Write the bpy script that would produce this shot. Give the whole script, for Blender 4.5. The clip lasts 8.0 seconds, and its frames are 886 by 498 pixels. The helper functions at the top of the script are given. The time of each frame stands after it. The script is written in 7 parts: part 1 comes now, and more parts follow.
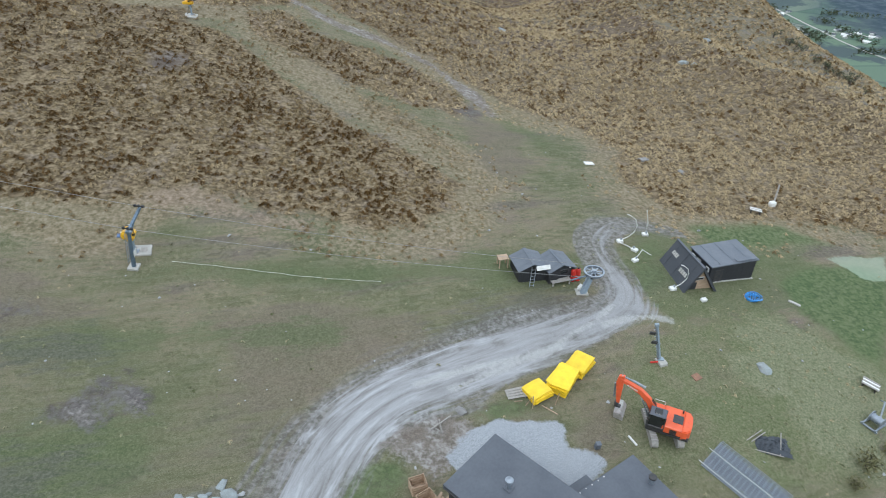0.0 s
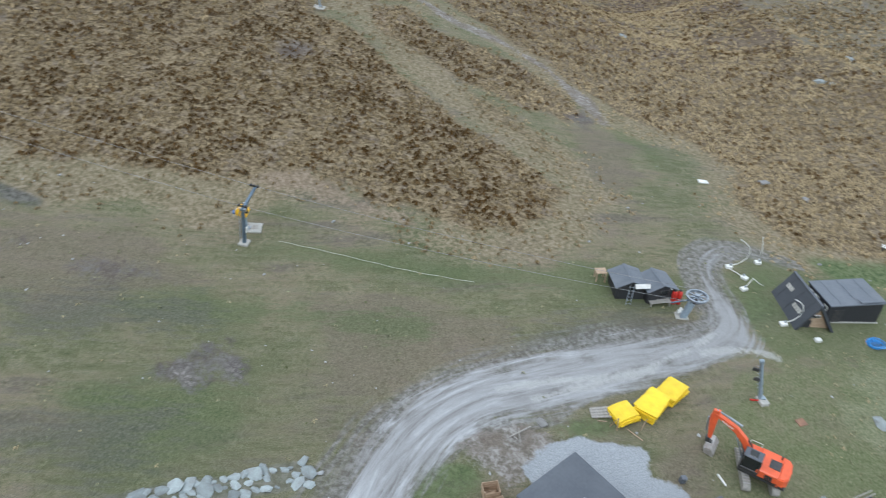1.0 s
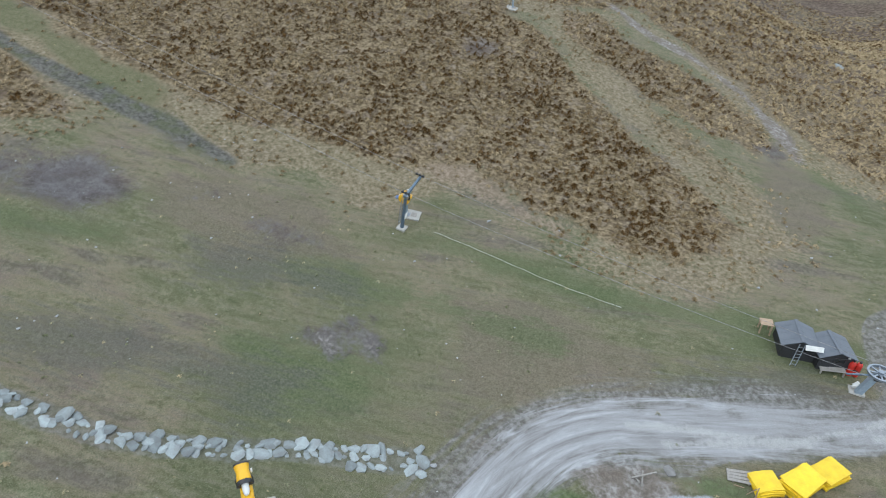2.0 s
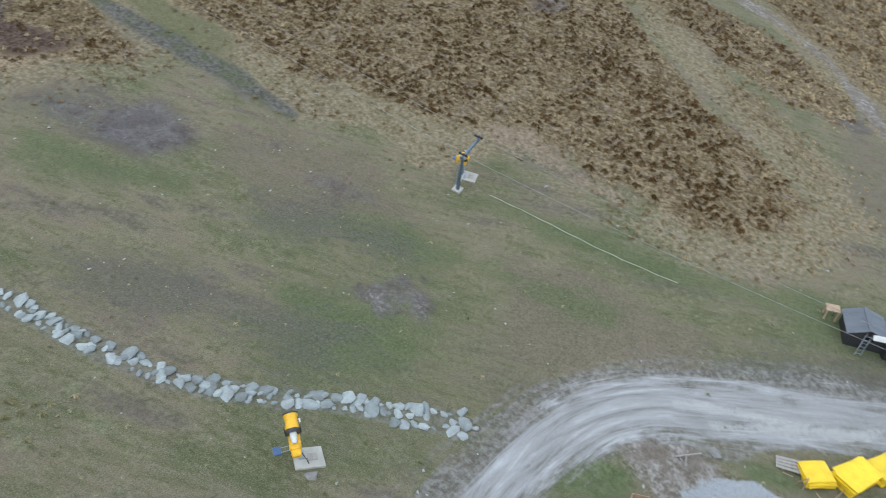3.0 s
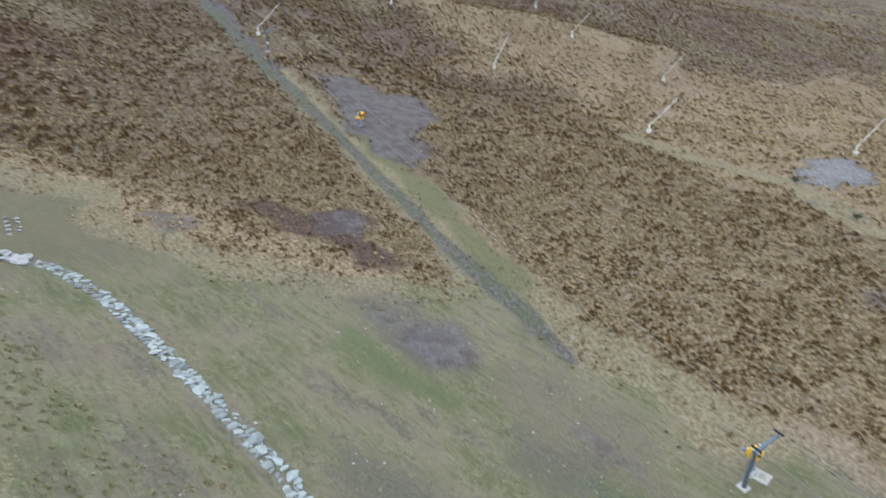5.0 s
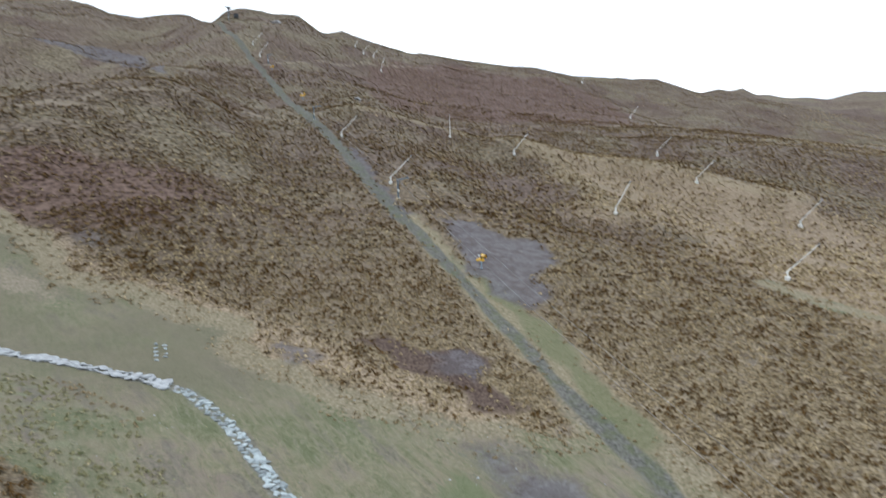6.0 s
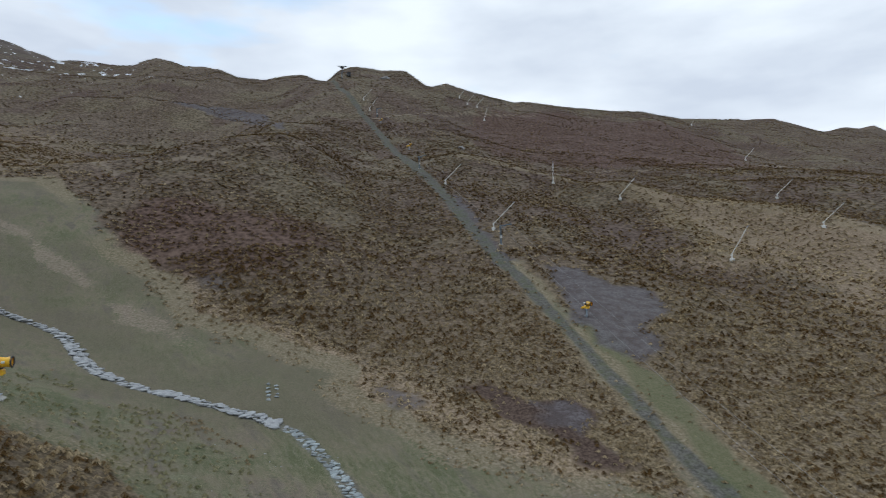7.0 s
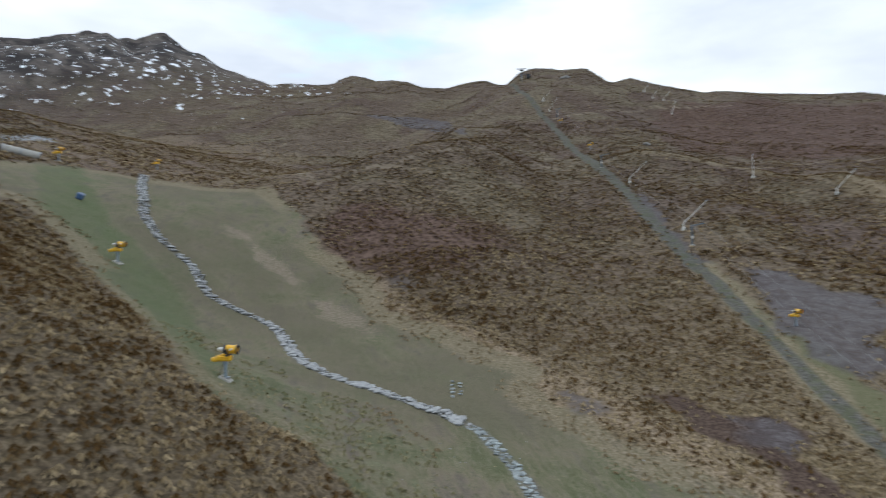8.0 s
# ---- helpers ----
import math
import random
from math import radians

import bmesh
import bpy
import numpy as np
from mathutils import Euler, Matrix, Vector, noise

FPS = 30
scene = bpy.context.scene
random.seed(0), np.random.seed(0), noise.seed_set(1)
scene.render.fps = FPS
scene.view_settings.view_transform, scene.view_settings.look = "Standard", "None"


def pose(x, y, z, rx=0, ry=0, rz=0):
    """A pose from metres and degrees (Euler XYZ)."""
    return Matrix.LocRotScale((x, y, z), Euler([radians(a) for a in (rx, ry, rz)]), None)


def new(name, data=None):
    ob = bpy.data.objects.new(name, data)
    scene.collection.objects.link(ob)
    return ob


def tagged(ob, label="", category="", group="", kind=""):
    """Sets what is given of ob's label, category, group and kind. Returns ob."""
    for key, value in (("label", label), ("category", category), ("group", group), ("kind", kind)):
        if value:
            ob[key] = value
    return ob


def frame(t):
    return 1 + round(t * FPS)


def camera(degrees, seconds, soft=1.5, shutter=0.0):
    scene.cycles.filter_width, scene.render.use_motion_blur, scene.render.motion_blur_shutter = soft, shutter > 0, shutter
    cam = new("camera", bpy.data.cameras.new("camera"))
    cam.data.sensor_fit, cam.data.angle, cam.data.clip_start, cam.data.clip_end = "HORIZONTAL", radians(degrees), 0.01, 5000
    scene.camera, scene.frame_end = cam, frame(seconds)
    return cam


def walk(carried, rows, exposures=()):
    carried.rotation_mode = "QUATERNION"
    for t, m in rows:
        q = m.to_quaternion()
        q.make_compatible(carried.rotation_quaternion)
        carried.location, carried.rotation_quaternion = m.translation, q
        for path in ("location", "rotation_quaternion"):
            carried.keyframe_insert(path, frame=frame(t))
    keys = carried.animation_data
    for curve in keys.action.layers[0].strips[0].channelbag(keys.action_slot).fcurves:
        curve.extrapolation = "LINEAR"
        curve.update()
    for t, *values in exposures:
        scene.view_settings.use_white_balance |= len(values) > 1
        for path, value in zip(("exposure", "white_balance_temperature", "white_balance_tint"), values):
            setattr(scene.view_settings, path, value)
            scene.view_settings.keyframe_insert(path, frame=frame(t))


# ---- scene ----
# a gimballed camera that hovers over the lift base, tilts up and turns to the hill
cam = camera(70.42, 8.0, soft=1.0, shutter=0.35)
PATH = [
    (0.0, pose(0.00, 0.00, 37.00, 55.42, 0, 0.00)),
    (0.5, pose(-0.12, 0.11, 37.05, 55.40, 0, 3.73)),
    (1.0, pose(-0.24, 0.27, 37.11, 55.35, 0, 10.40)),
    (1.4, pose(-0.39, 0.42, 37.13, 55.61, 0, 17.59)),
    (1.5, pose(-0.42, 0.47, 37.13, 55.77, 0, 19.50)),
    (1.7, pose(-0.44, 0.58, 37.13, 56.24, 0, 23.79)),
    (2.8, pose(-0.50, 1.14, 37.34, 51.53, 0, 30.84)),
    (3.0, pose(-0.59, 1.21, 37.38, 51.53, 0, 33.08)),
    (3.3, pose(-0.70, 1.30, 37.43, 53.02, 0, 37.60)),
    (3.4, pose(-0.73, 1.34, 37.45, 54.02, 0, 40.13)),
    (3.5, pose(-0.76, 1.38, 37.47, 54.94, 0, 42.05)),
    (3.6, pose(-0.78, 1.43, 37.49, 56.03, 0, 43.84)),
    (3.8, pose(-0.82, 1.53, 37.52, 58.32, 0, 46.53)),
    (3.9, pose(-0.84, 1.58, 37.53, 59.63, 0, 47.62)),
    (4.0, pose(-0.86, 1.64, 37.53, 60.86, 0, 48.45)),
    (4.2, pose(-0.94, 1.71, 37.54, 63.27, 0, 50.01)),
    (4.4, pose(-1.04, 1.73, 37.55, 65.78, 0, 52.26)),
    (4.5, pose(-1.09, 1.73, 37.55, 67.14, 0, 53.63)),
    (4.6, pose(-1.15, 1.73, 37.57, 68.43, 0, 55.00)),
    (4.7, pose(-1.20, 1.73, 37.58, 69.64, 0, 56.52)),
    (5.8, pose(-1.67, 1.80, 37.61, 83.59, 0, 69.07)),
    (5.9, pose(-1.69, 1.80, 37.61, 84.80, 0, 70.29)),
    (6.0, pose(-1.72, 1.80, 37.61, 86.20, 0, 71.28)),
    (6.1, pose(-1.74, 1.80, 37.60, 87.55, 0, 72.29)),
    (6.2, pose(-1.77, 1.80, 37.59, 88.85, 0, 73.26)),
    (6.4, pose(-1.81, 1.79, 37.58, 90.41, 0, 75.18)),
    (6.5, pose(-1.83, 1.79, 37.57, 90.39, 0, 76.14)),
    (7.0, pose(-1.94, 1.74, 37.58, 90.43, 0, 80.58)),
    (7.3, pose(-2.00, 1.70, 37.57, 90.50, 0, 83.62)),
    (7.5, pose(-2.06, 1.66, 37.56, 90.49, 0, 86.52)),
    (7.6, pose(-2.09, 1.64, 37.56, 90.51, 0, 88.38)),
    (8.0, pose(-2.24, 1.55, 37.54, 90.59, 0, 96.87)),
]
walk(cam, PATH, exposures=[(0.0, -0.79, 5830, 5), (1.5, -0.81, 5830, 5), (3.0, -0.86, 5840, 5), (4.0, -0.65, 5850, 6), (4.7, -0.60, 5840, 6), (5.8, -0.54, 5950, 6), (6.0, -0.62, 5880, 6), (6.5, -1.18, 5860, 7), (7.0, -1.53, 5860, 6), (7.5, -1.57, 5860, 6), (8.0, -1.29, 5960, 6)])

# ---- world and light: a bright overcast sky with thin blue gaps ----
SUN_UP, SUN_AZ = radians(48), radians(200)
world = bpy.data.worlds.new("world")
scene.world = world
world.use_nodes = True


def cloudy_sky(nt):
    n, l = nt.nodes, nt.links
    n.clear()
    out, bg = n.new("ShaderNodeOutputWorld"), n.new("ShaderNodeBackground")
    sky = n.new("ShaderNodeTexSky")
    sky.sky_type, sky.sun_disc, sky.sun_elevation, sky.sun_rotation = "NISHITA", False, SUN_UP, SUN_AZ
    sky.air_density, sky.dust_density = 1.0, 2.0
    coord, mapping = n.new("ShaderNodeTexCoord"), n.new("ShaderNodeMapping")
    mapping.inputs["Scale"].default_value = (1.0, 1.0, 3.2)
    mapping.inputs["Location"].default_value = (0.35, 0.1, 0.0)
    cover, shade = n.new("ShaderNodeTexNoise"), n.new("ShaderNodeTexNoise")
    cover.inputs["Scale"].default_value, cover.inputs["Detail"].default_value = 2.1, 5.0
    shade.inputs["Scale"].default_value, shade.inputs["Detail"].default_value = 3.0, 6.0
    r1, r2 = n.new("ShaderNodeValToRGB"), n.new("ShaderNodeValToRGB")
    r1.color_ramp.elements[0].position, r1.color_ramp.elements[1].position = 0.29, 0.43
    r2.color_ramp.elements[0].position, r2.color_ramp.elements[1].position = 0.38, 0.66
    r2.color_ramp.elements[0].color, r2.color_ramp.elements[1].color = (24.5, 24.6, 24.8, 1), (17.2, 17.7, 19.2, 1)
    mix, lift = n.new("ShaderNodeMixRGB"), n.new("ShaderNodeMixRGB")
    lift.blend_type, lift.inputs["Fac"].default_value = "MULTIPLY", 1.0
    lift.inputs["Color2"].default_value = (5.0, 5.8, 5.6, 1)
    l.new(coord.outputs["Generated"], mapping.inputs["Vector"])
    for t in (cover, shade):
        l.new(mapping.outputs["Vector"], t.inputs["Vector"])
    l.new(cover.outputs["Fac"], r1.inputs["Fac"])
    l.new(shade.outputs["Fac"], r2.inputs["Fac"])
    l.new(sky.outputs["Color"], lift.inputs["Color1"])
    l.new(r1.outputs["Color"], mix.inputs["Fac"])
    l.new(lift.outputs["Color"], mix.inputs["Color1"])
    l.new(r2.outputs["Color"], mix.inputs["Color2"])
    l.new(mix.outputs["Color"], bg.inputs["Color"])
    bg.inputs["Strength"].default_value = 0.115
    l.new(bg.outputs["Background"], out.inputs["Surface"])


cloudy_sky(world.node_tree)
sun = new("sun", bpy.data.lights.new("sun", "SUN"))
sun.data.energy, sun.data.angle, sun.data.color = 1.1, radians(14), (1.0, 0.96, 0.90)
sun.rotation_euler = (math.pi / 2 - SUN_UP, 0, math.pi - SUN_AZ)


# ---- materials ----
def material(name, rough=0.8, metal=0.0, color=(0.5, 0.5, 0.5), color2=None, scale=4.0, bump=0.0, bump_scale=20.0, spread=0.0, streak=None):
    """A surface with two scales of colour change, fine relief, and a spread of tone from piece to piece."""
    m = bpy.data.materials.new(name)
    m.use_nodes = True
    nt = m.node_tree
    n, l = nt.nodes, nt.links
    b = n["Principled BSDF"]
    b.inputs["Metallic"].default_value = metal
    coord = n.new("ShaderNodeTexCoord")
    big, fine = n.new("ShaderNodeTexNoise"), n.new("ShaderNodeTexNoise")
    big.inputs["Scale"].default_value, big.inputs["Detail"].default_value = scale, 6.0
    fine.inputs["Scale"].default_value, fine.inputs["Detail"].default_value = scale * 9, 4.0
    src = coord.outputs["Object"]
    if streak:
        mp = n.new("ShaderNodeMapping")
        mp.inputs["Scale"].default_value = streak
        l.new(src, mp.inputs["Vector"])
        src = mp.outputs["Vector"]
    l.new(src, big.inputs["Vector"])
    l.new(src, fine.inputs["Vector"])
    add = n.new("ShaderNodeMath")
    add.operation = "MULTIPLY_ADD"
    l.new(fine.outputs["Fac"], add.inputs[0])
    add.inputs[1].default_value = 0.5
    l.new(big.outputs["Fac"], add.inputs[2])
    ramp = n.new("ShaderNodeValToRGB")
    c2 = color2 or tuple(c * 0.72 for c in color)
    ramp.color_ramp.elements[0].position, ramp.color_ramp.elements[1].position = 0.55, 0.95
    ramp.color_ramp.elements[0].color, ramp.color_ramp.elements[1].color = (*color, 1), (*c2, 1)
    l.new(add.outputs[0], ramp.inputs["Fac"])
    last = ramp.outputs["Color"]
    if spread:
        info, hsv, rng = n.new("ShaderNodeObjectInfo"), n.new("ShaderNodeHueSaturation"), n.new("ShaderNodeMapRange")
        rng.inputs["To Min"].default_value, rng.inputs["To Max"].default_value = 1 - spread, 1 + spread
        l.new(info.outputs["Random"], rng.inputs["Value"])
        l.new(rng.outputs["Result"], hsv.inputs["Value"])
        l.new(last, hsv.inputs["Color"])
        last = hsv.outputs["Color"]
    l.new(last, b.inputs["Base Color"])
    rr = n.new("ShaderNodeMapRange")
    rr.inputs["To Min"].default_value, rr.inputs["To Max"].default_value = max(rough - 0.1, 0.05), min(rough + 0.12, 1.0)
    l.new(big.outputs["Fac"], rr.inputs["Value"])
    l.new(rr.outputs["Result"], b.inputs["Roughness"])
    if bump:
        bn, bp = n.new("ShaderNodeTexNoise"), n.new("ShaderNodeBump")
        bn.inputs["Scale"].default_value, bn.inputs["Detail"].default_value = bump_scale, 5.0
        bp.inputs["Strength"].default_value, bp.inputs["Distance"].default_value = bump, 0.03
        l.new(coord.outputs["Object"], bn.inputs["Vector"])
        l.new(bn.outputs["Fac"], bp.inputs["Height"])
        l.new(bp.outputs["Normal"], b.inputs["Normal"])
    return m


# ---- terrain: a smooth spline lattice (closer knots near the lift base), valley and relief on it ----
UPPER_SLOPE = [
    [1579.3, 576.1, -389.3, -565.2, -640, -588, -345.7, -90.9, -0.9, 20.1, 141.8, 421.3, 662.8, 680.7],
    [493.7, 254.2, -423.6, -76.8, -118.9, -298, -62.5, 42.4, 41.8, 12.7, 54.6, 257.4, 413.2, 333.1],
    [-409.3, 429.5, 337.3, 189.4, 389.1, 77.7, 220.7, 79.2, 58.5, 44.9, 56.9, 89.6, 18.7, 64.3],
    [-50.4, 329.3, 296.4, 185.9, 197.4, 235.9, 206.9, 203, 238, 212.2, 217.2, 195.3, 208.4, 114.1],
    [53.3, -27.1, 52.4, 50.5, 47.4, 45.3, 40.6, 75.4, 60.8, 76.8, 58.3, 56.2, 45.9, 7.5],
    [31.5, 18.4, 74, 81.5, 54, 18.9, 56.7, 39.6, 18.4, 32, 16.1, 32.2, 42, 5.4],
    [25.1, 42.5, 57.7, 53.3, 34.9, 12.1, -32.5, -9.1, -13.8, -2, -11.1, -10, 3.7, 2.3],
]
LOWER_SLOPE = [
    [11.3, 22.5, 22.9, 20.5, 24.6, 24.6, -6.7, -24.9, -20.8, -22.2, -16, -20, -26, -31.4],
    [-26.5, -13.9, -8.5, -11.5, -12.4, -4.8, 15.4, -15.7, -33, -32.7, -18.1, -21.4, -47.6, -76.6],
    [-74.4, -52.6, -34.6, -36.7, -44.2, -39.8, -11.9, -18.4, -35.8, -34.3, -32.4, -32.4, -70.3, -115.1],
    [-107.3, -83.3, -64.7, -58.1, -53.2, -46, -40.7, -42.7, -42.1, -34.5, -41.1, -44.8, -72.8, -129.5],
    [-134.5, -110.7, -90.6, -73.3, -54.2, -40.8, -39.4, -41.9, -45.7, -41.7, -39.2, -40.2, -61.2, -127.2],
    [-164.2, -136.7, -108.3, -79.7, -54.3, -37.3, -32.2, -35, -42.1, -46.7, -45.3, -43.2, -54.1, -92.2],
]
LATTICE = np.array(UPPER_SLOPE + LOWER_SLOPE)


def spline_weights(t):
    return np.stack([(1 - t) ** 3, 3 * t**3 - 6 * t**2 + 4, -3 * t**3 + 3 * t**2 + 3 * t + 1, t**3], -1) / 6


def softplus(s):
    return np.where(s > 30, s, np.log1p(np.exp(np.clip(s, -30, 30))))


def grain(x, y, seed=0):
    """Smooth value noise, 0 to 1, one cell a unit."""
    ix, iy = np.floor(x).astype(np.int64), np.floor(y).astype(np.int64)
    fx, fy = x - ix, y - iy
    fx, fy = fx * fx * (3 - 2 * fx), fy * fy * (3 - 2 * fy)

    def at(i, j):
        h = (i * 374761393 + j * 668265263 + seed * 974634777) & 0xFFFFFFFF
        h = ((h ^ (h >> 13)) * 1274126177) & 0xFFFFFFFF
        return ((h ^ (h >> 16)) & 0xFFFF) / 65535.0

    return (at(ix, iy) * (1 - fx) + at(ix + 1, iy) * fx) * (1 - fy) + (at(ix, iy + 1) * (1 - fx) + at(ix + 1, iy + 1) * fx) * fy


def fractal(x, y, size, octaves=4, seed=0):
    total, amp, norm = 0.0, 1.0, 0.0
    for o in range(octaves):
        total = total + amp * grain(x / size * 2**o + 17.3 * o, y / size * 2**o - 9.1 * o, seed + o)
        norm, amp = norm + amp, amp * 0.5
    return total / norm - 0.5


def base_height(x, y):
    x, y = np.atleast_1d(np.asarray(x, float)), np.atleast_1d(np.asarray(y, float))
    nu, nv = LATTICE.shape
    u = np.clip((np.arcsinh(x / 55) + 4.2) / 0.52, 0, nu - 3 - 1e-6)
    v = np.clip((np.arcsinh(y / 55) + 3.35) / 0.52, 0, nv - 3 - 1e-6)
    i, j = u.astype(int), v.astype(int)
    a, b = spline_weights(u - i), spline_weights(v - j)
    z = sum(a[:, p] * b[:, q] * LATTICE[i + p, j + q] for p in range(4) for q in range(4)) + 37
    fall = np.maximum((x - 76) * 0.98 - (y - 95) * 0.1, 0)
    return z - 1.2 * fall * fall / (fall + 14)


RIB = [(49.2, 178.0), (50.7, 148.5), (55.4, 134.8), (58.6, 121.9), (62.2, 114.9), (66.0, 107.4), (67.8, 99.5), (69.5, 91.4)]
# low spurs that stand out of the hillside: line in plan, height, half width
SPURS = [
    ([(-248.4, 51.2), (-246.1, 65.8), (-242.2, 86.0), (-212.1, 101.5), (-186.6, 105.3), (-141.8, 94.3)], 4, 13),
    ([(-212.1, 101.5), (-193.0, 121.7), (-178.1, 143.4), (-157.6, 150.4), (-143.7, 159.8)], 4, 14),
    ([(-198.9, -75.3), (-207.8, -56.8), (-215.4, -34.7), (-239.5, -16.1)], 4, 14),
    (RIB, 2, 6),
    ([(-436.0, -170.0), (-436.0, -135.0), (-420.0, -92.0), (-386.0, -57.0), (-330.0, -30.0)], 5, 13),
    ([(-420.9, 19.7), (-497.3, 57.9), (-481.6, 100.2)], 3, 20),
]
CRAGS = [(-650, -175, 11, 38), (-645, -232, 10, 35), (-856, -520, 24, 32), (-815, -595, 9, 18), (-872, -488, 9, 17), (-835, -553, 11, 15), (-548, 20, 6, 28), (-545, 55, 6, 28), (-600, 86, 4, 26), (-690, -172, -17, 90), (-700, -590, -30, 130), (-640, -640, -14, 120), (92, 240, 12, 60)]


# humps and gaps of the skyline: compass angle in degrees, metres above or below the smooth ridge
SKYLINE = [(30, 6.0), (36, 10.8), (38, 7.7), (39.9, -3.0), (43.3, -4.5), (45.2, -4.9), (46, 1.6), (46.9, -2.6), (47.9, -1.2), (49.2, -6.7), (50.8, -2.8), (52.8, 4.2), (55.6, 1.7), (60, 0.3), (62, 2.4), (65.2, -2.7), (68.3, -3.6), (72, -2.7), (74, -4.7), (76.5, -2.0), (78.5, 0.8), (80.1, 3.0), (81.4, -5.0), (82.1, -7.0), (83, -3.4), (83.8, 0.2), (86, -3.6), (88.5, -0.1), (89.8, 1.6), (90.3, -0.7), (90.9, -4.3), (92.6, 4.3), (93.2, 3.8), (95, -1.9), (96.5, -7.2), (98.5, -6.7), (100.1, -1.6), (102, -4.5), (105, 2.2), (106.5, -4.1), (109, -2.4), (113, -1.8), (116.2, -5.6), (117.8, 2.9), (119.2, -1.3), (120.6, 4.0), (122, -5.3), (123, -13.9), (124, -4.0), (125, 7.0), (127.4, 3.5), (130, -0.9), (132.5, 9.9)]


def ground_height(x, y):
    x, y = np.atleast_1d(np.asarray(x, float)), np.atleast_1d(np.asarray(y, float))
    z = base_height(x, y)
    r = np.hypot(x, y)
    far = np.clip((r - 130) / 350, 0, 1)
    ridged = 0.5 - np.sqrt(fractal(x, y, 95, 4, 3) ** 2 + 0.012) * 2.4
    z = z + far * 9 * (ridged - 0.25) + far * 3.0 * fractal(x, y, 22, 3, 11)
    rugged = np.clip((r - 760) / 250, 0, 1) * np.clip((-y - 300) / 200, 0, 1)
    z = z + rugged * 34 * (0.35 - np.abs(fractal(x, y, 140, 5, 23)) * 2.2)
    z = z + 0.5 * fractal(x, y, 9, 3, 7) * np.clip((r - 40) / 40, 0.35, 1)
    for line, high, half in SPURS:
        z = z + high * np.exp(-((to_line(x, y, line) / half) ** 2))
    for px_, py_, high, half in CRAGS:
        z = z + high * np.exp(-(((x - px_) ** 2 + (y - py_) ** 2) / half**2))
    way = np.degrees(np.arctan2(-x, y))
    z = z + np.interp(way, [k for k, _ in SKYLINE], [v for _, v in SKYLINE], left=0, right=0) * np.clip((r - np.interp(way, [30, 45, 55, 62, 110, 116, 135], [700, 640, 540, 440, 440, 680, 740])) / 110, 0, 1)
    # small terraces and hollows of the hillside
    z = z + np.clip((r - 90) / 60, 0, 1) * 1.6 * fractal(x, y, 34, 4, 31)
    floor_z = -405 + 14 * fractal(x, y, 300, 3, 5) + 0.33 * softplus((r - 2700) / 150) * 150 * (x > 0)
    return np.where(x > 0, np.maximum(z, floor_z), z)


def to_line(x, y, line):
    """Distance from points to an open line."""
    best = np.full(x.shape, 1e9)
    for (ax, ay), (bx, by) in zip(line, line[1:]):
        dx, dy = bx - ax, by - ay
        t = np.clip(((x - ax) * dx + (y - ay) * dy) / (dx * dx + dy * dy + 1e-9), 0, 1)
        best = np.minimum(best, np.hypot(x - ax - t * dx, y - ay - t * dy))
    return best


def along_line(x, y, line):
    """Place across (signed) and along the nearest stretch of a line."""
    best, across, length, run = np.full(x.shape, 1e9), np.zeros(x.shape), np.zeros(x.shape), 0.0
    for (ax, ay), (bx, by) in zip(line, line[1:]):
        dx, dy = bx - ax, by - ay
        size = math.hypot(dx, dy) + 1e-9
        t = np.clip(((x - ax) * dx + (y - ay) * dy) / size**2, 0, 1)
        d = np.hypot(x - ax - t * dx, y - ay - t * dy)
        near = d < best
        across = np.where(near, d * np.sign((x - ax) * dy - (y - ay) * dx), across)
        length = np.where(near, run + t * size, length)
        best, run = np.minimum(best, d), run + size
    return across, length


def to_area(x, y, ring):
    """Signed distance to a closed outline, positive inside."""
    inside = np.zeros(x.shape, bool)
    for (ax, ay), (bx, by) in zip(ring, ring[1:] + ring[:1]):
        cross = (ay > y) != (by > y)
        inside ^= cross & (x < (bx - ax) * (y - ay) / (by - ay + 1e-12) + ax)
    return to_line(x, y, ring + ring[:1]) * np.where(inside, 1, -1)


def step(d, soft):
    t = np.clip(d / soft * 0.5 + 0.5, 0, 1)
    return t * t * (3 - 2 * t)


# outlines of the ground's zones in plan, metres
RUN_EDGE = [(75, 57), (50.4, 59.3), (45.8, 61.6), (39.3, 62.2), (32.1, 59.6), (26.5, 60.2), (22.3, 66.9), (23.2, 79.6), (16.3, 86.6), (9.7, 88.7), (4.8, 92.4), (-2.2, 101.6), (-13.2, 104.7), (-20.8, 108.0), (-34.6, 87.1), (-27.3, 87.3), (-23.9, 85.1), (-21.0, 81.0), (-13.2, 76.0), (-7.2, 71.7), (-2.3, 68.1), (3.5, 63.1), (1.0, 56.8), (-2.5, 53.6), (-8.0, 52.1), (-12.4, 52.0), (-18.2, 54.3), (-21.7, 55.3), (-26.8, 54.3), (-31.9, 51.0), (-33.0, 48.7), (-38.2, 48.7)]
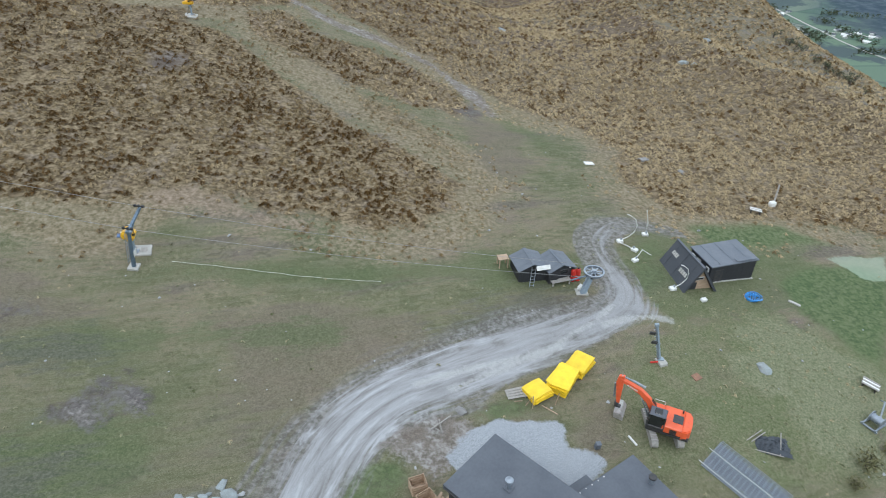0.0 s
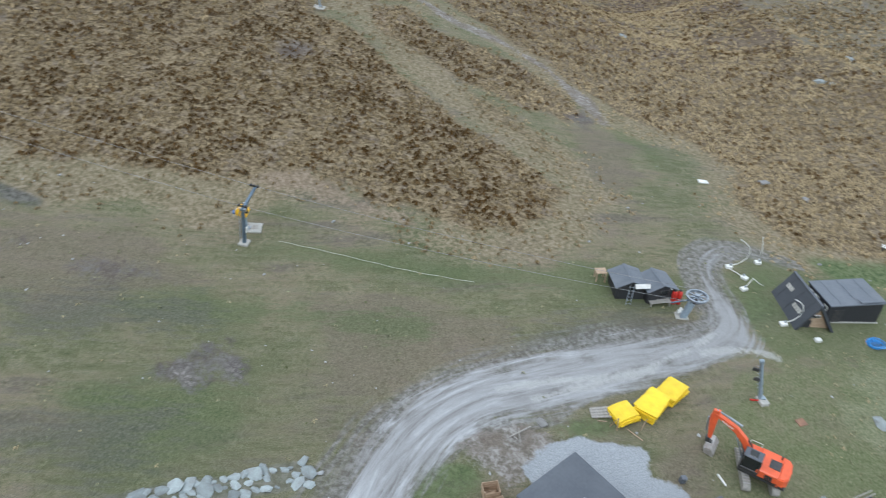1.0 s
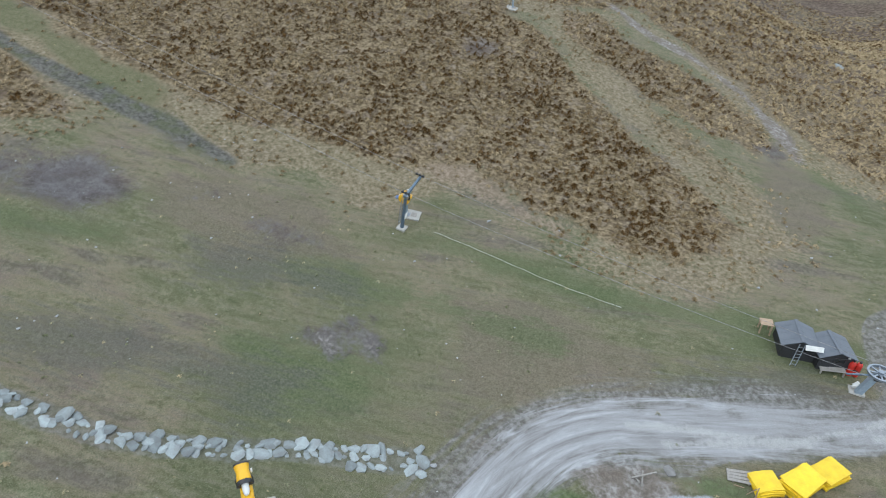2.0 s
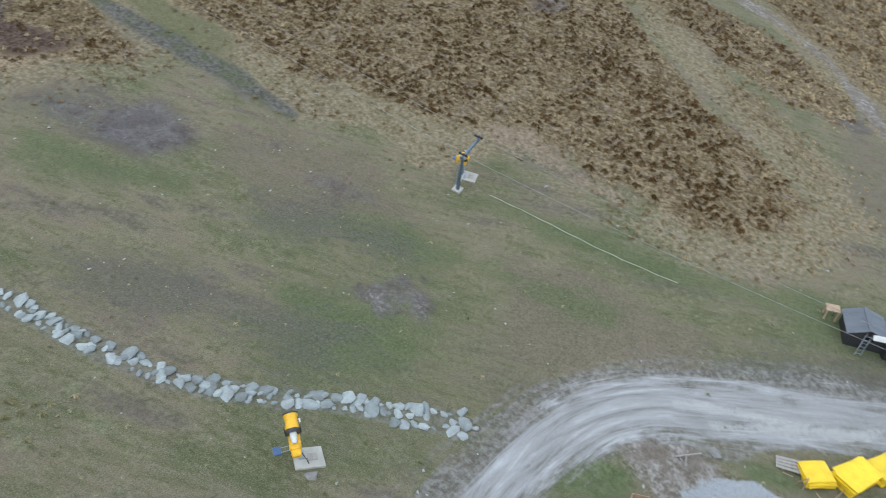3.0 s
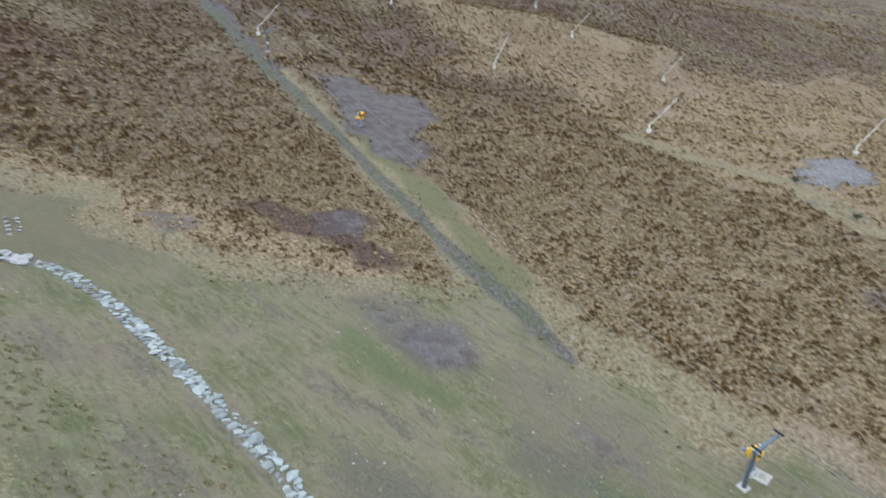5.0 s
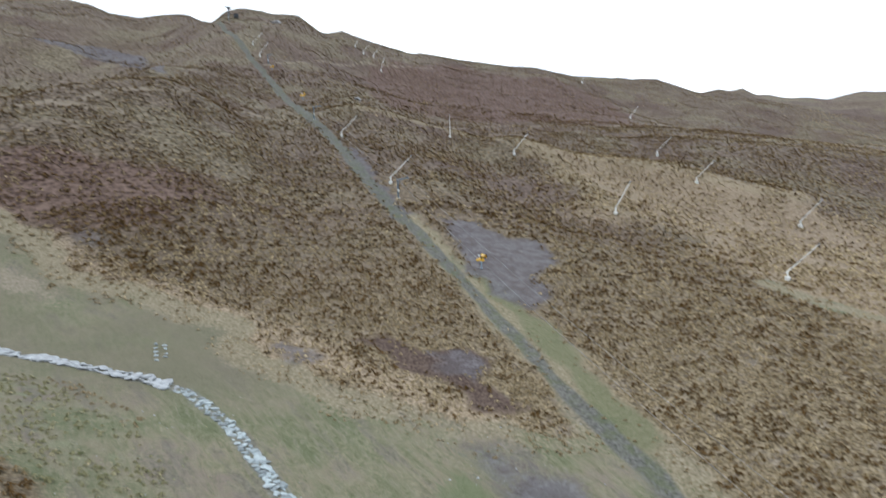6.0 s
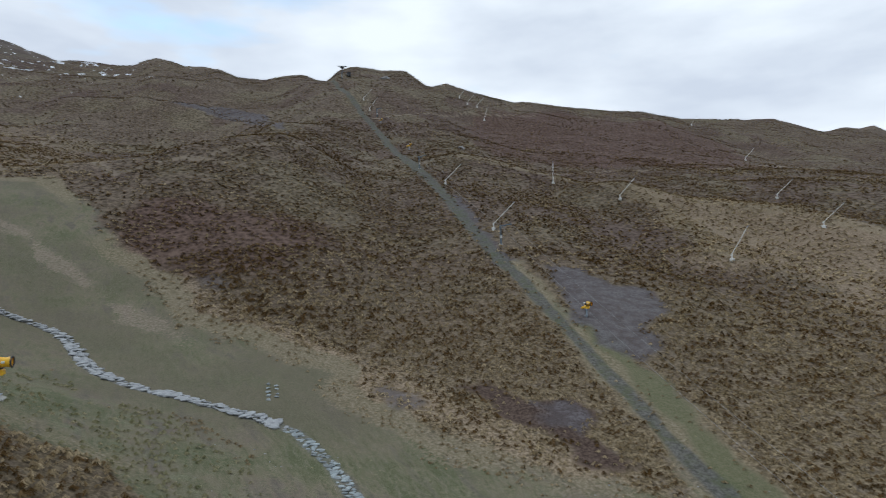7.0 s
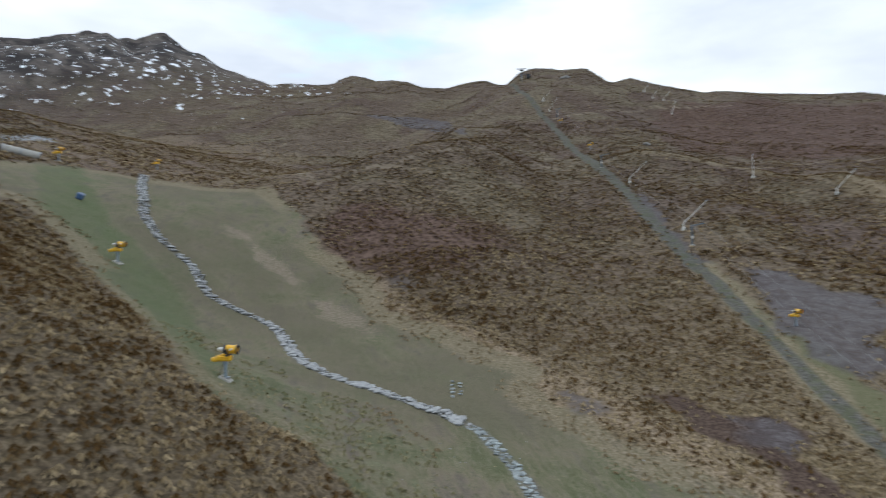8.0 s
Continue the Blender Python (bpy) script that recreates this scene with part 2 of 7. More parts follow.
UPPER_EDGE = [(-44.2, 47.4), (-49.0, 45.6), (-62.0, 45.4), (-76.4, 46.4), (-89.3, 45.2), (-105.1, 43.2), (-122.4, 42.0), (-138.1, 41.0), (-137.9, 38.4), (-98.2, 38.4), (-79.7, 38.7), (-67.8, 38.7), (-58.6, 37.3), (-62.6, 29.5), (-64.5, 25.0), (-73.0, 16.8), (-77.6, 13.2), (-86.5, 5.6), (-97.3, 5.9), (-109.5, -8.0), (-122.3, -22.5), (-142.1, -32.8), (-151.9, -46.3), (-165.7, -55.4), (-188.4, -76.2), (-175.0, -94.7), (-158.6, -106.4), (-135.3, -110.1), (-108.3, -103.7), (-84.3, -79.8), (-96.9, -82.0), (-93.4, -70.0), (-80.6, -54.1), (-69.9, -40.9), (-55.7, -27.6), (-53.7, -20.9), (-54.5, -15.7), (-50.6, -10.7), (-30, -9), (-10, -30), (40, -50), (90, -40), (95, 20)]
BASIN = RUN_EDGE + UPPER_EDGE
# the road's middle line with its half width
ROAD = [(-12, -18, 1.9), (-10.5, 0, 1.9), (-9.2, 12, 1.9), (-8.7, 18.8, 1.9), (-8.3, 22.5, 1.9), (-7.3, 26.3, 2.2), (-6.0, 28.9, 2.4), (-3.6, 31.6, 2.7), (-0.2, 33.6, 3.0), (3.2, 35.7, 3.1), (6.8, 37.8, 3.0), (9.8, 39.4, 2.7), (13.4, 41.4, 2.2), (16.2, 43.6, 1.9), (16.9, 46, 1.6), (16.2, 49, 1.4), (15.6, 51.5, 1.3), (15.9, 54.3, 1.2), (18.3, 57.1, 1.1), (21.2, 57.4, 0.9), (24.2, 56.1, 0.7)]
PAD = [(2.6, 28.7), (3.9, 29.8), (8.3, 30.5), (9.2, 28.7), (10.5, 27.1), (9.9, 25.8), (7.9, 24.2), (6.5, 22.5), (2, 23), (1.7, 24.5), (0.6, 26.3)]
DIRT = [(-3.3, 28.6), (-0.2, 30.1), (3.0, 28.9), (1.7, 26.7), (-0.5, 24.7), (-3.5, 26.6)]
TRACK = [(-44.1, 40.7), (-50.8, 41.1), (-60.1, 40.3), (-69.7, 39.8), (-82.5, 40.0), (-100.5, 39.8), (-118.5, 39.2), (-143.7, 37.6), (-178.2, 36.3), (-213.9, 35.0), (-260.6, 31.1), (-307.5, 26.2), (-357.9, 20.1), (-391.7, 13.4), (-423.9, 5.3), (-456.7, -0.3), (-485.7, -4.5)]
VERGE = [(-58.5, 43.1), (-71.4, 43.8), (-85.1, 43.9), (-103.9, 43.8)]
SCREE1 = [(-132.2, 46.9), (-130.3, 53.0), (-121.3, 55.9), (-118.1, 62.6), (-108.1, 61.8), (-101.1, 54.4), (-92.7, 50.8), (-87.2, 45.7), (-95.2, 43.6), (-105.2, 42.4), (-118.6, 44.0)]
RED1 = [(-89.6, 16.8), (-88.0, 23.4), (-81.3, 26.3), (-81.8, 31.8), (-76.2, 33.2), (-72.3, 29.9), (-67.8, 32.1), (-65.8, 34.0), (-67.7, 29.2), (-73.9, 26.3), (-77.6, 23.5), (-84.3, 19.5)]
SCREE2 = [(-61.0, 23.8), (-60.0, 27.3), (-55.7, 28.6), (-52.0, 32.8), (-46.7, 32.6), (-46.7, 30.1), (-48.5, 26.9), (-53.0, 25.4), (-56.4, 24.3)]
TRACKEND = [(-57.5, 39.7), (-54.8, 42.6), (-42.1, 41.6), (-42.7, 39.1), (-49.1, 38.3)]
PATH2 = [(-23.7, 104.5), (-16.3, 100.9), (-9.3, 100.5), (-2.1, 97.5), (3.1, 91.0), (6.9, 83.6)]
PATH3 = [(-29.5, 90.2), (-21.1, 81.8), (-11.6, 74.6), (-5.8, 71.2), (-0.9, 68.6), (4.3, 63.5), (7.1, 58.1)]
LAWN = [(34.0, 49.5), (38.7, 53.0), (45.6, 51.3), (38.1, 38.4), (35.8, 40.7), (32.9, 44.5)]
LAWN2 = [(27.0, 57.9), (38.5, 60.6), (42.4, 57.7), (30.8, 54.7)]
PALE = [(41.0, 54.4), (48.5, 56.1), (45.6, 51.3), (43.3, 51.2)]
DRAIN = [(-13.4, 21.9), (-16.4, 20.0), (-19.6, 18.4), (-22.1, 16.3), (-24.8, 14.5), (-27.6, 12.8), (-31.1, 11.9), (-34.8, 11.1), (-38.9, 10.5), (-62.2, 3.0), (-67.9, 1.1), (-71.4, -0.8), (-76.4, -3.3), (-78.7, -6.5), (-80.1, -9.5), (-82.5, -13.6), (-85.7, -18.8), (-87.3, -24.1), (-92.0, -29.8), (-101.3, -35.9), (-110.2, -40.9), (-112.6, -45.6), (-111.4, -50.4), (-110.8, -54.4), (-114.7, -58.2), (-120.0, -62.2), (-121.2, -65.9), (-123.0, -71.2), (-127.9, -77.1), (-132.4, -81.3), (-140.6, -86.1), (-153.3, -94.9), (-168.6, -103.9)]
WORN = [(-148.5, -71.0), (-145.0, -63.0), (-139.0, -54.0), (-132.0, -44.0), (-118.0, -29.0), (-104.0, -17.0)]
GREENSTRIP = [(-149.0, -111.0), (-127.2, -93.9), (-111.5, -76.1), (-97.8, -60.0), (-84.0, -46.7), (-70.0, -34.0), (-60.0, -26.0)]
PATH4 = [(-29.7, 93.5), (-35.5, 92.2), (-44.4, 91.1), (-59.8, 99.2), (-72.3, 97.4), (-93.2, 97.2)]
POND = [(-65.7, 106.4), (-70.0, 118.7), (-69.9, 131.0), (-57.8, 120.2), (-54.2, 110.5), (-56.1, 103.1), (-60.2, 101.4)]
# bald spots of grey rubble, with how bare each is
BALD = [
    ([(-24.6, 27.0), (-24.6, 28.0), (-23.1, 28.5), (-22.2, 27.5), (-23.0, 26.7)], 0.8),
    ([(-22.0, 27.6), (-22.3, 29.6), (-21.6, 30.7), (-20.1, 30.4), (-18.8, 28.2), (-20.2, 27.7)], 0.9),
    ([(-44.7, 33.7), (-43.9, 36.8), (-41.0, 37.8), (-40.1, 35.8), (-42.2, 32.9)], 0.75),
    ([(-37.9, 34.8), (-35.9, 37.8), (-30.7, 38.6), (-29.3, 35.9), (-32.6, 33.8)], 0.5),
    ([(-36.3, 76.1), (-34.3, 78.9), (-31.3, 79.2), (-30.0, 76.1), (-31.3, 73.4), (-32.7, 70.8), (-32.6, 67.2), (-34.0, 70.3), (-35.1, 72.5)], 0.58),
    ([(-68.6, 67.8), (-67.6, 69.7), (-63.6, 67.0), (-63.9, 65.1)], 0.52),
    ([(-20.4, 52.1), (-16.6, 51.6), (-13.4, 50.2), (-16.6, 49.4), (-19.7, 50.1)], 0.5),
    ([(-0.3, 81.9), (2.9, 86.1), (6.2, 86.3), (8.1, 83.8), (5.1, 80.6), (1.2, 80.0)], 0.6),
    ([(-91.0, 5.1), (-91.4, 9.4), (-86.0, 12.1), (-81.0, 13.5), (-81.4, 8.8), (-86.1, 5.6)], 0.62),
    ([(-81.3, 26.3), (-81.8, 31.8), (-75.4, 33.2), (-72.3, 29.9), (-75.4, 26.2)], 0.6),
    ([(-200.5, 35.4), (-198.8, 40.0), (-155.0, 40.0), (-138.0, 40.5), (-139.0, 36.5), (-166.0, 36.0)], 0.8),
    ([(-426.2, -106.5), (-442.6, -73.7), (-429.6, -46.0), (-298.8, -20.6), (-389.1, -55.4), (-407.2, -83.2)], 0.85),
    ([(-141.2, -27.0), (-139.0, -20.5), (-132.5, -19.0), (-133.0, -26.0)], 0.5),
]
# tones of the mown run: greener strips, dull grey-green strips, bare brown soil
GREENER = [
    [(-58.7, 21.3), (-56.2, 24.6), (-49.2, 25.8), (-44.1, 27.8), (-41.9, 25.8), (-46.9, 22.0), (-51.6, 19.6), (-53.6, 18.2)],
    [(-33.0, 23.8), (-27.4, 25.1), (-21.7, 27.2), (-18.9, 27.5), (-22.7, 23.2), (-28.3, 22.5)],
    [(-31.8, 33.5), (-27.2, 36.0), (-19.3, 37.5), (-8.4, 38.2), (-8.2, 36.3), (-18.4, 34.6), (-25.9, 33.2), (-30.5, 30.9)],
    [(-26.6, 24.1), (-22.9, 26.5), (-18.4, 26.5), (-18.0, 23.8), (-21.3, 21.3), (-24.7, 20.9)],
    [(-83.8, 43.9), (-79.4, 45.1), (-69.0, 44.1), (-58.2, 42.7), (-60.7, 41.9), (-82.6, 42.0)],
    [(-25.0, 42.0), (-22.0, 45.0), (-10.0, 45.5), (4.0, 49.8), (13.0, 49.5), (12.0, 45.2), (4.0, 44.5), (-10.0, 43.0)],
    [(-133.6, -108.6), (-149.5, -107.9), (-115.4, -76.6), (-109.6, -63.6), (-94.9, -49.0), (-71.3, -32.0), (-56.0, -25.1), (-66.6, -35.9), (-78.5, -49.0), (-82.4, -54.5), (-92.6, -67.4), (-103.0, -81.8)],
    [(18.7, 52.6), (17.5, 48.7), (19.2, 45.6), (19.9, 41.6), (26.1, 42.4), (34.2, 46.1), (38.4, 56.1), (35.7, 60.2), (28.4, 56.4), (23.4, 54.4), (21.3, 55.6)],
    [(6.9, 83.6), (9.5, 86.0), (14.0, 80.0), (15.0, 70.0), (13.0, 67.0), (11.8, 76.0)],
]
DULL = [
    [(-42.4, 15.4), (-37.9, 19.0), (-31.2, 21.1), (-25.9, 23.3), (-22.5, 24.2), (-23.6, 20.9), (-28.3, 18.4), (-33.1, 15.4), (-38.8, 13.9)],
    [(-1.1, 39.3), (2.7, 41.8), (6.9, 43.7), (11.1, 44.6), (10.5, 40.9), (5.4, 38.4), (0.7, 37.8)],
    [(-60.5, 23.0), (-59.5, 26.5), (-53.0, 28.0), (-48.0, 29.5), (-50.0, 26.8), (-56.0, 23.6)],
    [(-38.0, 30.0), (-33.0, 33.0), (-26.0, 35.0), (-25.0, 33.5), (-31.0, 30.0), (-36.0, 28.0)],
]
SOIL = [
    [(-19.9, 38.1), (-10.6, 40.6), (-1.1, 40.3), (-1.1, 36.4), (-7.6, 32.3), (-10.0, 27.9), (-14.2, 29.5)],
    [(2.7, 77.2), (7.6, 82.1), (11.2, 78.8), (11.6, 70.0), (7.5, 63.1), (4.2, 62.3), (3.1, 68.6)],
    [(-48.0, 34.0), (-44.0, 40.0), (-33.0, 40.5), (-28.0, 37.0), (-36.0, 31.0), (-44.0, 29.5)],
    [(9.0, 29.5), (11.5, 32.5), (15.0, 33.5), (14.5, 30.0), (12.0, 28.0)],
    [(19.2, 37.0), (21.0, 39.6), (23.3, 38.5), (21.6, 36.2)],
]
# pale runnels of washed silt down the road
RUNNELS = [
    [(15.2, 43.7), (14.6, 42.9), (13.9, 42.1), (12.9, 41.1), (11.3, 39.9), (10.2, 38.9), (8.1, 37.3), (5.2, 35.9), (1.6, 34.6), (-1.9, 32.8)],
    [(20.1, 42.2), (18.1, 42.5), (15.4, 41.7), (13.8, 40.9)],
    [(10.1, 38.2), (7.5, 36.7), (4.2, 34.9), (0.7, 32.5)],
]
JUNCTION = [(14.7, 45.3), (17.2, 48.0), (18.9, 45.3), (19.6, 42.4), (16.1, 40.2), (12.0, 39.0), (11.8, 41.4)]
TRAILS = [
    [(-250.0, 88.0), (-283.2, 103.2), (-283.1, 130.4), (-282.1, 149.7), (-289.4, 198.8), (-359.5, 302.5)],
    [(-369.3, 22.3), (-382.3, 51.8), (-414.2, 86.4), (-419.2, 111.2), (-435.6, 140.9)],
    [(-262.8, -120.1), (-293.2, -125.7), (-355.4, -142.6), (-375.5, -139.8)],
    [(-239.6, -102.3), (-192.6, -61.3), (-200.2, -52.5), (-202.4, -44.6), (-198.3, -26.4)],
    [(-204.7, -36.1), (-220.6, -20.0), (-263.8, 9.0), (-249.1, 28.0)],
]
RESERVOIR = [(-155.9, -137.5), (-174.6, -143.1), (-180.4, -140.3), (-173.3, -134.7), (-148.1, -130.4)]
GOLD1 = [(-222.4, 108.7), (-198.4, 125.1), (-182.4, 146.9), (-161.8, 154.4), (-146.2, 167.9), (-86.9, 99.6), (-104.7, 102.5), (-129.1, 100.9), (-136.7, 90.9), (-181.1, 102.2)]
GOLD2 = [(-162.8, -143.7), (-413.3, -282.6), (-397.2, -183.0), (-343.6, -111.2), (-210.2, -61.2), (-184.9, -72.9), (-172.6, -93.4), (-156.7, -105.1), (-120.0, -104.9)]
ISLAND = [(-28.0, 93.5), (-24.4, 99.2), (-19.1, 96.7), (-12.2, 94.8), (-5.5, 95.0), (0.5, 90.8), (4.4, 83.6), (1.2, 79.7), (-6.4, 81.5), (-11.0, 82.4), (-17.3, 85.2), (-22.8, 86.9)]
ISLAND2 = [(-12.2, 79.8), (-6.2, 78.4), (1.2, 74.1), (5.4, 72.4), (2.4, 65.6), (-3.0, 69.2), (-9.5, 74.2)]
LUSH = [(-34.2, 33.6), (-25.7, 37.4), (-16.6, 38.5), (-9.7, 35.0), (-7.5, 31.2), (-9.7, 26.5), (-11.0, 21.5), (-25.9, 20.1)]
GOLD3 = [(-99.2, 99.9), (-71.0, 95.8), (-58.8, 97.7), (-43.9, 90.2), (-35.1, 91.4), (-29.7, 92.2), (-109.3, 290.5), (-135.0, 122.0)]
PINK = [(-31.5, 51.4), (-29.3, 53.7), (-25.5, 55.4), (-20.8, 56.0), (-18.7, 53.8), (-14.5, 52.1), (-12.2, 50.8), (-16.7, 49.5), (-20.4, 50.0), (-25.4, 49.7), (-29.7, 49.1)]
MEADOW = [(15.8, 40.2), (23.0, 44.2), (29.3, 45.1), (32.4, 42.3), (38.1, 38.4), (31.5, 26.7), (12.5, 24.8), (13.1, 32.3)]
STRAW = [(24.3, 43.3), (30.8, 43.5), (34.7, 38.6), (36.6, 35.9), (31.6, 27.2), (29.0, 29.1), (27.6, 33.8), (24.5, 38.0)]
BANK1 = [(-3.7, 29.3), (-1.8, 30.6), (1.9, 31.4), (6.2, 32.3), (7.5, 30.9), (3.9, 29.8), (0.6, 30.1), (-2.1, 28.4)]
BANK2 = [(-7.0, 22.4), (-6.7, 24.6), (-5.3, 26.0), (-3.0, 26.0), (-1.6, 25.2), (-3.7, 23.0), (-6.7, 20.6)]
BANK3 = [(17.7, 49.7), (19.0, 53.7), (22.3, 54.8), (23.1, 52.4), (19.8, 45.7), (20.5, 42.8), (18.2, 44.0), (17.7, 47.1)]
SPILL = [(-4.5, 26.9), (-3.4, 29.1), (-1.5, 29.2), (0.5, 28.7), (2.7, 28.5), (2.5, 27.8), (-0.4, 25.6), (-1.7, 26.5)]
ROUGH = [(-20, 8), (-30, 8), (-45, 4), (-62, -4), (-76, -16), (-88, -34), (-80, -52), (-70, -42), (-54, -22), (-50, -10), (-30, -9), (-15, -5), (-12, 6)]
BEYOND = RIB + [(140, 60), (160, 400), (60, 330)]
FOREST = [(1110, 2100), (1075, 1910), (1045, 1732), (1060, 1628), (1072, 1523), (1100, 1300), (2600, 1300), (2600, 4000)]
FRINGE = [(-171.5, -64.6), (-162.6, -56.6), (-150.8, -44.9), (-137.8, -29.7), (-120.5, -15.6), (-109.1, -3.6), (-99.3, 6.0), (-88.4, 16.3), (-77.4, 23.1), (-68.3, 29.8), (-61.7, 32.7), (-60.6, 26.5), (-70.1, 19.7), (-78.1, 10.5), (-87.9, 1.1), (-97.0, -12.2), (-111.5, -25.2), (-124.4, -37.4), (-135.4, -50.4)]
RUST = [(-416.9, 98.7), (-477.0, 173.1), (-452.3, 210.7), (-466.2, 277.6), (-399.9, 274.4), (-292.3, 213.2), (-290.6, 134.7), (-305.4, 105.2), (-308.9, 79.3), (-363.7, 76.0)]
RUST2 = [(-168.9, -56.5), (-174.1, -40.8), (-168.7, -10.7), (-154.9, -2.1), (-138.5, -10.7), (-141.8, -27.5), (-151.0, -43.8)]



def rounded(line, times=2):
    for _ in range(times):
        out = [line[0]]
        for a, b in zip(line, line[1:]):
            out += [tuple(0.75 * p + 0.25 * q for p, q in zip(a, b)), tuple(0.25 * p + 0.75 * q for p, q in zip(a, b))]
        line = out + [line[-1]]
    return line


ROAD_LINE = rounded([(x, y) for x, y, _ in ROAD])
ROAD_RUN = np.cumsum([0] + [math.dist(a[:2], b[:2]) for a, b in zip(ROAD, ROAD[1:])]) * 0.985


def zones(x, y):
    """What covers the ground at each point: a dict of covers, 0 to 1."""
    w = fractal(x, y, 6, 4, 41)
    w2 = fractal(x, y, 2.2, 3, 43)
    w3 = fractal(x, y, 18, 3, 47)
    r = np.hypot(x, y)
    cover = {}
    basin = to_area(x, y, BASIN) + w * 5 + w2 * 1.5
    cover["tussock"] = step(-basin, 3.0)
    cover["dry"] = np.exp(-(((basin - 2.0) / 4.0) ** 2)) * np.clip(0.75 + w3 * 2.2, 0, 1)
    for line, half in ((PATH3, 2.2), (PATH4, 2.6)):
        cover["tussock"] = cover["tussock"] * step(to_line(x, y, line) - half + w * 4, 2.0)
    cover["tussock"] = np.maximum.reduce([cover["tussock"], 0.95 * step(to_area(x, y, ISLAND) + w * 6, 3.0), 0.55 * step(to_area(x, y, ISLAND2) + w * 6, 3.0)])
    across, run = along_line(x, y, ROAD_LINE)
    cover["road_across"], cover["road_along"] = np.clip(across, -12, 12) / 24 + 0.5, np.clip(run / 150, 0, 1)
    wide = np.interp(run, ROAD_RUN, [h for _, _, h in ROAD]) - 0.35
    run = run - 36.9
    wheel = np.abs(across) + w * 1.6 + w2 * 0.6
    cover["road"] = step(wide - wheel, 2.2) * np.clip(1.0 - np.maximum(run - 26, 0) / 60, 0.7, 1) * (0.75 + 0.5 * np.clip(w2 * 2 + 0.5, 0, 1))
    cover["wash"] = np.clip(1.15 - np.maximum(run - 16, 0) / 22, 0.4, 1)
    cover["road"] = np.maximum(cover["road"], 0.72 * step(to_area(x, y, JUNCTION) + w * 1.5 + w2, 1.6))
    cover["road_edge"] = step(wide + 0.9 * cover["wash"] - 0.2 + 0.9 * (across < 0) - wheel + w3 * 4 * cover["wash"], 0.6 + 2.6 * cover["wash"])
    cover["pad"] = step(to_area(x, y, PAD) + w * 2.2 + w2 * 2.0, 0.7)
    cover["bed"] = step(0.95 - to_line(x, y, DRAIN) + w2 * 0.5, 0.5)
    cover["dirt"] = np.maximum(step(to_area(x, y, DIRT) + w * 3, 1.8), step(1.0 - to_line(x, y, PATH2) + w * 2.4, 1.6))
    cover["track"] = step(1.05 + 0.7 * np.clip((r - 110) / 60, 0, 1) - to_line(x, y, TRACK) + w * 1.8, 1.3)
    cover["track"] = np.maximum(cover["track"], 0.75 * step(to_area(x, y, TRACKEND) - 0.4 + w * 3, 2.5))
    cover["verge"] = step(1.8 - to_line(x, y, VERGE) + w * 5, 2.4)
    cover["scree"] = np.maximum.reduce([step(to_area(x, y, s) + w * 7, 3.0) for s in (SCREE1, POND)] + [0.8 * step(to_area(x, y, SCREE2) + w * 7, 4)])
    cover["red"] = np.maximum.reduce([step(to_area(x, y, s) + w * 6, 3.0) for s in (RED1,)])
    for ring, bare in BALD:
        cover["scree"] = np.maximum(cover["scree"], bare * step(to_area(x, y, ring) + w * 5 + w2 * 4, 2.4))
    for name, rings, soft in (("greener", GREENER, 3.0), ("dull", DULL, 6.0), ("soil", SOIL, 3.0)):
        cover[name] = np.maximum.reduce([step(to_area(x, y, ring) + w3 * 4 + w * 4, soft) for ring in rings])
    cover["dirt"] = np.maximum.reduce([cover["dirt"]] + [0.55 * step(to_area(x, y, ring) - 0.3 + w * 4 + w2 * 3, 1.6) for ring, _ in BALD[:2]])
    silt = np.minimum.reduce([to_line(x, y, rounded(line)) for line in RUNNELS])
    cover["silt"] = step(0.28 - silt + w2 * 0.6, 0.6)
    cover["lawn"] = np.maximum(step(to_area(x, y, LAWN) + w * 4, 3.0), 0.8 * step(to_area(x, y, LAWN2) + w * 4, 2.5))
    cover["lawn"] = np.maximum(cover["lawn"], 0.45 * step(3.2 - to_line(x, y, GREENSTRIP) + w * 9 + w2 * 3, 5.0))
    cover["lawn"] = np.maximum.reduce([cover["lawn"]] + [k * step(to_area(x, y, s) + w * 4 + w2 * 2, 1.4) for s, k in ((BANK1, 0.62), (BANK2, 0.6), (BANK3, 0.5))])
    cover["dirt"] = np.maximum(cover["dirt"], 0.9 * step(to_area(x, y, SPILL) + w * 3 + w2, 0.8))
    cover["meadow"] = step(to_area(x, y, MEADOW) + w3 * 8 + w * 4, 4.0)
    cover["straw"] = np.maximum(step(to_area(x, y, STRAW) + w3 * 8 + w * 6, 3.5), 0.42 * step(to_area(x, y, ROUGH) + w3 * 16 + w * 9, 12.0))
    cover["pale"] = step(to_area(x, y, PALE) + w2, 0.6)
    cover["worn"] = step(1.4 - to_line(x, y, WORN) + w * 9 + w2 * 3, 3.0) * np.clip(1.25 - np.hypot(x + 142, y + 60) / 55, 0.25, 1)
    cover["lush"] = step(to_area(x, y, LUSH) + w3 * 26 + w * 6, 9.0)
    cover["gold"] = np.maximum(step(to_area(x, y, GOLD1) + w3 * 30 + w * 9, 14), 0.45 * step(to_area(x, y, GOLD2) + w3 * 30 + w * 9, 16))
    cover["gold"] = np.maximum(cover["gold"], step(to_area(x, y, GOLD3) + w3 * 24 + w * 9, 10))
    cover["gold"] = np.maximum(cover["gold"], 0.75 * step(to_area(x, y, FRINGE) + w3 * 6 + w * 8, 5))
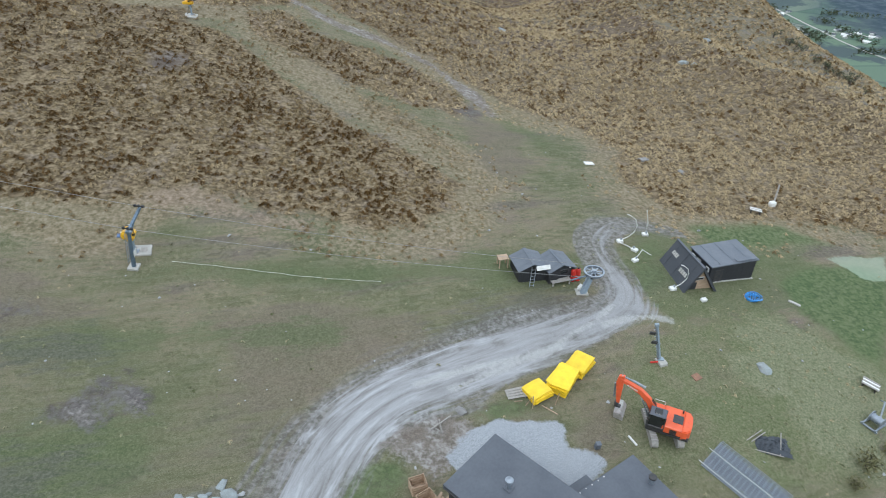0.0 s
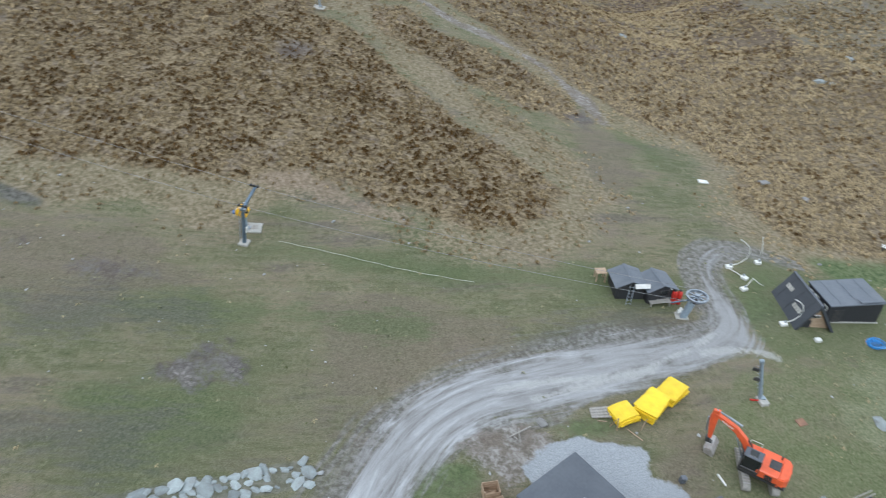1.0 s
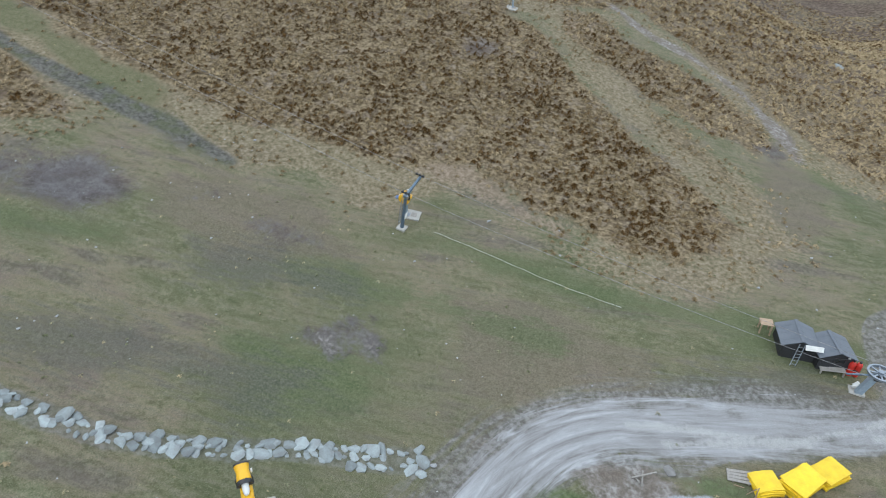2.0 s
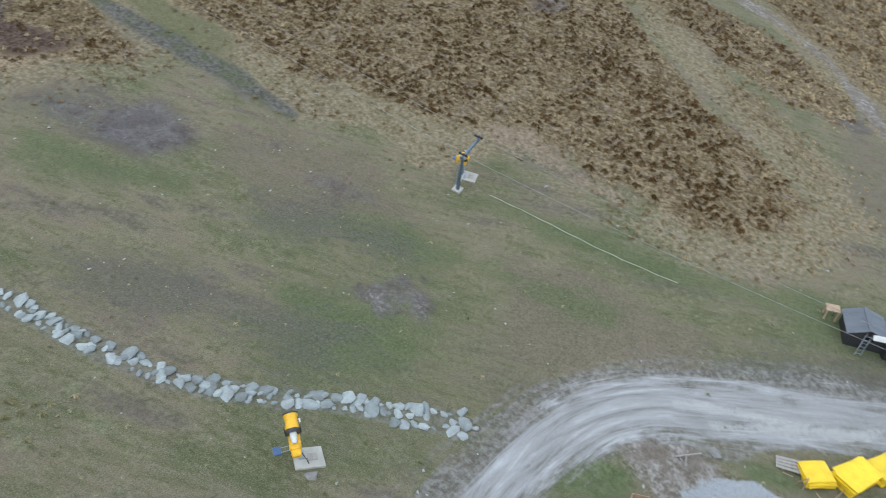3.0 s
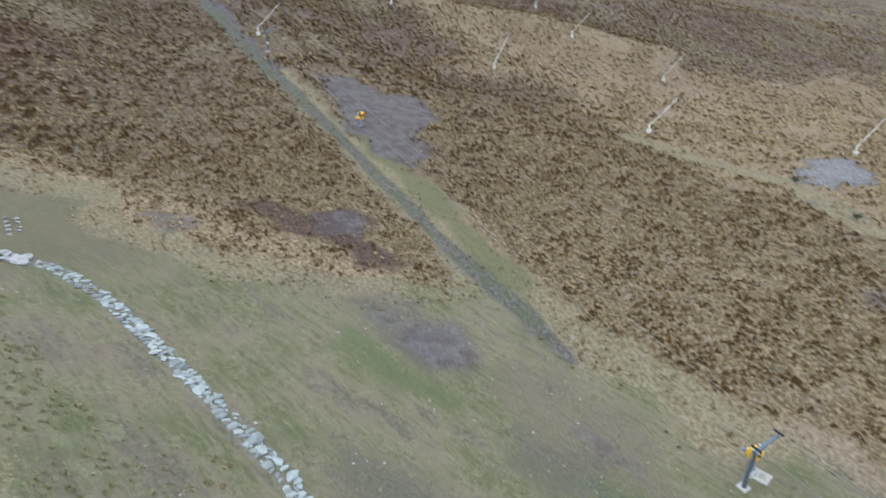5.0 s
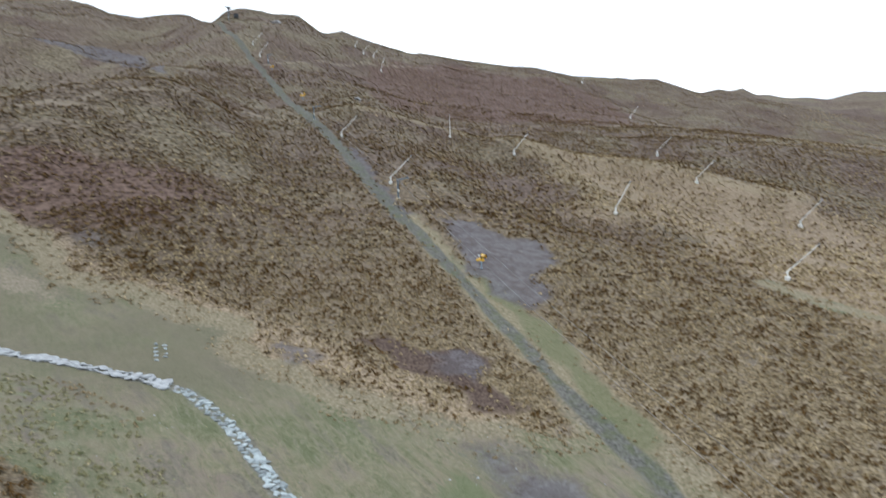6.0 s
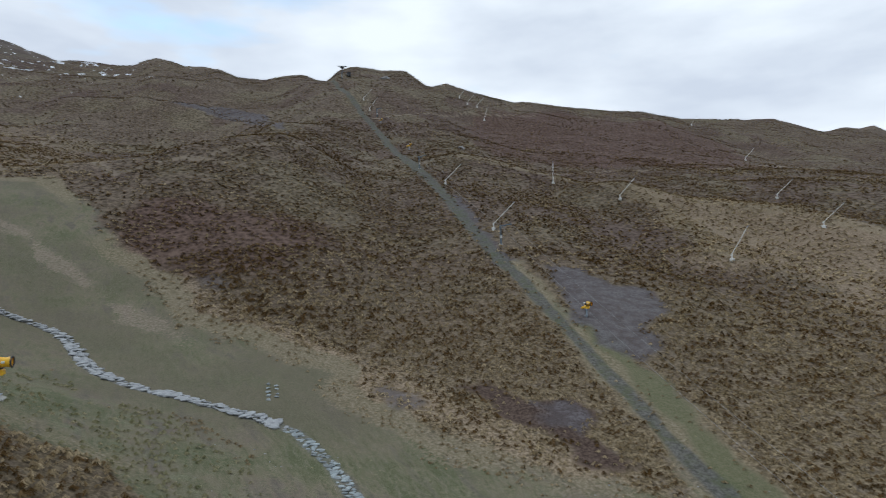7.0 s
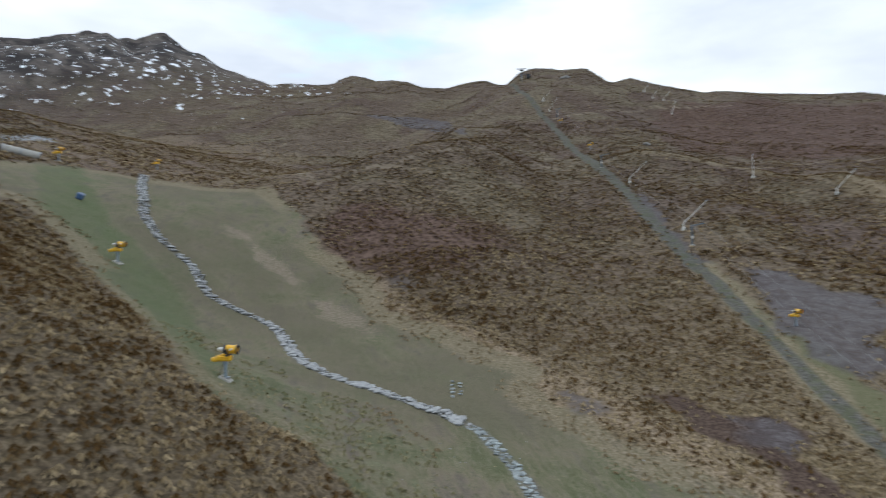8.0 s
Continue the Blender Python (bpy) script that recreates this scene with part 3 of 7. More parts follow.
    cover["dry"] = np.maximum(cover["dry"], 0.9 * step(2.6 - to_line(x, y, PATH4) + w * 6, 2.0))
    cover["faded"] = (0.55 + w3 * 0.9) * np.clip((r - 52) / 30, 0, 1) * step(basin, 4.0) * (y < 30) * (1 - 0.85 * cover["greener"])
    cover["bank"] = step(np.degrees(np.arctan2(-x, y)) - 92, 8) * step(140 - r, 30)
    cover["rust"] = np.maximum(step(to_area(x, y, RUST) + w3 * 22 + w * 10, 12), 0.9 * step(to_area(x, y, RUST2) + w3 * 20 + w * 8, 10)) * (1 - cover["track"])
    cover["pad"] = np.maximum(cover["pad"], 0.42 * step(to_area(x, y, POND) + w * 6, 2.5))
    cover["pad"] = np.maximum(cover["pad"], 0.8 * step(to_area(x, y, RESERVOIR) + w, 2.0))
    cover["pink"] = step(to_area(x, y, PINK) + w * 7, 2.5)
    hill = np.clip((r - 85) / 110, 0, 1)
    tan = step(fractal(x, y, 70, 4, 53) * 3.0 - 0.15, 0.5)
    cover["hill"] = hill
    cover["dark"] = hill * (1 - tan)
    crest = np.minimum.reduce([to_line(x, y, line) for line, _, _ in SPURS[:2]])
    cover["crest"] = step(4.5 - crest + w * 9, 5.0)
    cover["dark"] = cover["dark"] * (1 - cover["crest"])
    snowy = np.clip((r - 480) / 130, 0, 1) * np.clip((-y - 110) / 130, 0, 1)
    cover["snow"] = snowy * (0.75 + 0.5 * np.clip(fractal(x, y, 120, 3, 61) * 3, -1, 1))
    trail = np.minimum.reduce([to_line(x, y, line) for line in TRAILS])
    cover["trail"] = step(1.3 - trail + w2 * 1.5, 1.4)
    cover["rocky"] = np.clip((r - 500) / 180, 0, 1) * np.clip((-y - 230) / 160, 0, 1)
    cover["beyond"] = step(to_area(x, y, BEYOND) + w * 6, 5.0)
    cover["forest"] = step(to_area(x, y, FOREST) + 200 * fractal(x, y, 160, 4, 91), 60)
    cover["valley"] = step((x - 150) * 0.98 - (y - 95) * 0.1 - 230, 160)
    return cover


def ground_mesh():
    """One sheet out to the horizon, on rings that widen with distance."""
    steps = np.radians(np.concatenate([np.arange(-48, 140, 0.33), np.arange(140, 312, 3.0)]))
    rings = np.concatenate([np.arange(1, 20, 1.5), np.geomspace(20, 1500, 470), np.geomspace(1560, 4600, 26)])
    a, r = np.meshgrid(steps, rings)
    x, y = (-r * np.sin(a)).ravel(), (r * np.cos(a)).ravel()
    x, y = np.r_[x, 0.0], np.r_[y, 0.0]
    z = ground_height(x, y)
    na, nr = len(steps), len(rings)
    i, j = np.meshgrid(np.arange(nr - 1), np.arange(na), indexing="ij")
    k = (j + 1) % na
    quads = np.stack([i * na + j, (i + 1) * na + j, (i + 1) * na + k, i * na + k], -1).reshape(-1, 4)
    j = np.arange(na)
    tris = np.stack([np.full(na, len(x) - 1), j, (j + 1) % na], -1)
    me = bpy.data.meshes.new("ground")
    me.vertices.add(len(x))
    me.vertices.foreach_set("co", np.stack([x, y, z], -1).ravel())
    loops = np.r_[quads.ravel(), tris.ravel()]
    me.loops.add(len(loops))
    me.loops.foreach_set("vertex_index", loops)
    me.polygons.add(len(quads) + len(tris))
    me.polygons.foreach_set("loop_start", np.r_[np.arange(len(quads)) * 4, len(quads) * 4 + np.arange(len(tris)) * 3])
    me.polygons.foreach_set("use_smooth", np.ones(len(quads) + len(tris), bool))
    me.update(calc_edges=True)
    for name, value in zones(x, y).items():
        me.attributes.new(name, "FLOAT", "POINT").data.foreach_set("value", np.clip(value, 0, 1).astype(np.float32))
    return me


def ground_material():
    m = bpy.data.materials.new("ground")
    m.use_nodes = True
    n, l = m.node_tree.nodes, m.node_tree.links
    b = n["Principled BSDF"]
    b.inputs["Specular IOR Level"].default_value = 0.15
    coord = n.new("ShaderNodeTexCoord")

    def tex(scale, detail=5.0, stretch=None, rough=0.55):
        t = n.new("ShaderNodeTexNoise")
        t.inputs["Scale"].default_value, t.inputs["Detail"].default_value, t.inputs["Roughness"].default_value = scale, detail, rough
        src = coord.outputs["Object"]
        if stretch:
            mp = n.new("ShaderNodeMapping")
            mp.vector_type = "TEXTURE"
            mp.inputs["Rotation"].default_value, mp.inputs["Scale"].default_value = (0, 0, stretch[0]), (stretch[1], stretch[2], 1)
            l.new(src, mp.inputs["Vector"])
            src = mp.outputs["Vector"]
        l.new(src, t.inputs["Vector"])
        return t.outputs["Fac"]

    def ramp(fac, *stops):
        r = n.new("ShaderNodeValToRGB")
        e = r.color_ramp.elements
        while len(e) < len(stops):
            e.new(0.5)
        for k, (pos, col) in zip(e, stops):
            k.position, k.color = pos, (*col, 1)
        l.new(fac, r.inputs["Fac"])
        return r.outputs["Color"]

    def attr(name):
        a = n.new("ShaderNodeAttribute")
        a.attribute_name = name
        return a.outputs["Fac"]

    def math_node(op, *vals):
        k = n.new("ShaderNodeMath")
        k.operation = op
        for s, v in zip(k.inputs, vals):
            if isinstance(v, (int, float)):
                s.default_value = v
            else:
                l.new(v, s)
        return k.outputs[0]

    def mix(fac, a, c):
        k = n.new("ShaderNodeMixRGB")
        l.new(fac, k.inputs["Fac"])
        for s, v in (("Color1", a), ("Color2", c)):
            if isinstance(v, tuple):
                k.inputs[s].default_value = (*v, 1)
            else:
                l.new(v, k.inputs[s])
        return k.outputs["Color"]

    def broken(name, amount=1.0, noise_fac=None):
        """A cover whose edge is broken up by fine noise."""
        f = math_node("ADD", attr(name), math_node("MULTIPLY", math_node("SUBTRACT", noise_fac or fine, 0.5), amount))
        k = n.new("ShaderNodeMapRange")
        k.interpolation_type = "SMOOTHSTEP"
        k.inputs["From Min"].default_value, k.inputs["From Max"].default_value = 0.28, 0.72
        l.new(f, k.inputs["Value"])
        return k.outputs["Result"]

    fine, mid, big, huge = tex(2.4, 8.0, rough=0.7), tex(0.55, 6.0), tex(0.10, 3.0), tex(0.02, 4.0)
    speck = tex(14.0, 6.0, rough=0.75)
    blades = math_node("ADD", math_node("MULTIPLY", tex(5.5, 8.0, rough=0.75), 0.6), math_node("MULTIPLY", speck, 0.4))
    # gravel road with pale wheel-washed streaks
    lane = n.new("ShaderNodeCombineXYZ")
    l.new(math_node("MULTIPLY", attr("road_across"), 24 * 1.5), lane.inputs[0])
    l.new(math_node("MULTIPLY", attr("road_along"), 150 * 0.16), lane.inputs[1])
    lanes = n.new("ShaderNodeTexNoise")
    lanes.inputs["Scale"].default_value, lanes.inputs["Detail"].default_value, lanes.inputs["Roughness"].default_value = 1.0, 8.0, 0.68
    lanes.inputs["Distortion"].default_value = 0.5
    l.new(lane.outputs[0], lanes.inputs["Vector"])
    streak = lanes.outputs["Fac"]
    # mown grass of the run: green, straw and bare grey-brown in patches drawn out along the fall of the run
    swath, fine_swath = tex(0.35, 6.0, (0.36, 5.0, 0.9), 0.6), tex(1.5, 6.0, (0.30, 4.0, 0.8), 0.65)
    grass = ramp(math_node("ADD", math_node("MULTIPLY", big, 0.55), math_node("MULTIPLY", swath, 0.45)), (0.40, (0.094, 0.106, 0.053)), (0.47, (0.134, 0.130, 0.076)), (0.53, (0.178, 0.152, 0.102)), (0.60, (0.170, 0.135, 0.110)))
    grass = mix(math_node("MULTIPLY", ramp(mid, (0.42, (0, 0, 0)), (0.60, (1, 1, 1))), 0.5), grass, ramp(fine, (0.40, (0.075, 0.088, 0.042)), (0.5, (0.15, 0.142, 0.082)), (0.6, (0.25, 0.225, 0.15))))
    grass = mix(math_node("MULTIPLY", ramp(fine_swath, (0.50, (0, 0, 0)), (0.62, (1, 1, 1))), 0.55), grass, ramp(speck, (0.42, (0.13, 0.115, 0.08)), (0.6, (0.25, 0.225, 0.165))))
    grass = mix(math_node("MULTIPLY", ramp(fine_swath, (0.36, (1, 1, 1)), (0.47, (0, 0, 0))), 0.5), grass, ramp(fine, (0.42, (0.055, 0.066, 0.03)), (0.6, (0.11, 0.118, 0.06))))
    grass = mix(math_node("MULTIPLY", ramp(speck, (0.52, (0, 0, 0)), (0.62, (1, 1, 1))), 0.55), grass, (0.28, 0.265, 0.19))
    grass = mix(math_node("MULTIPLY", ramp(swath, (0.54, (0, 0, 0)), (0.64, (1, 1, 1))), 0.55), grass, ramp(fine, (0.42, (0.078, 0.074, 0.06)), (0.6, (0.15, 0.135, 0.113))))
    grass = mix(math_node("MULTIPLY", ramp(speck, (0.38, (1, 1, 1)), (0.48, (0, 0, 0))), 0.5), grass, (0.055, 0.06, 0.03))
    lush = ramp(blades, (0.41, (0.045, 0.065, 0.028)), (0.5, (0.085, 0.105, 0.05)), (0.59, (0.14, 0.145, 0.085)))
    col = mix(math_node("MULTIPLY", broken("lush", 1.3, mid), 0.3), grass, lush)
    col = mix(math_node("MULTIPLY", broken("soil", 1.6, swath), 0.6), col, ramp(blades, (0.41, (0.088, 0.075, 0.055)), (0.5, (0.145, 0.122, 0.092)), (0.59, (0.21, 0.18, 0.14))))
    col = mix(math_node("MULTIPLY", broken("greener", 1.6, fine_swath), 0.6), col, ramp(blades, (0.41, (0.05, 0.075, 0.03)), (0.5, (0.088, 0.115, 0.052)), (0.59, (0.14, 0.155, 0.085))))
    col = mix(math_node("MULTIPLY", broken("dull", 1.4, fine_swath), 0.65), col, ramp(blades, (0.41, (0.06, 0.063, 0.05)), (0.5, (0.095, 0.095, 0.078)), (0.59, (0.15, 0.143, 0.122))))
    meadow = ramp(blades, (0.41, (0.06, 0.082, 0.034)), (0.5, (0.125, 0.142, 0.07)), (0.59, (0.21, 0.215, 0.13)))
    meadow = mix(math_node("MULTIPLY", ramp(mid, (0.46, (0, 0, 0)), (0.60, (1, 1, 1))), 0.4), meadow, ramp(blades, (0.41, (0.09, 0.078, 0.05)), (0.5, (0.165, 0.14, 0.095)), (0.59, (0.25, 0.215, 0.155))))
    col = mix(math_node("MULTIPLY", broken("meadow", 1.2, mid), 0.75), col, meadow)
    col = mix(math_node("MULTIPLY", broken("straw", 1.5, mid), 0.65), col, ramp(blades, (0.40, (0.085, 0.10, 0.052)), (0.5, (0.175, 0.185, 0.112)), (0.62, (0.31, 0.305, 0.21))))
    col = mix(math_node("MULTIPLY", broken("faded", 1.4), 0.8), col, ramp(blades, (0.41, (0.078, 0.074, 0.047)), (0.5, (0.128, 0.114, 0.077)), (0.59, (0.188, 0.165, 0.118))))
    # dry turf between the tussocks: matted straw and dark litter
    litter = tex(1.1, 7.0, (0.0, 1.9, 0.9), 0.68)
    turf = ramp(fine, (0.38, (0.080, 0.059, 0.034)), (0.50, (0.172, 0.133, 0.079)), (0.62, (0.285, 0.228, 0.148)))
    turf = mix(math_node("MULTIPLY", ramp(litter, (0.50, (0, 0, 0)), (0.60, (1, 1, 1))), 0.7), turf, ramp(fine, (0.40, (0.046, 0.032, 0.020)), (0.60, (0.115, 0.083, 0.050))))
    turf = mix(math_node("MULTIPLY", ramp(mid, (0.52, (0, 0, 0)), (0.68, (1, 1, 1))), 0.5), turf, ramp(fine, (0.40, (0.145, 0.118, 0.092)), (0.60, (0.25, 0.212, 0.175))))
    # far slopes, where single tussocks merge: mottled brown and straw
    clump = n.new("ShaderNodeTexVoronoi")
    clump.inputs["Scale"].default_value = 0.75
    l.new(coord.outputs["Object"], clump.inputs["Vector"])
    mottled = ramp(math_node("ADD", math_node("MULTIPLY", clump.outputs["Distance"], 0.7), math_node("MULTIPLY", fine, 0.6)), (0.40, (0.038, 0.027, 0.021)), (0.60, (0.090, 0.067, 0.050)), (0.85, (0.17, 0.132, 0.10)))
    turf = mix(math_node("MULTIPLY", attr("hill"), 0.85), turf, mottled)
    turf = mix(math_node("MULTIPLY", attr("dark"), ramp(huge, (0.44, (0, 0, 0)), (0.56, (0.85, 0.85, 0.85)))), turf, ramp(math_node("ADD", math_node("MULTIPLY", clump.outputs["Distance"], 0.6), math_node("MULTIPLY", fine, 0.7)), (0.42, (0.038, 0.025, 0.021)), (0.60, (0.082, 0.056, 0.046)), (0.85, (0.14, 0.102, 0.082))))
    turf = mix(math_node("MULTIPLY", math_node("MULTIPLY", attr("hill"), ramp(tex(0.03, 5.0), (0.50, (0, 0, 0)), (0.60, (1, 1, 1)))), 0.7), turf, ramp(math_node("ADD", math_node("MULTIPLY", clump.outputs["Distance"], 0.6), math_node("MULTIPLY", fine, 0.7)), (0.42, (0.065, 0.052, 0.032)), (0.60, (0.125, 0.104, 0.066)), (0.85, (0.21, 0.175, 0.12))))
    turf = mix(math_node("MULTIPLY", broken("rust", 0.9), 0.85), turf, ramp(math_node("ADD", math_node("MULTIPLY", clump.outputs["Distance"], 0.6), math_node("MULTIPLY", fine, 0.7)), (0.42, (0.036, 0.021, 0.018)), (0.60, (0.085, 0.052, 0.042)), (0.85, (0.15, 0.10, 0.08))))
    turf = mix(math_node("MULTIPLY", attr("bank"), 0.6), turf, ramp(fine, (0.42, (0.055, 0.042, 0.027)), (0.58, (0.13, 0.10, 0.066))))
    turf = mix(math_node("MULTIPLY", broken("gold", 1.5), 0.7), turf, ramp(fine, (0.40, (0.16, 0.12, 0.077)), (0.5, (0.26, 0.198, 0.132)), (0.6, (0.355, 0.28, 0.20))))
    turf = mix(math_node("MULTIPLY", broken("beyond", 0.7), 0.75), turf, mix(ramp(mid, (0.5, (0, 0, 0)), (0.62, (0.7, 0.7, 0.7))), ramp(fine, (0.40, (0.095, 0.08, 0.047)), (0.5, (0.165, 0.142, 0.09)), (0.6, (0.235, 0.205, 0.14))), ramp(speck, (0.42, (0.12, 0.115, 0.11)), (0.6, (0.22, 0.21, 0.21)))))
    turf = mix(math_node("MULTIPLY", broken("crest", 0.8), 0.7), turf, ramp(fine, (0.42, (0.17, 0.135, 0.085)), (0.6, (0.27, 0.22, 0.15))))
    col = mix(math_node("MULTIPLY", broken("dry", 0.9), 0.8), col, ramp(fine, (0.40, (0.125, 0.105, 0.062)), (0.5, (0.20, 0.165, 0.105)), (0.6, (0.28, 0.235, 0.17))))
    col = mix(math_node("MULTIPLY", broken("pink", 0.9), 0.7), col, ramp(fine, (0.40, (0.15, 0.115, 0.08)), (0.5, (0.22, 0.168, 0.125)), (0.6, (0.29, 0.23, 0.175))))
    col = mix(broken("tussock", 0.5), col, turf)
    col = mix(math_node("MULTIPLY", broken("verge", 0.9), 0.7), col, ramp(speck, (0.42, (0.055, 0.07, 0.03)), (0.5, (0.11, 0.12, 0.06)), (0.6, (0.19, 0.175, 0.105))))
    col = mix(math_node("MULTIPLY", broken("lawn", 0.7), 0.85), col, ramp(fine, (0.40, (0.05, 0.085, 0.034)), (0.5, (0.085, 0.122, 0.052)), (0.6, (0.125, 0.152, 0.078))))
    col = mix(math_node("MULTIPLY", broken("worn", 1.8), 0.65), col, ramp(fine, (0.42, (0.18, 0.145, 0.11)), (0.6, (0.32, 0.26, 0.205))))
    stones = ramp(speck, (0.40, (0.055, 0.048, 0.052)), (0.52, (0.10, 0.09, 0.096)), (0.63, (0.20, 0.195, 0.205)))
    col = mix(math_node("MULTIPLY", broken("red", 0.8), 0.9), col, ramp(fine, (0.42, (0.042, 0.026, 0.021)), (0.6, (0.105, 0.072, 0.06))))
    col = mix(math_node("MULTIPLY", broken("scree", 0.9), 0.85), col, mix(ramp(fine, (0.44, (0, 0, 0)), (0.56, (0.8, 0.8, 0.8))), stones, ramp(mid, (0.42, (0.06, 0.046, 0.048)), (0.58, (0.155, 0.145, 0.152)))))
    col = mix(math_node("MULTIPLY", broken("road_edge", 1.7, streak), 0.8), col, ramp(fine, (0.40, (0.105, 0.097, 0.088)), (0.5, (0.165, 0.158, 0.15)), (0.6, (0.24, 0.235, 0.228))))
    col = mix(math_node("MULTIPLY", broken("bed", 0.8), 0.5), col, ramp(fine, (0.42, (0.10, 0.10, 0.085)), (0.58, (0.20, 0.20, 0.19))))
    col = mix(math_node("MULTIPLY", broken("trail", 0.6), 0.8), col, (0.22, 0.18, 0.135))
    col = mix(math_node("MULTIPLY", broken("dirt", 1.0), 0.9), col, mix(ramp(mid, (0.44, (0, 0, 0)), (0.6, (0.8, 0.8, 0.8))), ramp(fine, (0.40, (0.135, 0.118, 0.10)), (0.5, (0.22, 0.20, 0.185)), (0.6, (0.33, 0.315, 0.30))), ramp(speck, (0.42, (0.11, 0.09, 0.075)), (0.6, (0.20, 0.165, 0.14)))))
    col = mix(math_node("MULTIPLY", broken("track", 0.6), 0.92), col, mix(ramp(mid, (0.46, (0, 0, 0)), (0.62, (0.7, 0.7, 0.7))), ramp(fine, (0.40, (0.06, 0.06, 0.052)), (0.6, (0.145, 0.14, 0.128))), ramp(speck, (0.44, (0.06, 0.075, 0.035)), (0.58, (0.12, 0.125, 0.075)))))
    gravel = ramp(streak, (0.34, (0.185, 0.18, 0.176)), (0.46, (0.275, 0.273, 0.276)), (0.56, (0.345, 0.348, 0.358)), (0.70, (0.45, 0.458, 0.475)))
    rough_gravel = ramp(speck, (0.42, (0.215, 0.215, 0.215)), (0.6, (0.34, 0.34, 0.345)))
    rough_gravel = mix(ramp(mid, (0.42, (0, 0, 0)), (0.62, (0.8, 0.8, 0.8))), rough_gravel, ramp(fine, (0.42, (0.14, 0.138, 0.13)), (0.6, (0.25, 0.245, 0.24))))
    gravel = mix(math_node("MULTIPLY", attr("wash"), ramp(mid, (0.40, (0.6, 0.6, 0.6)), (0.58, (1, 1, 1)))), rough_gravel, gravel)
    col = mix(broken("road", 1.5, streak), col, gravel)
    col = mix(math_node("MULTIPLY", broken("silt", 1.2), 0.5), col, ramp(speck, (0.42, (0.36, 0.36, 0.35)), (0.6, (0.50, 0.50, 0.49))))
    col = mix(broken("pad", 1.3), col, ramp(speck, (0.4, (0.22, 0.235, 0.25)), (0.6, (0.40, 0.42, 0.45))))
    col = mix(math_node("MULTIPLY", broken("pale", 1.4), 0.5), col, (0.34, 0.42, 0.32))
    # valley floor: fields and hedges, paled and blued in their colour for distance haze
    fields = n.new("ShaderNodeTexVoronoi")
    fields.inputs["Scale"].default_value = 0.009
    l.new(coord.outputs["Object"], fields.inputs["Vector"])
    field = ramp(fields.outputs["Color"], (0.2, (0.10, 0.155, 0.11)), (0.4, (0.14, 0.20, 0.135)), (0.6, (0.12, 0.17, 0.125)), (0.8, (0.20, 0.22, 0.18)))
    hedge = n.new("ShaderNodeTexVoronoi")
    hedge.feature = "DISTANCE_TO_EDGE"
    hedge.inputs["Scale"].default_value = 0.009
    l.new(coord.outputs["Object"], hedge.inputs["Vector"])
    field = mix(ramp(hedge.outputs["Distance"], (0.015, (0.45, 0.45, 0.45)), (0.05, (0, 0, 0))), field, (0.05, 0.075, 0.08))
    # patches of woods, with blue-grey haze mixed into their green
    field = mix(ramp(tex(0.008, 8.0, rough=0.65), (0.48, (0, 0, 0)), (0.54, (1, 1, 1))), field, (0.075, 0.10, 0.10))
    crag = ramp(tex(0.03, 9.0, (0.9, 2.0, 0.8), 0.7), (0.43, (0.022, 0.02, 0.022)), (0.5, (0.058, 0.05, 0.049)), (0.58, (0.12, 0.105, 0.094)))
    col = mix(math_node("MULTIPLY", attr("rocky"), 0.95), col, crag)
    # forest colour includes the blue tint of hazy air
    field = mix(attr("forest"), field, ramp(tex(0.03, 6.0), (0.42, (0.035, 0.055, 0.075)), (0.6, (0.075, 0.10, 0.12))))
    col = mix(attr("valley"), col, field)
    drift = tex(0.11, 6.0, (0.52, 2.0, 0.9), 0.62)
    snow_mask = math_node("MULTIPLY", ramp(math_node("ADD", drift, math_node("MULTIPLY", math_node("SUBTRACT", attr("snow"), 1.0), 0.12)), (0.585, (0, 0, 0)), (0.60, (1, 1, 1))), math_node("GREATER_THAN", attr("snow"), 0.05))
    col = mix(snow_mask, col, (0.80, 0.83, 0.88))
    l.new(col, b.inputs["Base Color"])
    b.inputs["Roughness"].default_value = 0.95
    bump, bump2 = n.new("ShaderNodeBump"), n.new("ShaderNodeBump")
    bump.inputs["Strength"].default_value, bump.inputs["Distance"].default_value = 0.5, 0.12
    bump2.inputs["Strength"].default_value = 0.7
    l.new(math_node("MULTIPLY", math_node("MULTIPLY", attr("hill"), clump.outputs["Distance"]), 0.9), bump2.inputs["Height"])
    l.new(math_node("ADD", fine, math_node("MULTIPLY", speck, 0.4)), bump.inputs["Height"])
    l.new(bump2.outputs["Normal"], bump.inputs["Normal"])
    l.new(bump.outputs["Normal"], b.inputs["Normal"])
    return m


ground = new("ground", ground_mesh())
ground.data.materials.append(ground_material())
tagged(ground, "alpine hillside of mown grass, brown tussock and scree", "ground", kind="structure")


# ---- helpers for things ----
def part(name, bm, mat, parent, label="", smooth=False):
    """Links a bmesh as one mesh object under a thing or part."""
    me = bpy.data.meshes.new(name)
    bmesh.ops.recalc_face_normals(bm, faces=bm.faces)
    bm.to_mesh(me)
    bm.free()
    if smooth:
        me.polygons.foreach_set("use_smooth", np.ones(len(me.polygons), bool))
    me.materials.append(mat)
    ob = new(name, me)
    ob.parent = parent
    if label:
        ob["label"] = label
    return ob


def ground_at(x, y):
    return float(ground_height(x, y)[0])


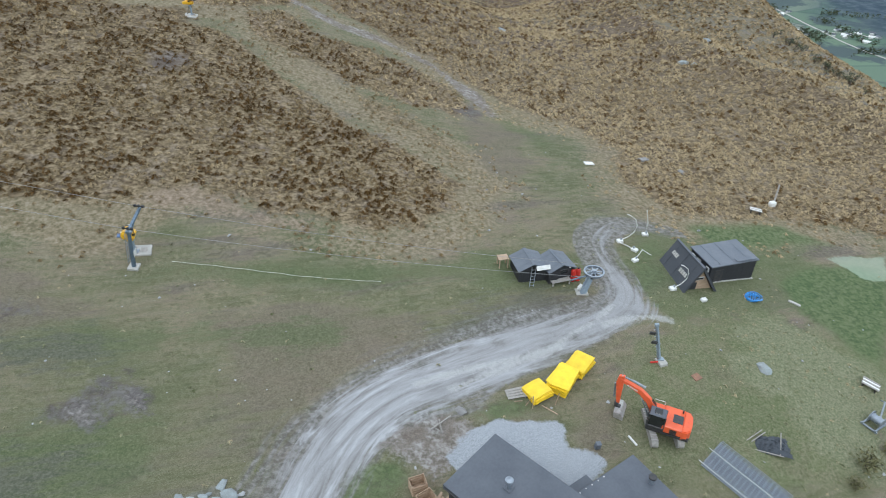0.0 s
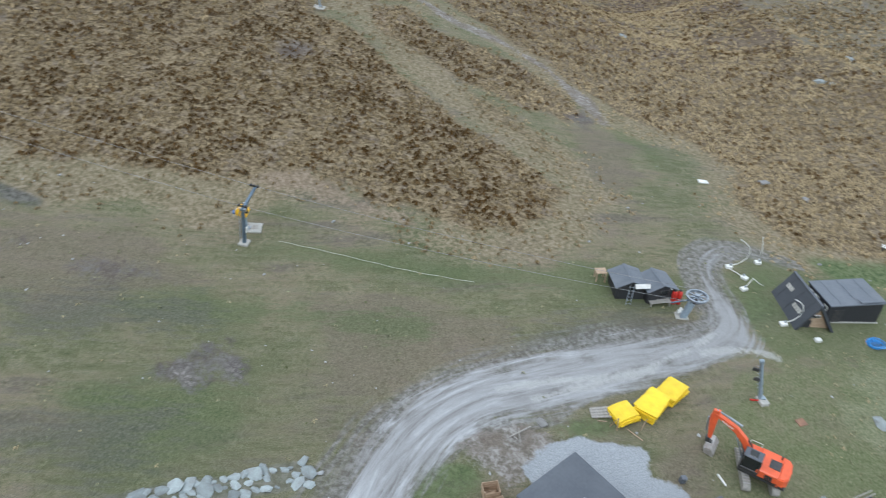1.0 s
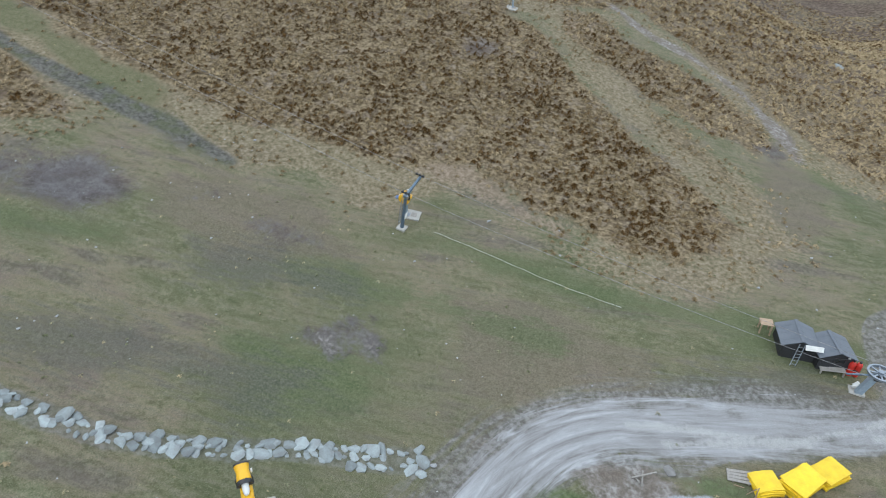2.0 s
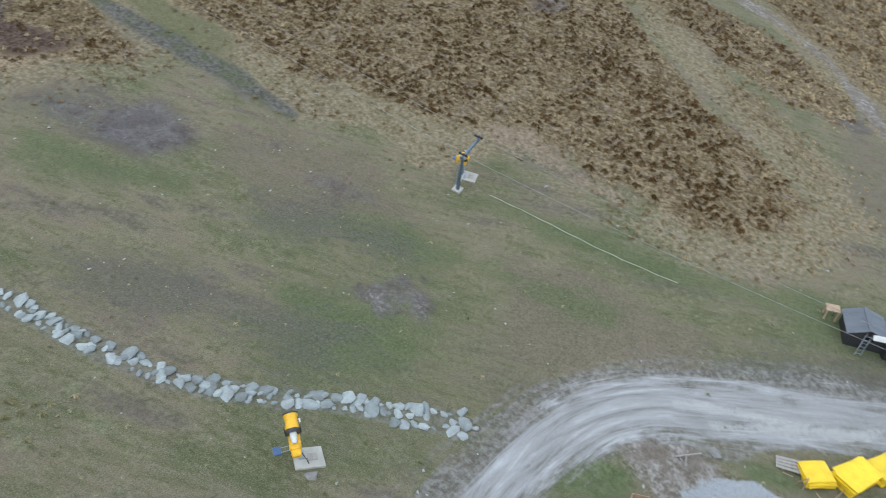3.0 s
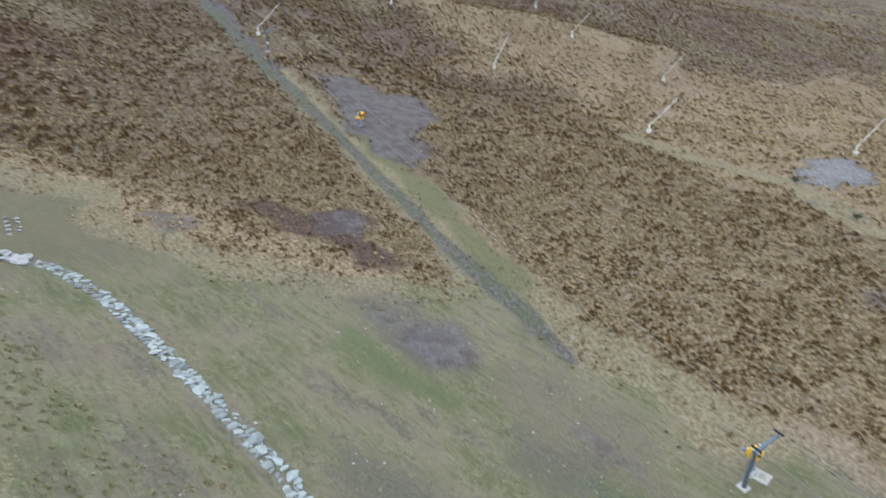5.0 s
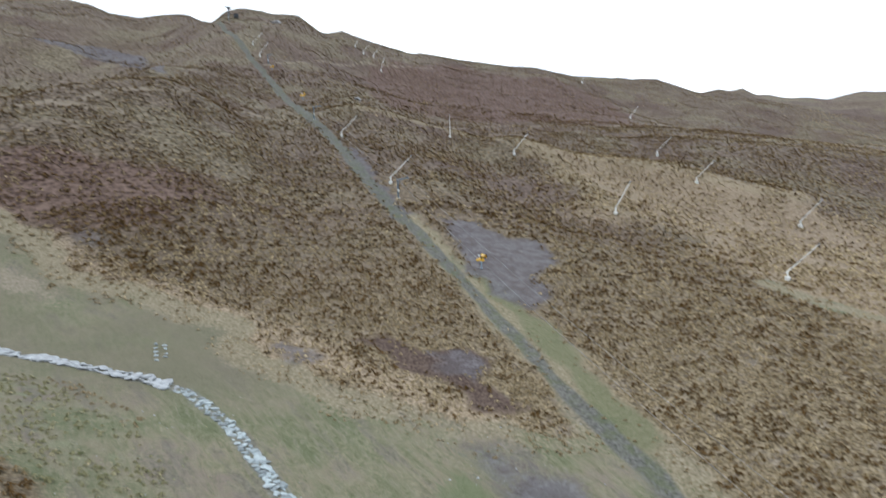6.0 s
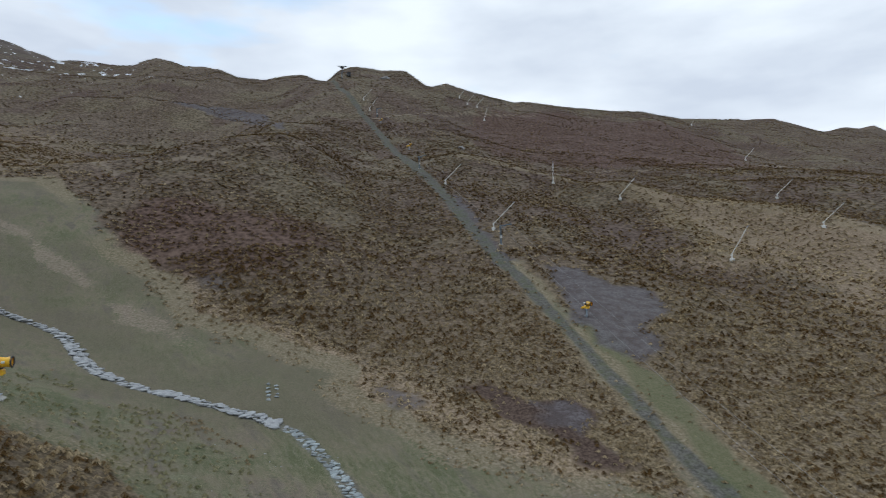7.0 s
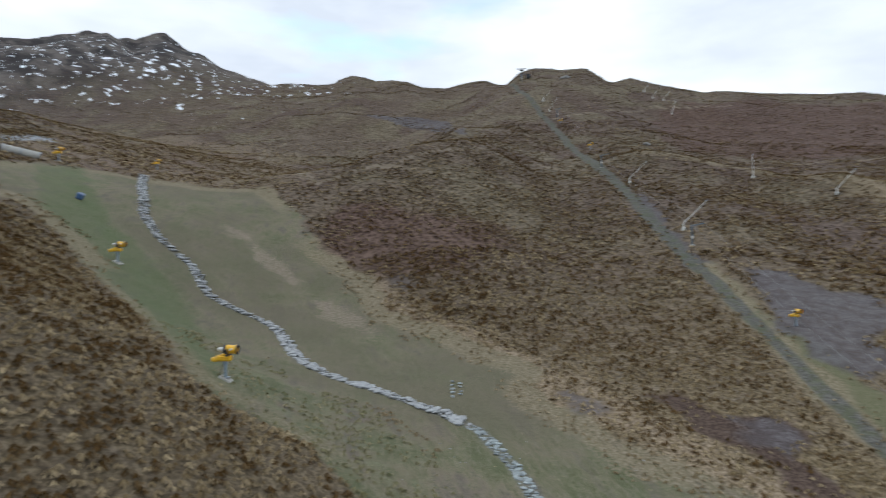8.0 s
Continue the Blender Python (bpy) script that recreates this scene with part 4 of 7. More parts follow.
def thing(name, x, y, turn=0.0, label="", category="", group="", sink=0.0, kind="", lean=(0, 0)):
    ob = new(name)
    ob.empty_display_size = 0.3
    ob.matrix_basis = pose(x, y, ground_at(x, y) - sink, lean[0], lean[1], turn)
    return tagged(ob, label, category, group, kind)


def box(bm, size, at, turn=(0, 0, 0), bevel=0.0):
    made = bmesh.ops.create_cube(bm, size=1.0, matrix=pose(*at, *turn) @ Matrix.Diagonal((*size, 1)))
    if bevel:
        edges = {e for v in made["verts"] for e in v.link_edges}
        bmesh.ops.bevel(bm, geom=list(edges), offset=bevel, segments=1, affect="EDGES", profile=0.5)
    return bm


def rod(bm, a, b, r, r2=None, n=8):
    a, b = Vector(a), Vector(b)
    d = b - a
    m = Matrix.Translation((a + b) / 2) @ d.to_track_quat("Z", "Y").to_matrix().to_4x4()
    bmesh.ops.create_cone(bm, cap_ends=True, segments=n, radius1=r, radius2=r if r2 is None else r2, depth=d.length, matrix=m)
    return bm


def pipe(bm, points, r, n=6):
    """A bent tube through points."""
    pts = [Vector(p) for p in points]
    loops = []
    for k, p in enumerate(pts):
        d = (pts[min(k + 1, len(pts) - 1)] - pts[max(k - 1, 0)]).normalized()
        q = d.to_track_quat("Z", "Y")
        loops.append([bm.verts.new(p + q @ Vector((r * math.cos(2 * math.pi * i / n), r * math.sin(2 * math.pi * i / n), 0))) for i in range(n)])
    for a, b in zip(loops, loops[1:]):
        for i in range(n):
            bm.faces.new((a[i], a[(i + 1) % n], b[(i + 1) % n], b[i]))
    bm.faces.new(loops[0][::-1])
    bm.faces.new(loops[-1])
    return bm


def prism(bm, outline, y0, y1):
    """A plate: an outline in x and z, from y0 to y1."""
    a = [bm.verts.new((x, y0, z)) for x, z in outline]
    b = [bm.verts.new((x, y1, z)) for x, z in outline]
    bm.faces.new(a)
    bm.faces.new(b[::-1])
    for i in range(len(a)):
        j = (i + 1) % len(a)
        bm.faces.new((a[j], a[i], b[i], b[j]))
    return bm


def lathe(bm, profile, m=None, n=20):
    """A turned shape round local z: profile of (radius, z)."""
    m = m or Matrix()
    rings = [[bm.verts.new(m @ Vector((r * math.cos(2 * math.pi * i / n), r * math.sin(2 * math.pi * i / n), z))) for i in range(n)] for r, z in profile]
    for a, b in zip(rings, rings[1:]):
        for i in range(n):
            bm.faces.new((a[i], a[(i + 1) % n], b[(i + 1) % n], b[i]))
    return bm


def B():
    return bmesh.new()


def boulder(seed, size, flat=0.6, points=15):
    """An angular stone: the hull of scattered points."""
    rng = random.Random(seed)
    bm = bmesh.new()
    for _ in range(points):
        v = Vector((rng.gauss(0, 1), rng.gauss(0, 1), rng.gauss(0, 1))).normalized() * rng.uniform(0.82, 1.0)
        bm.verts.new((v.x * size[0], v.y * size[1], v.z * size[2] * flat))
    hull = bmesh.ops.convex_hull(bm, input=bm.verts)
    bmesh.ops.delete(bm, geom=list({g for g in hull["geom_interior"] + hull["geom_unused"] if isinstance(g, bmesh.types.BMVert)}), context="VERTS")
    return bm


yellow = material("yellow_paint", 0.42, 0, (0.86, 0.50, 0.025), (0.74, 0.41, 0.02), 3, 0.15, 12)
pale_steel = material("pale_blue_steel", 0.5, 0.15, (0.30, 0.37, 0.43), (0.22, 0.27, 0.32), 4, 0.12, 30)
yellow_mat = material("yellow_vinyl", 0.5, 0, (0.86, 0.62, 0.02), (0.72, 0.49, 0.02), 1.6, 0.3, 6, spread=0.08)
orange = material("orange_paint", 0.35, 0, (0.78, 0.125, 0.04), (0.64, 0.10, 0.035), 2.5, 0.08, 14)
dark_steel = material("dark_steel", 0.55, 0.5, (0.045, 0.048, 0.055), (0.09, 0.085, 0.08), 5, 0.2, 30)
grey_steel = material("galvanised_steel", 0.45, 0.75, (0.36, 0.40, 0.45), (0.27, 0.30, 0.34), 4, 0.12, 30)
blue_steel = material("blue_grey_steel", 0.5, 0.4, (0.16, 0.22, 0.29), (0.11, 0.15, 0.20), 4, 0.12, 30)
worn_steel = material("worn_bucket_steel", 0.55, 0.3, (0.44, 0.43, 0.42), (0.30, 0.27, 0.25), 3, 0.3, 16)
rubber = material("track_rubber", 0.9, 0, (0.24, 0.23, 0.215), (0.34, 0.32, 0.29), 5, 0.5, 12)
glass = material("cab_glass", 0.08, 0, (0.015, 0.018, 0.02), (0.02, 0.022, 0.024), 2)
white_paint = material("white_paint", 0.5, 0, (0.78, 0.78, 0.76), (0.60, 0.60, 0.57), 4, 0.1, 20)
black_clad = material("black_cladding", 0.6, 0, (0.022, 0.023, 0.027), (0.035, 0.036, 0.04), 2, 0.25, 10, streak=(1, 1, 5))
roof_iron = material("charcoal_roofing", 0.5, 0.1, (0.078, 0.087, 0.106), (0.105, 0.115, 0.135), 0.7, 0.15, 6)
roof_pale = material("weathered_grey_roofing", 0.48, 0.1, (0.105, 0.120, 0.145), (0.15, 0.165, 0.19), 0.8, 0.12, 8)
roof_dark = material("dark_roofing", 0.55, 0.05, (0.048, 0.054, 0.066), (0.066, 0.072, 0.085), 0.7, 0.2, 6)
timber = material("raw_timber", 0.8, 0, (0.46, 0.34, 0.24), (0.35, 0.25, 0.17), 3, 0.3, 25, streak=(1, 1, 6))
grey_timber = material("weathered_timber", 0.85, 0, (0.36, 0.34, 0.31), (0.26, 0.245, 0.225), 3, 0.3, 25, streak=(6, 1, 1))
concrete = material("pale_concrete", 0.9, 0, (0.46, 0.45, 0.42), (0.36, 0.35, 0.32), 2, 0.25, 20)
stone_mat = material("grey_green_stone", 0.88, 0, (0.30, 0.345, 0.35), (0.215, 0.225, 0.225), 2.2, 0.5, 9, spread=0.34)
far_stone = material("drain_rubble", 0.88, 0, (0.40, 0.41, 0.415), (0.25, 0.255, 0.26), 1.2, 0.4, 9)
rock_mat = material("lichen_rock", 0.9, 0, (0.27, 0.265, 0.26), (0.17, 0.165, 0.16), 2.0, 0.5, 8)
red_paint = material("red_paint", 0.4, 0, (0.60, 0.035, 0.025), (0.48, 0.03, 0.02), 4)
blue_paint = material("bright_blue_plastic", 0.4, 0, (0.05, 0.26, 0.62), (0.04, 0.19, 0.48), 4)
blue_box = material("blue_enamel", 0.4, 0, (0.07, 0.13, 0.27), (0.05, 0.10, 0.22), 4)
cable_mat = material("steel_rope", 0.5, 0.3, (0.36, 0.36, 0.36), (0.13, 0.13, 0.13), 6)
rope_mat = material("white_rope", 0.9, 0, (0.62, 0.62, 0.54), (0.46, 0.47, 0.40), 6)
tarp_mat = material("black_netting", 0.75, 0, (0.03, 0.036, 0.045), (0.06, 0.068, 0.08), 3, 0.6, 9)
brown_slab = material("rusty_plate", 0.8, 0.1, (0.30, 0.16, 0.10), (0.21, 0.12, 0.085), 3, 0.2, 15)


# ---- stone-lined drain down the run ----
def along(line, gap):
    """Points every gap metres along a line, with the way it runs."""
    out, carry = [], 0.0
    for a, b in zip(line, line[1:]):
        a, b = Vector(a), Vector(b)
        length = (b - a).length
        d = (b - a) / max(length, 1e-6)
        s = carry
        while s < length:
            out.append((a + d * s, d))
            s += gap
        carry = s - length
    return out


def smooth_line(line, times=2):
    for _ in range(times):
        out = [line[0]]
        for a, b in zip(line, line[1:]):
            out += [tuple(0.75 * p + 0.25 * q for p, q in zip(a, b)), tuple(0.25 * p + 0.75 * q for p, q in zip(a, b))]
        line = out + [line[-1]]
    return line


DRAIN_LINE = smooth_line(DRAIN)


def drain():
    rng = random.Random(5)
    root = thing("stone_drain", *DRAIN_LINE[0], label="shallow drain lined with pale grey-green quarried stones in grass", category="drain")
    root.matrix_basis = Matrix()
    shapes = []
    for k in range(9):
        bm = boulder(40 + k, (0.5, 0.36 + 0.03 * (k % 3), 0.2), 0.7, 24)
        me = bpy.data.meshes.new("stone")
        bm.to_mesh(me)
        bm.free()
        me.materials.append(stone_mat)
        shapes.append(me)
    near, far_v, far_f = 0, [], []
    spots = along(DRAIN_LINE, 0.56)
    for p, d in spots:
        side = Vector((-d.y, d.x))
        far = math.hypot(*p) > 78
        rows = rng.choice((2, 3)) if not far else rng.choice((2, 2, 3))
        bulge = 1.25 if math.hypot(p.x + 14, p.y - 21.5) < 4 else 1.0
        for k in range(rows):
            o = ((k + 0.5) / rows - 0.5) * (1.5 if not far else 2.1) * bulge + rng.uniform(-0.14, 0.14)
            if rng.random() < 0.06:
                continue
            q = p + side * o + d * rng.uniform(-0.2, 0.2)
            size = rng.choice((0.5, 0.65, 0.8, 0.9, 1.0, 1.1, 1.25, 1.55)) * (1.0 if not far else 1.4)
            m = pose(q.x, q.y, ground_at(q.x, q.y) + rng.uniform(-0.05, 0.05) + (0.12 if far else 0.0), rng.uniform(-9, 9), rng.uniform(-9, 9), rng.uniform(0, 360)) @ Matrix.Diagonal((size, size * rng.uniform(0.7, 1.15), size if far else min(size, 1.0), 1))
            me = rng.choice(shapes)
            if near < 300:
                ob = new("stone", me)
                ob.parent, ob.matrix_basis = root, m
                near += 1
            else:
                base = len(far_v)
                far_v += [m @ v.co for v in me.vertices]
                far_f += [[base + i for i in f.vertices] for f in me.polygons]
    me = bpy.data.meshes.new("rubble")
    me.from_pydata(far_v, [], far_f)
    me.materials.append(far_stone)
    ob = new("rubble", me)
    ob.parent = root
    tagged(ob, "line of pale stones up the run", kind="stuff")


drain()


# ---- tussock grass ----
def tussock_material(name="tussock_grass", tones=None):
    m = bpy.data.materials.new(name)
    m.use_nodes = True
    n, l = m.node_tree.nodes, m.node_tree.links
    b = n["Principled BSDF"]
    b.inputs["Roughness"].default_value = 0.9
    b.inputs["Specular IOR Level"].default_value = 0.0
    a, r = n.new("ShaderNodeAttribute"), n.new("ShaderNodeValToRGB")
    a.attribute_name = "tint"
    e = r.color_ramp.elements
    e[0].position, e[0].color = 0.0, (0.058, 0.035, 0.013, 1)
    e[1].position, e[1].color = 1.0, (0.44, 0.35, 0.21, 1)
    for pos, col in tones or ((0.28, (0.122, 0.072, 0.029, 1)), (0.55, (0.205, 0.155, 0.085, 1)), (0.78, (0.335, 0.260, 0.158, 1))):
        k = e.new(pos)
        k.color = col
    l.new(a.outputs["Fac"], r.inputs["Fac"])
    l.new(r.outputs["Color"], b.inputs["Base Color"])
    return m


def tussocks(name, label, x, y, radius, height, tint, blades, rng, mat, slim=1.0):
    """Many clumps of leaning blades in one mesh; tint sets each clump between dark brown and straw."""
    n = len(x)
    z = ground_height(x, y)
    ang = rng.uniform(0, 2 * np.pi, (n, blades))
    reach = rng.uniform(0.65, 1.1, (n, blades)) * radius[:, None]
    peak = height[:, None] * rng.uniform(0.6, 1.15, (n, blades))
    rim = height[:, None] * rng.uniform(-0.12, 0.35, (n, blades))
    wide = radius[:, None] * rng.uniform(0.15, 0.34, (n, blades)) * slim
    cx, cy, zb = x[:, None], y[:, None], z[:, None]
    ca, sa = np.cos(ang), np.sin(ang)
    flip = rng.uniform(size=(n, blades)) < 0.5
    inner, outer = radius[:, None] * 0.08, reach
    # half the leaves taper outwards, half fan out towards the rim
    d1, d2 = np.where(flip, inner, outer), np.where(flip, outer, inner)
    z1, z2 = np.where(flip, peak, rim), np.where(flip, rim, peak)
    one = np.stack([cx + ca * d2 - sa * wide, cy + sa * d2 + ca * wide, zb + z2], -1)
    two = np.stack([cx + ca * d2 + sa * wide, cy + sa * d2 - ca * wide, zb + z2], -1)
    three = np.stack([cx + ca * d1, cy + sa * d1, zb + z1], -1)
    a, b = two - one, three - one
    down = (a[..., 0] * b[..., 1] - a[..., 1] * b[..., 0] < 0)[..., None]
    v = np.stack([np.where(down, two, one), np.where(down, one, two), three], 2)
    count = n * blades
    me = bpy.data.meshes.new(name)
    me.vertices.add(count * 3)
    me.vertices.foreach_set("co", v.reshape(-1))
    me.loops.add(count * 3)
    me.loops.foreach_set("vertex_index", np.arange(count * 3))
    me.polygons.add(count)
    me.polygons.foreach_set("loop_start", np.arange(count) * 3)
    me.update(calc_edges=True)
    t = np.clip(tint[:, None] + rng.normal(0, 0.08, (n, blades)), 0, 1)
    me.attributes.new("tint", "FLOAT", "POINT").data.foreach_set("value", np.repeat(t.reshape(-1), 3).astype(np.float32))
    me.materials.append(mat)
    # soft mound shading
    out = np.stack([np.cos(ang) * reach / radius[:, None] * 0.8, np.sin(ang) * reach / radius[:, None] * 0.8, np.ones_like(ang)], -1)
    out /= np.linalg.norm(out, axis=-1, keepdims=True)
    me.polygons.foreach_set("use_smooth", np.ones(count, bool))
    me.normals_split_custom_set_from_vertices(np.repeat(out.reshape(-1, 3), 3, axis=0))
    return tagged(new(name, me), label, "tussock grass", kind="stuff")


def spread_points(rng, x0, x1, y0, y1, gap):
    gx, gy = np.meshgrid(np.arange(x0, x1, gap), np.arange(y0, y1, gap))
    x = gx.ravel() + rng.uniform(-0.5, 0.5, gx.size) * gap
    y = gy.ravel() + rng.uniform(-0.5, 0.5, gy.size) * gap
    return x, y


def in_view_sector(x, y):
    """The slopes that face the lift base."""
    a = np.degrees(np.arctan2(-x, y))
    return (a > -44) & (a < 138)


def clump_tone(x, y, rng):
    """Straw share of each clump: dark and straw clumps mixed, paler on the sunny ribs."""
    a, r = np.degrees(np.arctan2(-x, y)), np.hypot(x, y)
    low = step(98 - r, 10)
    knob = step(a - 2 + 30 * fractal(x, y, 20, 3, 66), 6) * step(47 - a, 8) * low
    near_bank = step(a - 92, 8) * step(140 - r, 30)
    cover = zones(x, y)
    gold = np.maximum.reduce([step(2 - a, 8), 0.9 * cover["gold"], 0.7 * step(40 - a, 10) * (1 - low)]) * (1 - knob)
    high = step(r - 170, 90)
    rust = cover["rust"]
    drift = fractal(x, y, 26, 4, 81) * 0.5 + fractal(x, y, 90, 3, 83) * 0.55 * high
    straw = 0.60 + 0.26 * gold + 0.16 * knob * step(r - 80, 18) - 0.12 * high * (1 - gold) + 0.02 * near_bank - 0.16 * rust + drift
    dark = 0.13 + 0.05 * high + 0.15 * gold
    share = 0.35 + 0.18 * knob * step(88 - r, 18) + 0.10 * near_bank - 0.20 * gold + 0.14 * high - 0.5 * fractal(x, y, 9, 3, 87) - (2.6 - 1.6 * gold) * fractal(x, y, 1.9, 2, 89)
    pick = rng.uniform(size=x.size) < share
    return np.where(pick, dark, straw) + rng.normal(0, 0.11, x.size), pick


def grow():
    rng = np.random.default_rng(3)
    mat = tussock_material()
    # near slopes
    x, y = spread_points(rng, -160, 110, -100, 160, 0.64)
    r = np.hypot(x, y)
    keep = in_view_sector(x, y) & (r > 22) & (r < 152) & (rng.uniform(size=x.size) < 1 - 0.65 * np.clip((r - 80) / 72, 0, 1))
    x, y, r = x[keep], y[keep], r[keep]
    c = zones(x, y)
    bare = np.maximum.reduce([c["scree"], c["red"], c["track"], c["road"], c["dirt"], c["verge"] * 0.9, c["lawn"]])
    patch = fractal(x, y, 5, 3, 71)
    chance = c["tussock"] * np.clip(0.97 + 1.5 * patch, 0.3, 1) * (1 - bare)
    rough = (to_area(x, y, ROUGH) + 10 * fractal(x, y, 12, 3, 99) > 0) * 0.5
    chance = np.maximum(chance, rough * np.clip(0.4 + 3.5 * patch, 0, 1) * (1 - c["road"]) * (to_line(x, y, DRAIN_LINE) > 1.6))
    chance = np.maximum(chance, 0.38 * (c["dry"] > 0.25) * (1 - bare) * np.clip(0.5 + 3 * patch, 0, 1))
    chance = np.where((c["tussock"] < 0.5) & (c["tussock"] > 0.02), np.maximum(chance, 0.25 * c["tussock"]), chance)
    chance = np.where((c["tussock"] > 0.5) & (np.degrees(np.arctan2(-x, y)) > 90), np.clip(0.45 + to_area(x, y, BASIN) * -0.09 + 1.6 * patch, 0.2, 1), chance)
    keep = rng.uniform(size=x.size) < chance
    x, y, r = x[keep], y[keep], r[keep]
    tone, dark = clump_tone(x, y, rng)
    radius = np.where(dark, rng.uniform(0.28, 0.48, x.size), rng.uniform(0.22, 0.46, x.size)) * (1 + np.clip((r - 70) / 110, 0, 1))
    radius = radius * np.where(to_area(x, y, ROUGH) > 0, 1.25, 1) * (1 + 0.12 * step(np.degrees(np.arctan2(-x, y)) - 92, 8))
    bank = np.degrees(np.arctan2(-x, y)) > 90
    radius = radius * np.where(c["tussock"][keep] < 0.6, 0.78, 1)
    loose = (c["tussock"][keep] < 0.5) & (to_area(x, y, ROUGH) > 0)
    sparse = c["tussock"][keep] < 0.6
    tone = np.where(sparse, np.maximum(tone, 0.52), tone)
    tone = np.where(loose, 0.66 + rng.normal(0, 0.09, x.size), tone)
    close = (r < 78) & ~bank & ~loose
    far = (r >= 78) & ~bank & ~loose
    bank = bank & ~loose
    straw_mat = tussock_material("rough_grass", ((0.3, (0.09, 0.10, 0.045, 1)), (0.6, (0.185, 0.17, 0.085, 1)), (0.85, (0.29, 0.265, 0.16, 1))))
    tussocks("rough_grass", "olive and straw tufts on the rough strip beside the drain", x[loose], y[loose], radius[loose] * 0.9, radius[loose] * 0.55, np.clip(tone[loose], 0.02, 0.95), 24, rng, straw_mat, 0.35)
    for pick, blades, slim, text in ((bank, 30, 0.32, "dense brown and olive tussock grass on a near bank"), (close, 24, 0.40, "brown and straw tussock grass near the mown run"), (far, 14, 0.5, "brown tussock grass on the lower slopes")):
        tussocks("tussock_grass", text, x[pick], y[pick], radius[pick], radius[pick] * rng.uniform(0.5, 0.85, pick.sum()), np.clip(tone[pick], 0.02, 0.95), blades, rng, mat, slim)
    # slopes farther up: larger, simpler clumps
    x, y = spread_points(rng, -430, 260, -260, 420, 1.02)
    r = np.hypot(x, y)
    keep = in_view_sector(x, y) & (r >= 148) & (r < 360) & (rng.uniform(size=x.size) < np.clip(1.35 - r / 400, 0, 1))
    x, y, r = x[keep], y[keep], r[keep]
    c = zones(x, y)
    chance = c["tussock"] * np.clip(0.75 + 2.2 * fractal(x, y, 9, 3, 73), 0.1, 1) * (1 - np.maximum.reduce([c["scree"], c["red"], c["track"], c["valley"]]))
    keep = rng.uniform(size=x.size) < chance
    x, y, r = x[keep], y[keep], r[keep]
    tone, dark = clump_tone(x, y, rng)
    radius = rng.uniform(0.5, 0.95, x.size)
    tussocks("tussock_grass", "dense brown tussock grass on the upper slopes", x, y, radius, radius * 0.6, np.clip(tone, 0.02, 0.9), 9, rng, mat, 0.75)
    # the high slopes: coarse clumps
    x, y = spread_points(rng, -680, 200, -420, 640, 2.4)
    r = np.hypot(x, y)
    keep = in_view_sector(x, y) & (r >= 345) & (r < 690) & (x < 0)
    x, y = x[keep], y[keep]
    c = zones(x, y)
    keep = rng.uniform(size=x.size) < c["tussock"] * (1 - np.maximum(c["track"], 0.8 * c["rocky"])) * np.clip(0.7 + 2 * fractal(x, y, 14, 3, 75), 0.1, 1)
    x, y = x[keep], y[keep]
    tone, dark = clump_tone(x, y, rng)
    radius = rng.uniform(0.7, 1.3, x.size)
    tussocks("tussock_grass", "dark brown tussock on the high slopes below the skyline", x, y, radius, radius * 0.5, np.clip(tone, 0.02, 0.85), 5, rng, mat)
    # straw tufts in the rough grass beside the run
    x, y = spread_points(rng, -70, 62, -14, 70, 0.62)
    c = zones(x, y)
    wild = np.clip(to_area(x, y, WILD) / 3 + 0.5, 0, 1)
    chance = (0.10 + 0.35 * wild + 0.25 * c["straw"] + 0.10 * c["meadow"]) * (1 - np.maximum.reduce([c["road"], c["pad"], c["dirt"], c["lawn"], c["tussock"], c["track"]])) * np.clip(0.6 + 2.5 * fractal(x, y, 6, 3, 95), 0, 1)
    keep = (rng.uniform(size=x.size) < chance) & (np.hypot(x, y) > 20) & (to_line(x, y, DRAIN_LINE) > 1.2)
    x, y = x[keep], y[keep]
    tone = 0.70 + 0.5 * fractal(x, y, 10, 3, 97) + rng.normal(0, 0.13, x.size)
    radius = rng.uniform(0.10, 0.24, x.size)
    tussocks("rough_grass", "pale straw tufts in the rough grass", x, y, radius, radius * 0.6, np.clip(tone, 0.3, 1), 14, rng, slim=0.42, mat=tussock_material("pale_grass", ((0.3, (0.09, 0.11, 0.05, 1)), (0.6, (0.17, 0.18, 0.095, 1)), (0.85, (0.29, 0.285, 0.185, 1)))))


WILD = [(20, 20), (24, 34), (22, 42), (26, 45), (34, 43), (40, 40), (62, 44), (62, 15)]
grow()


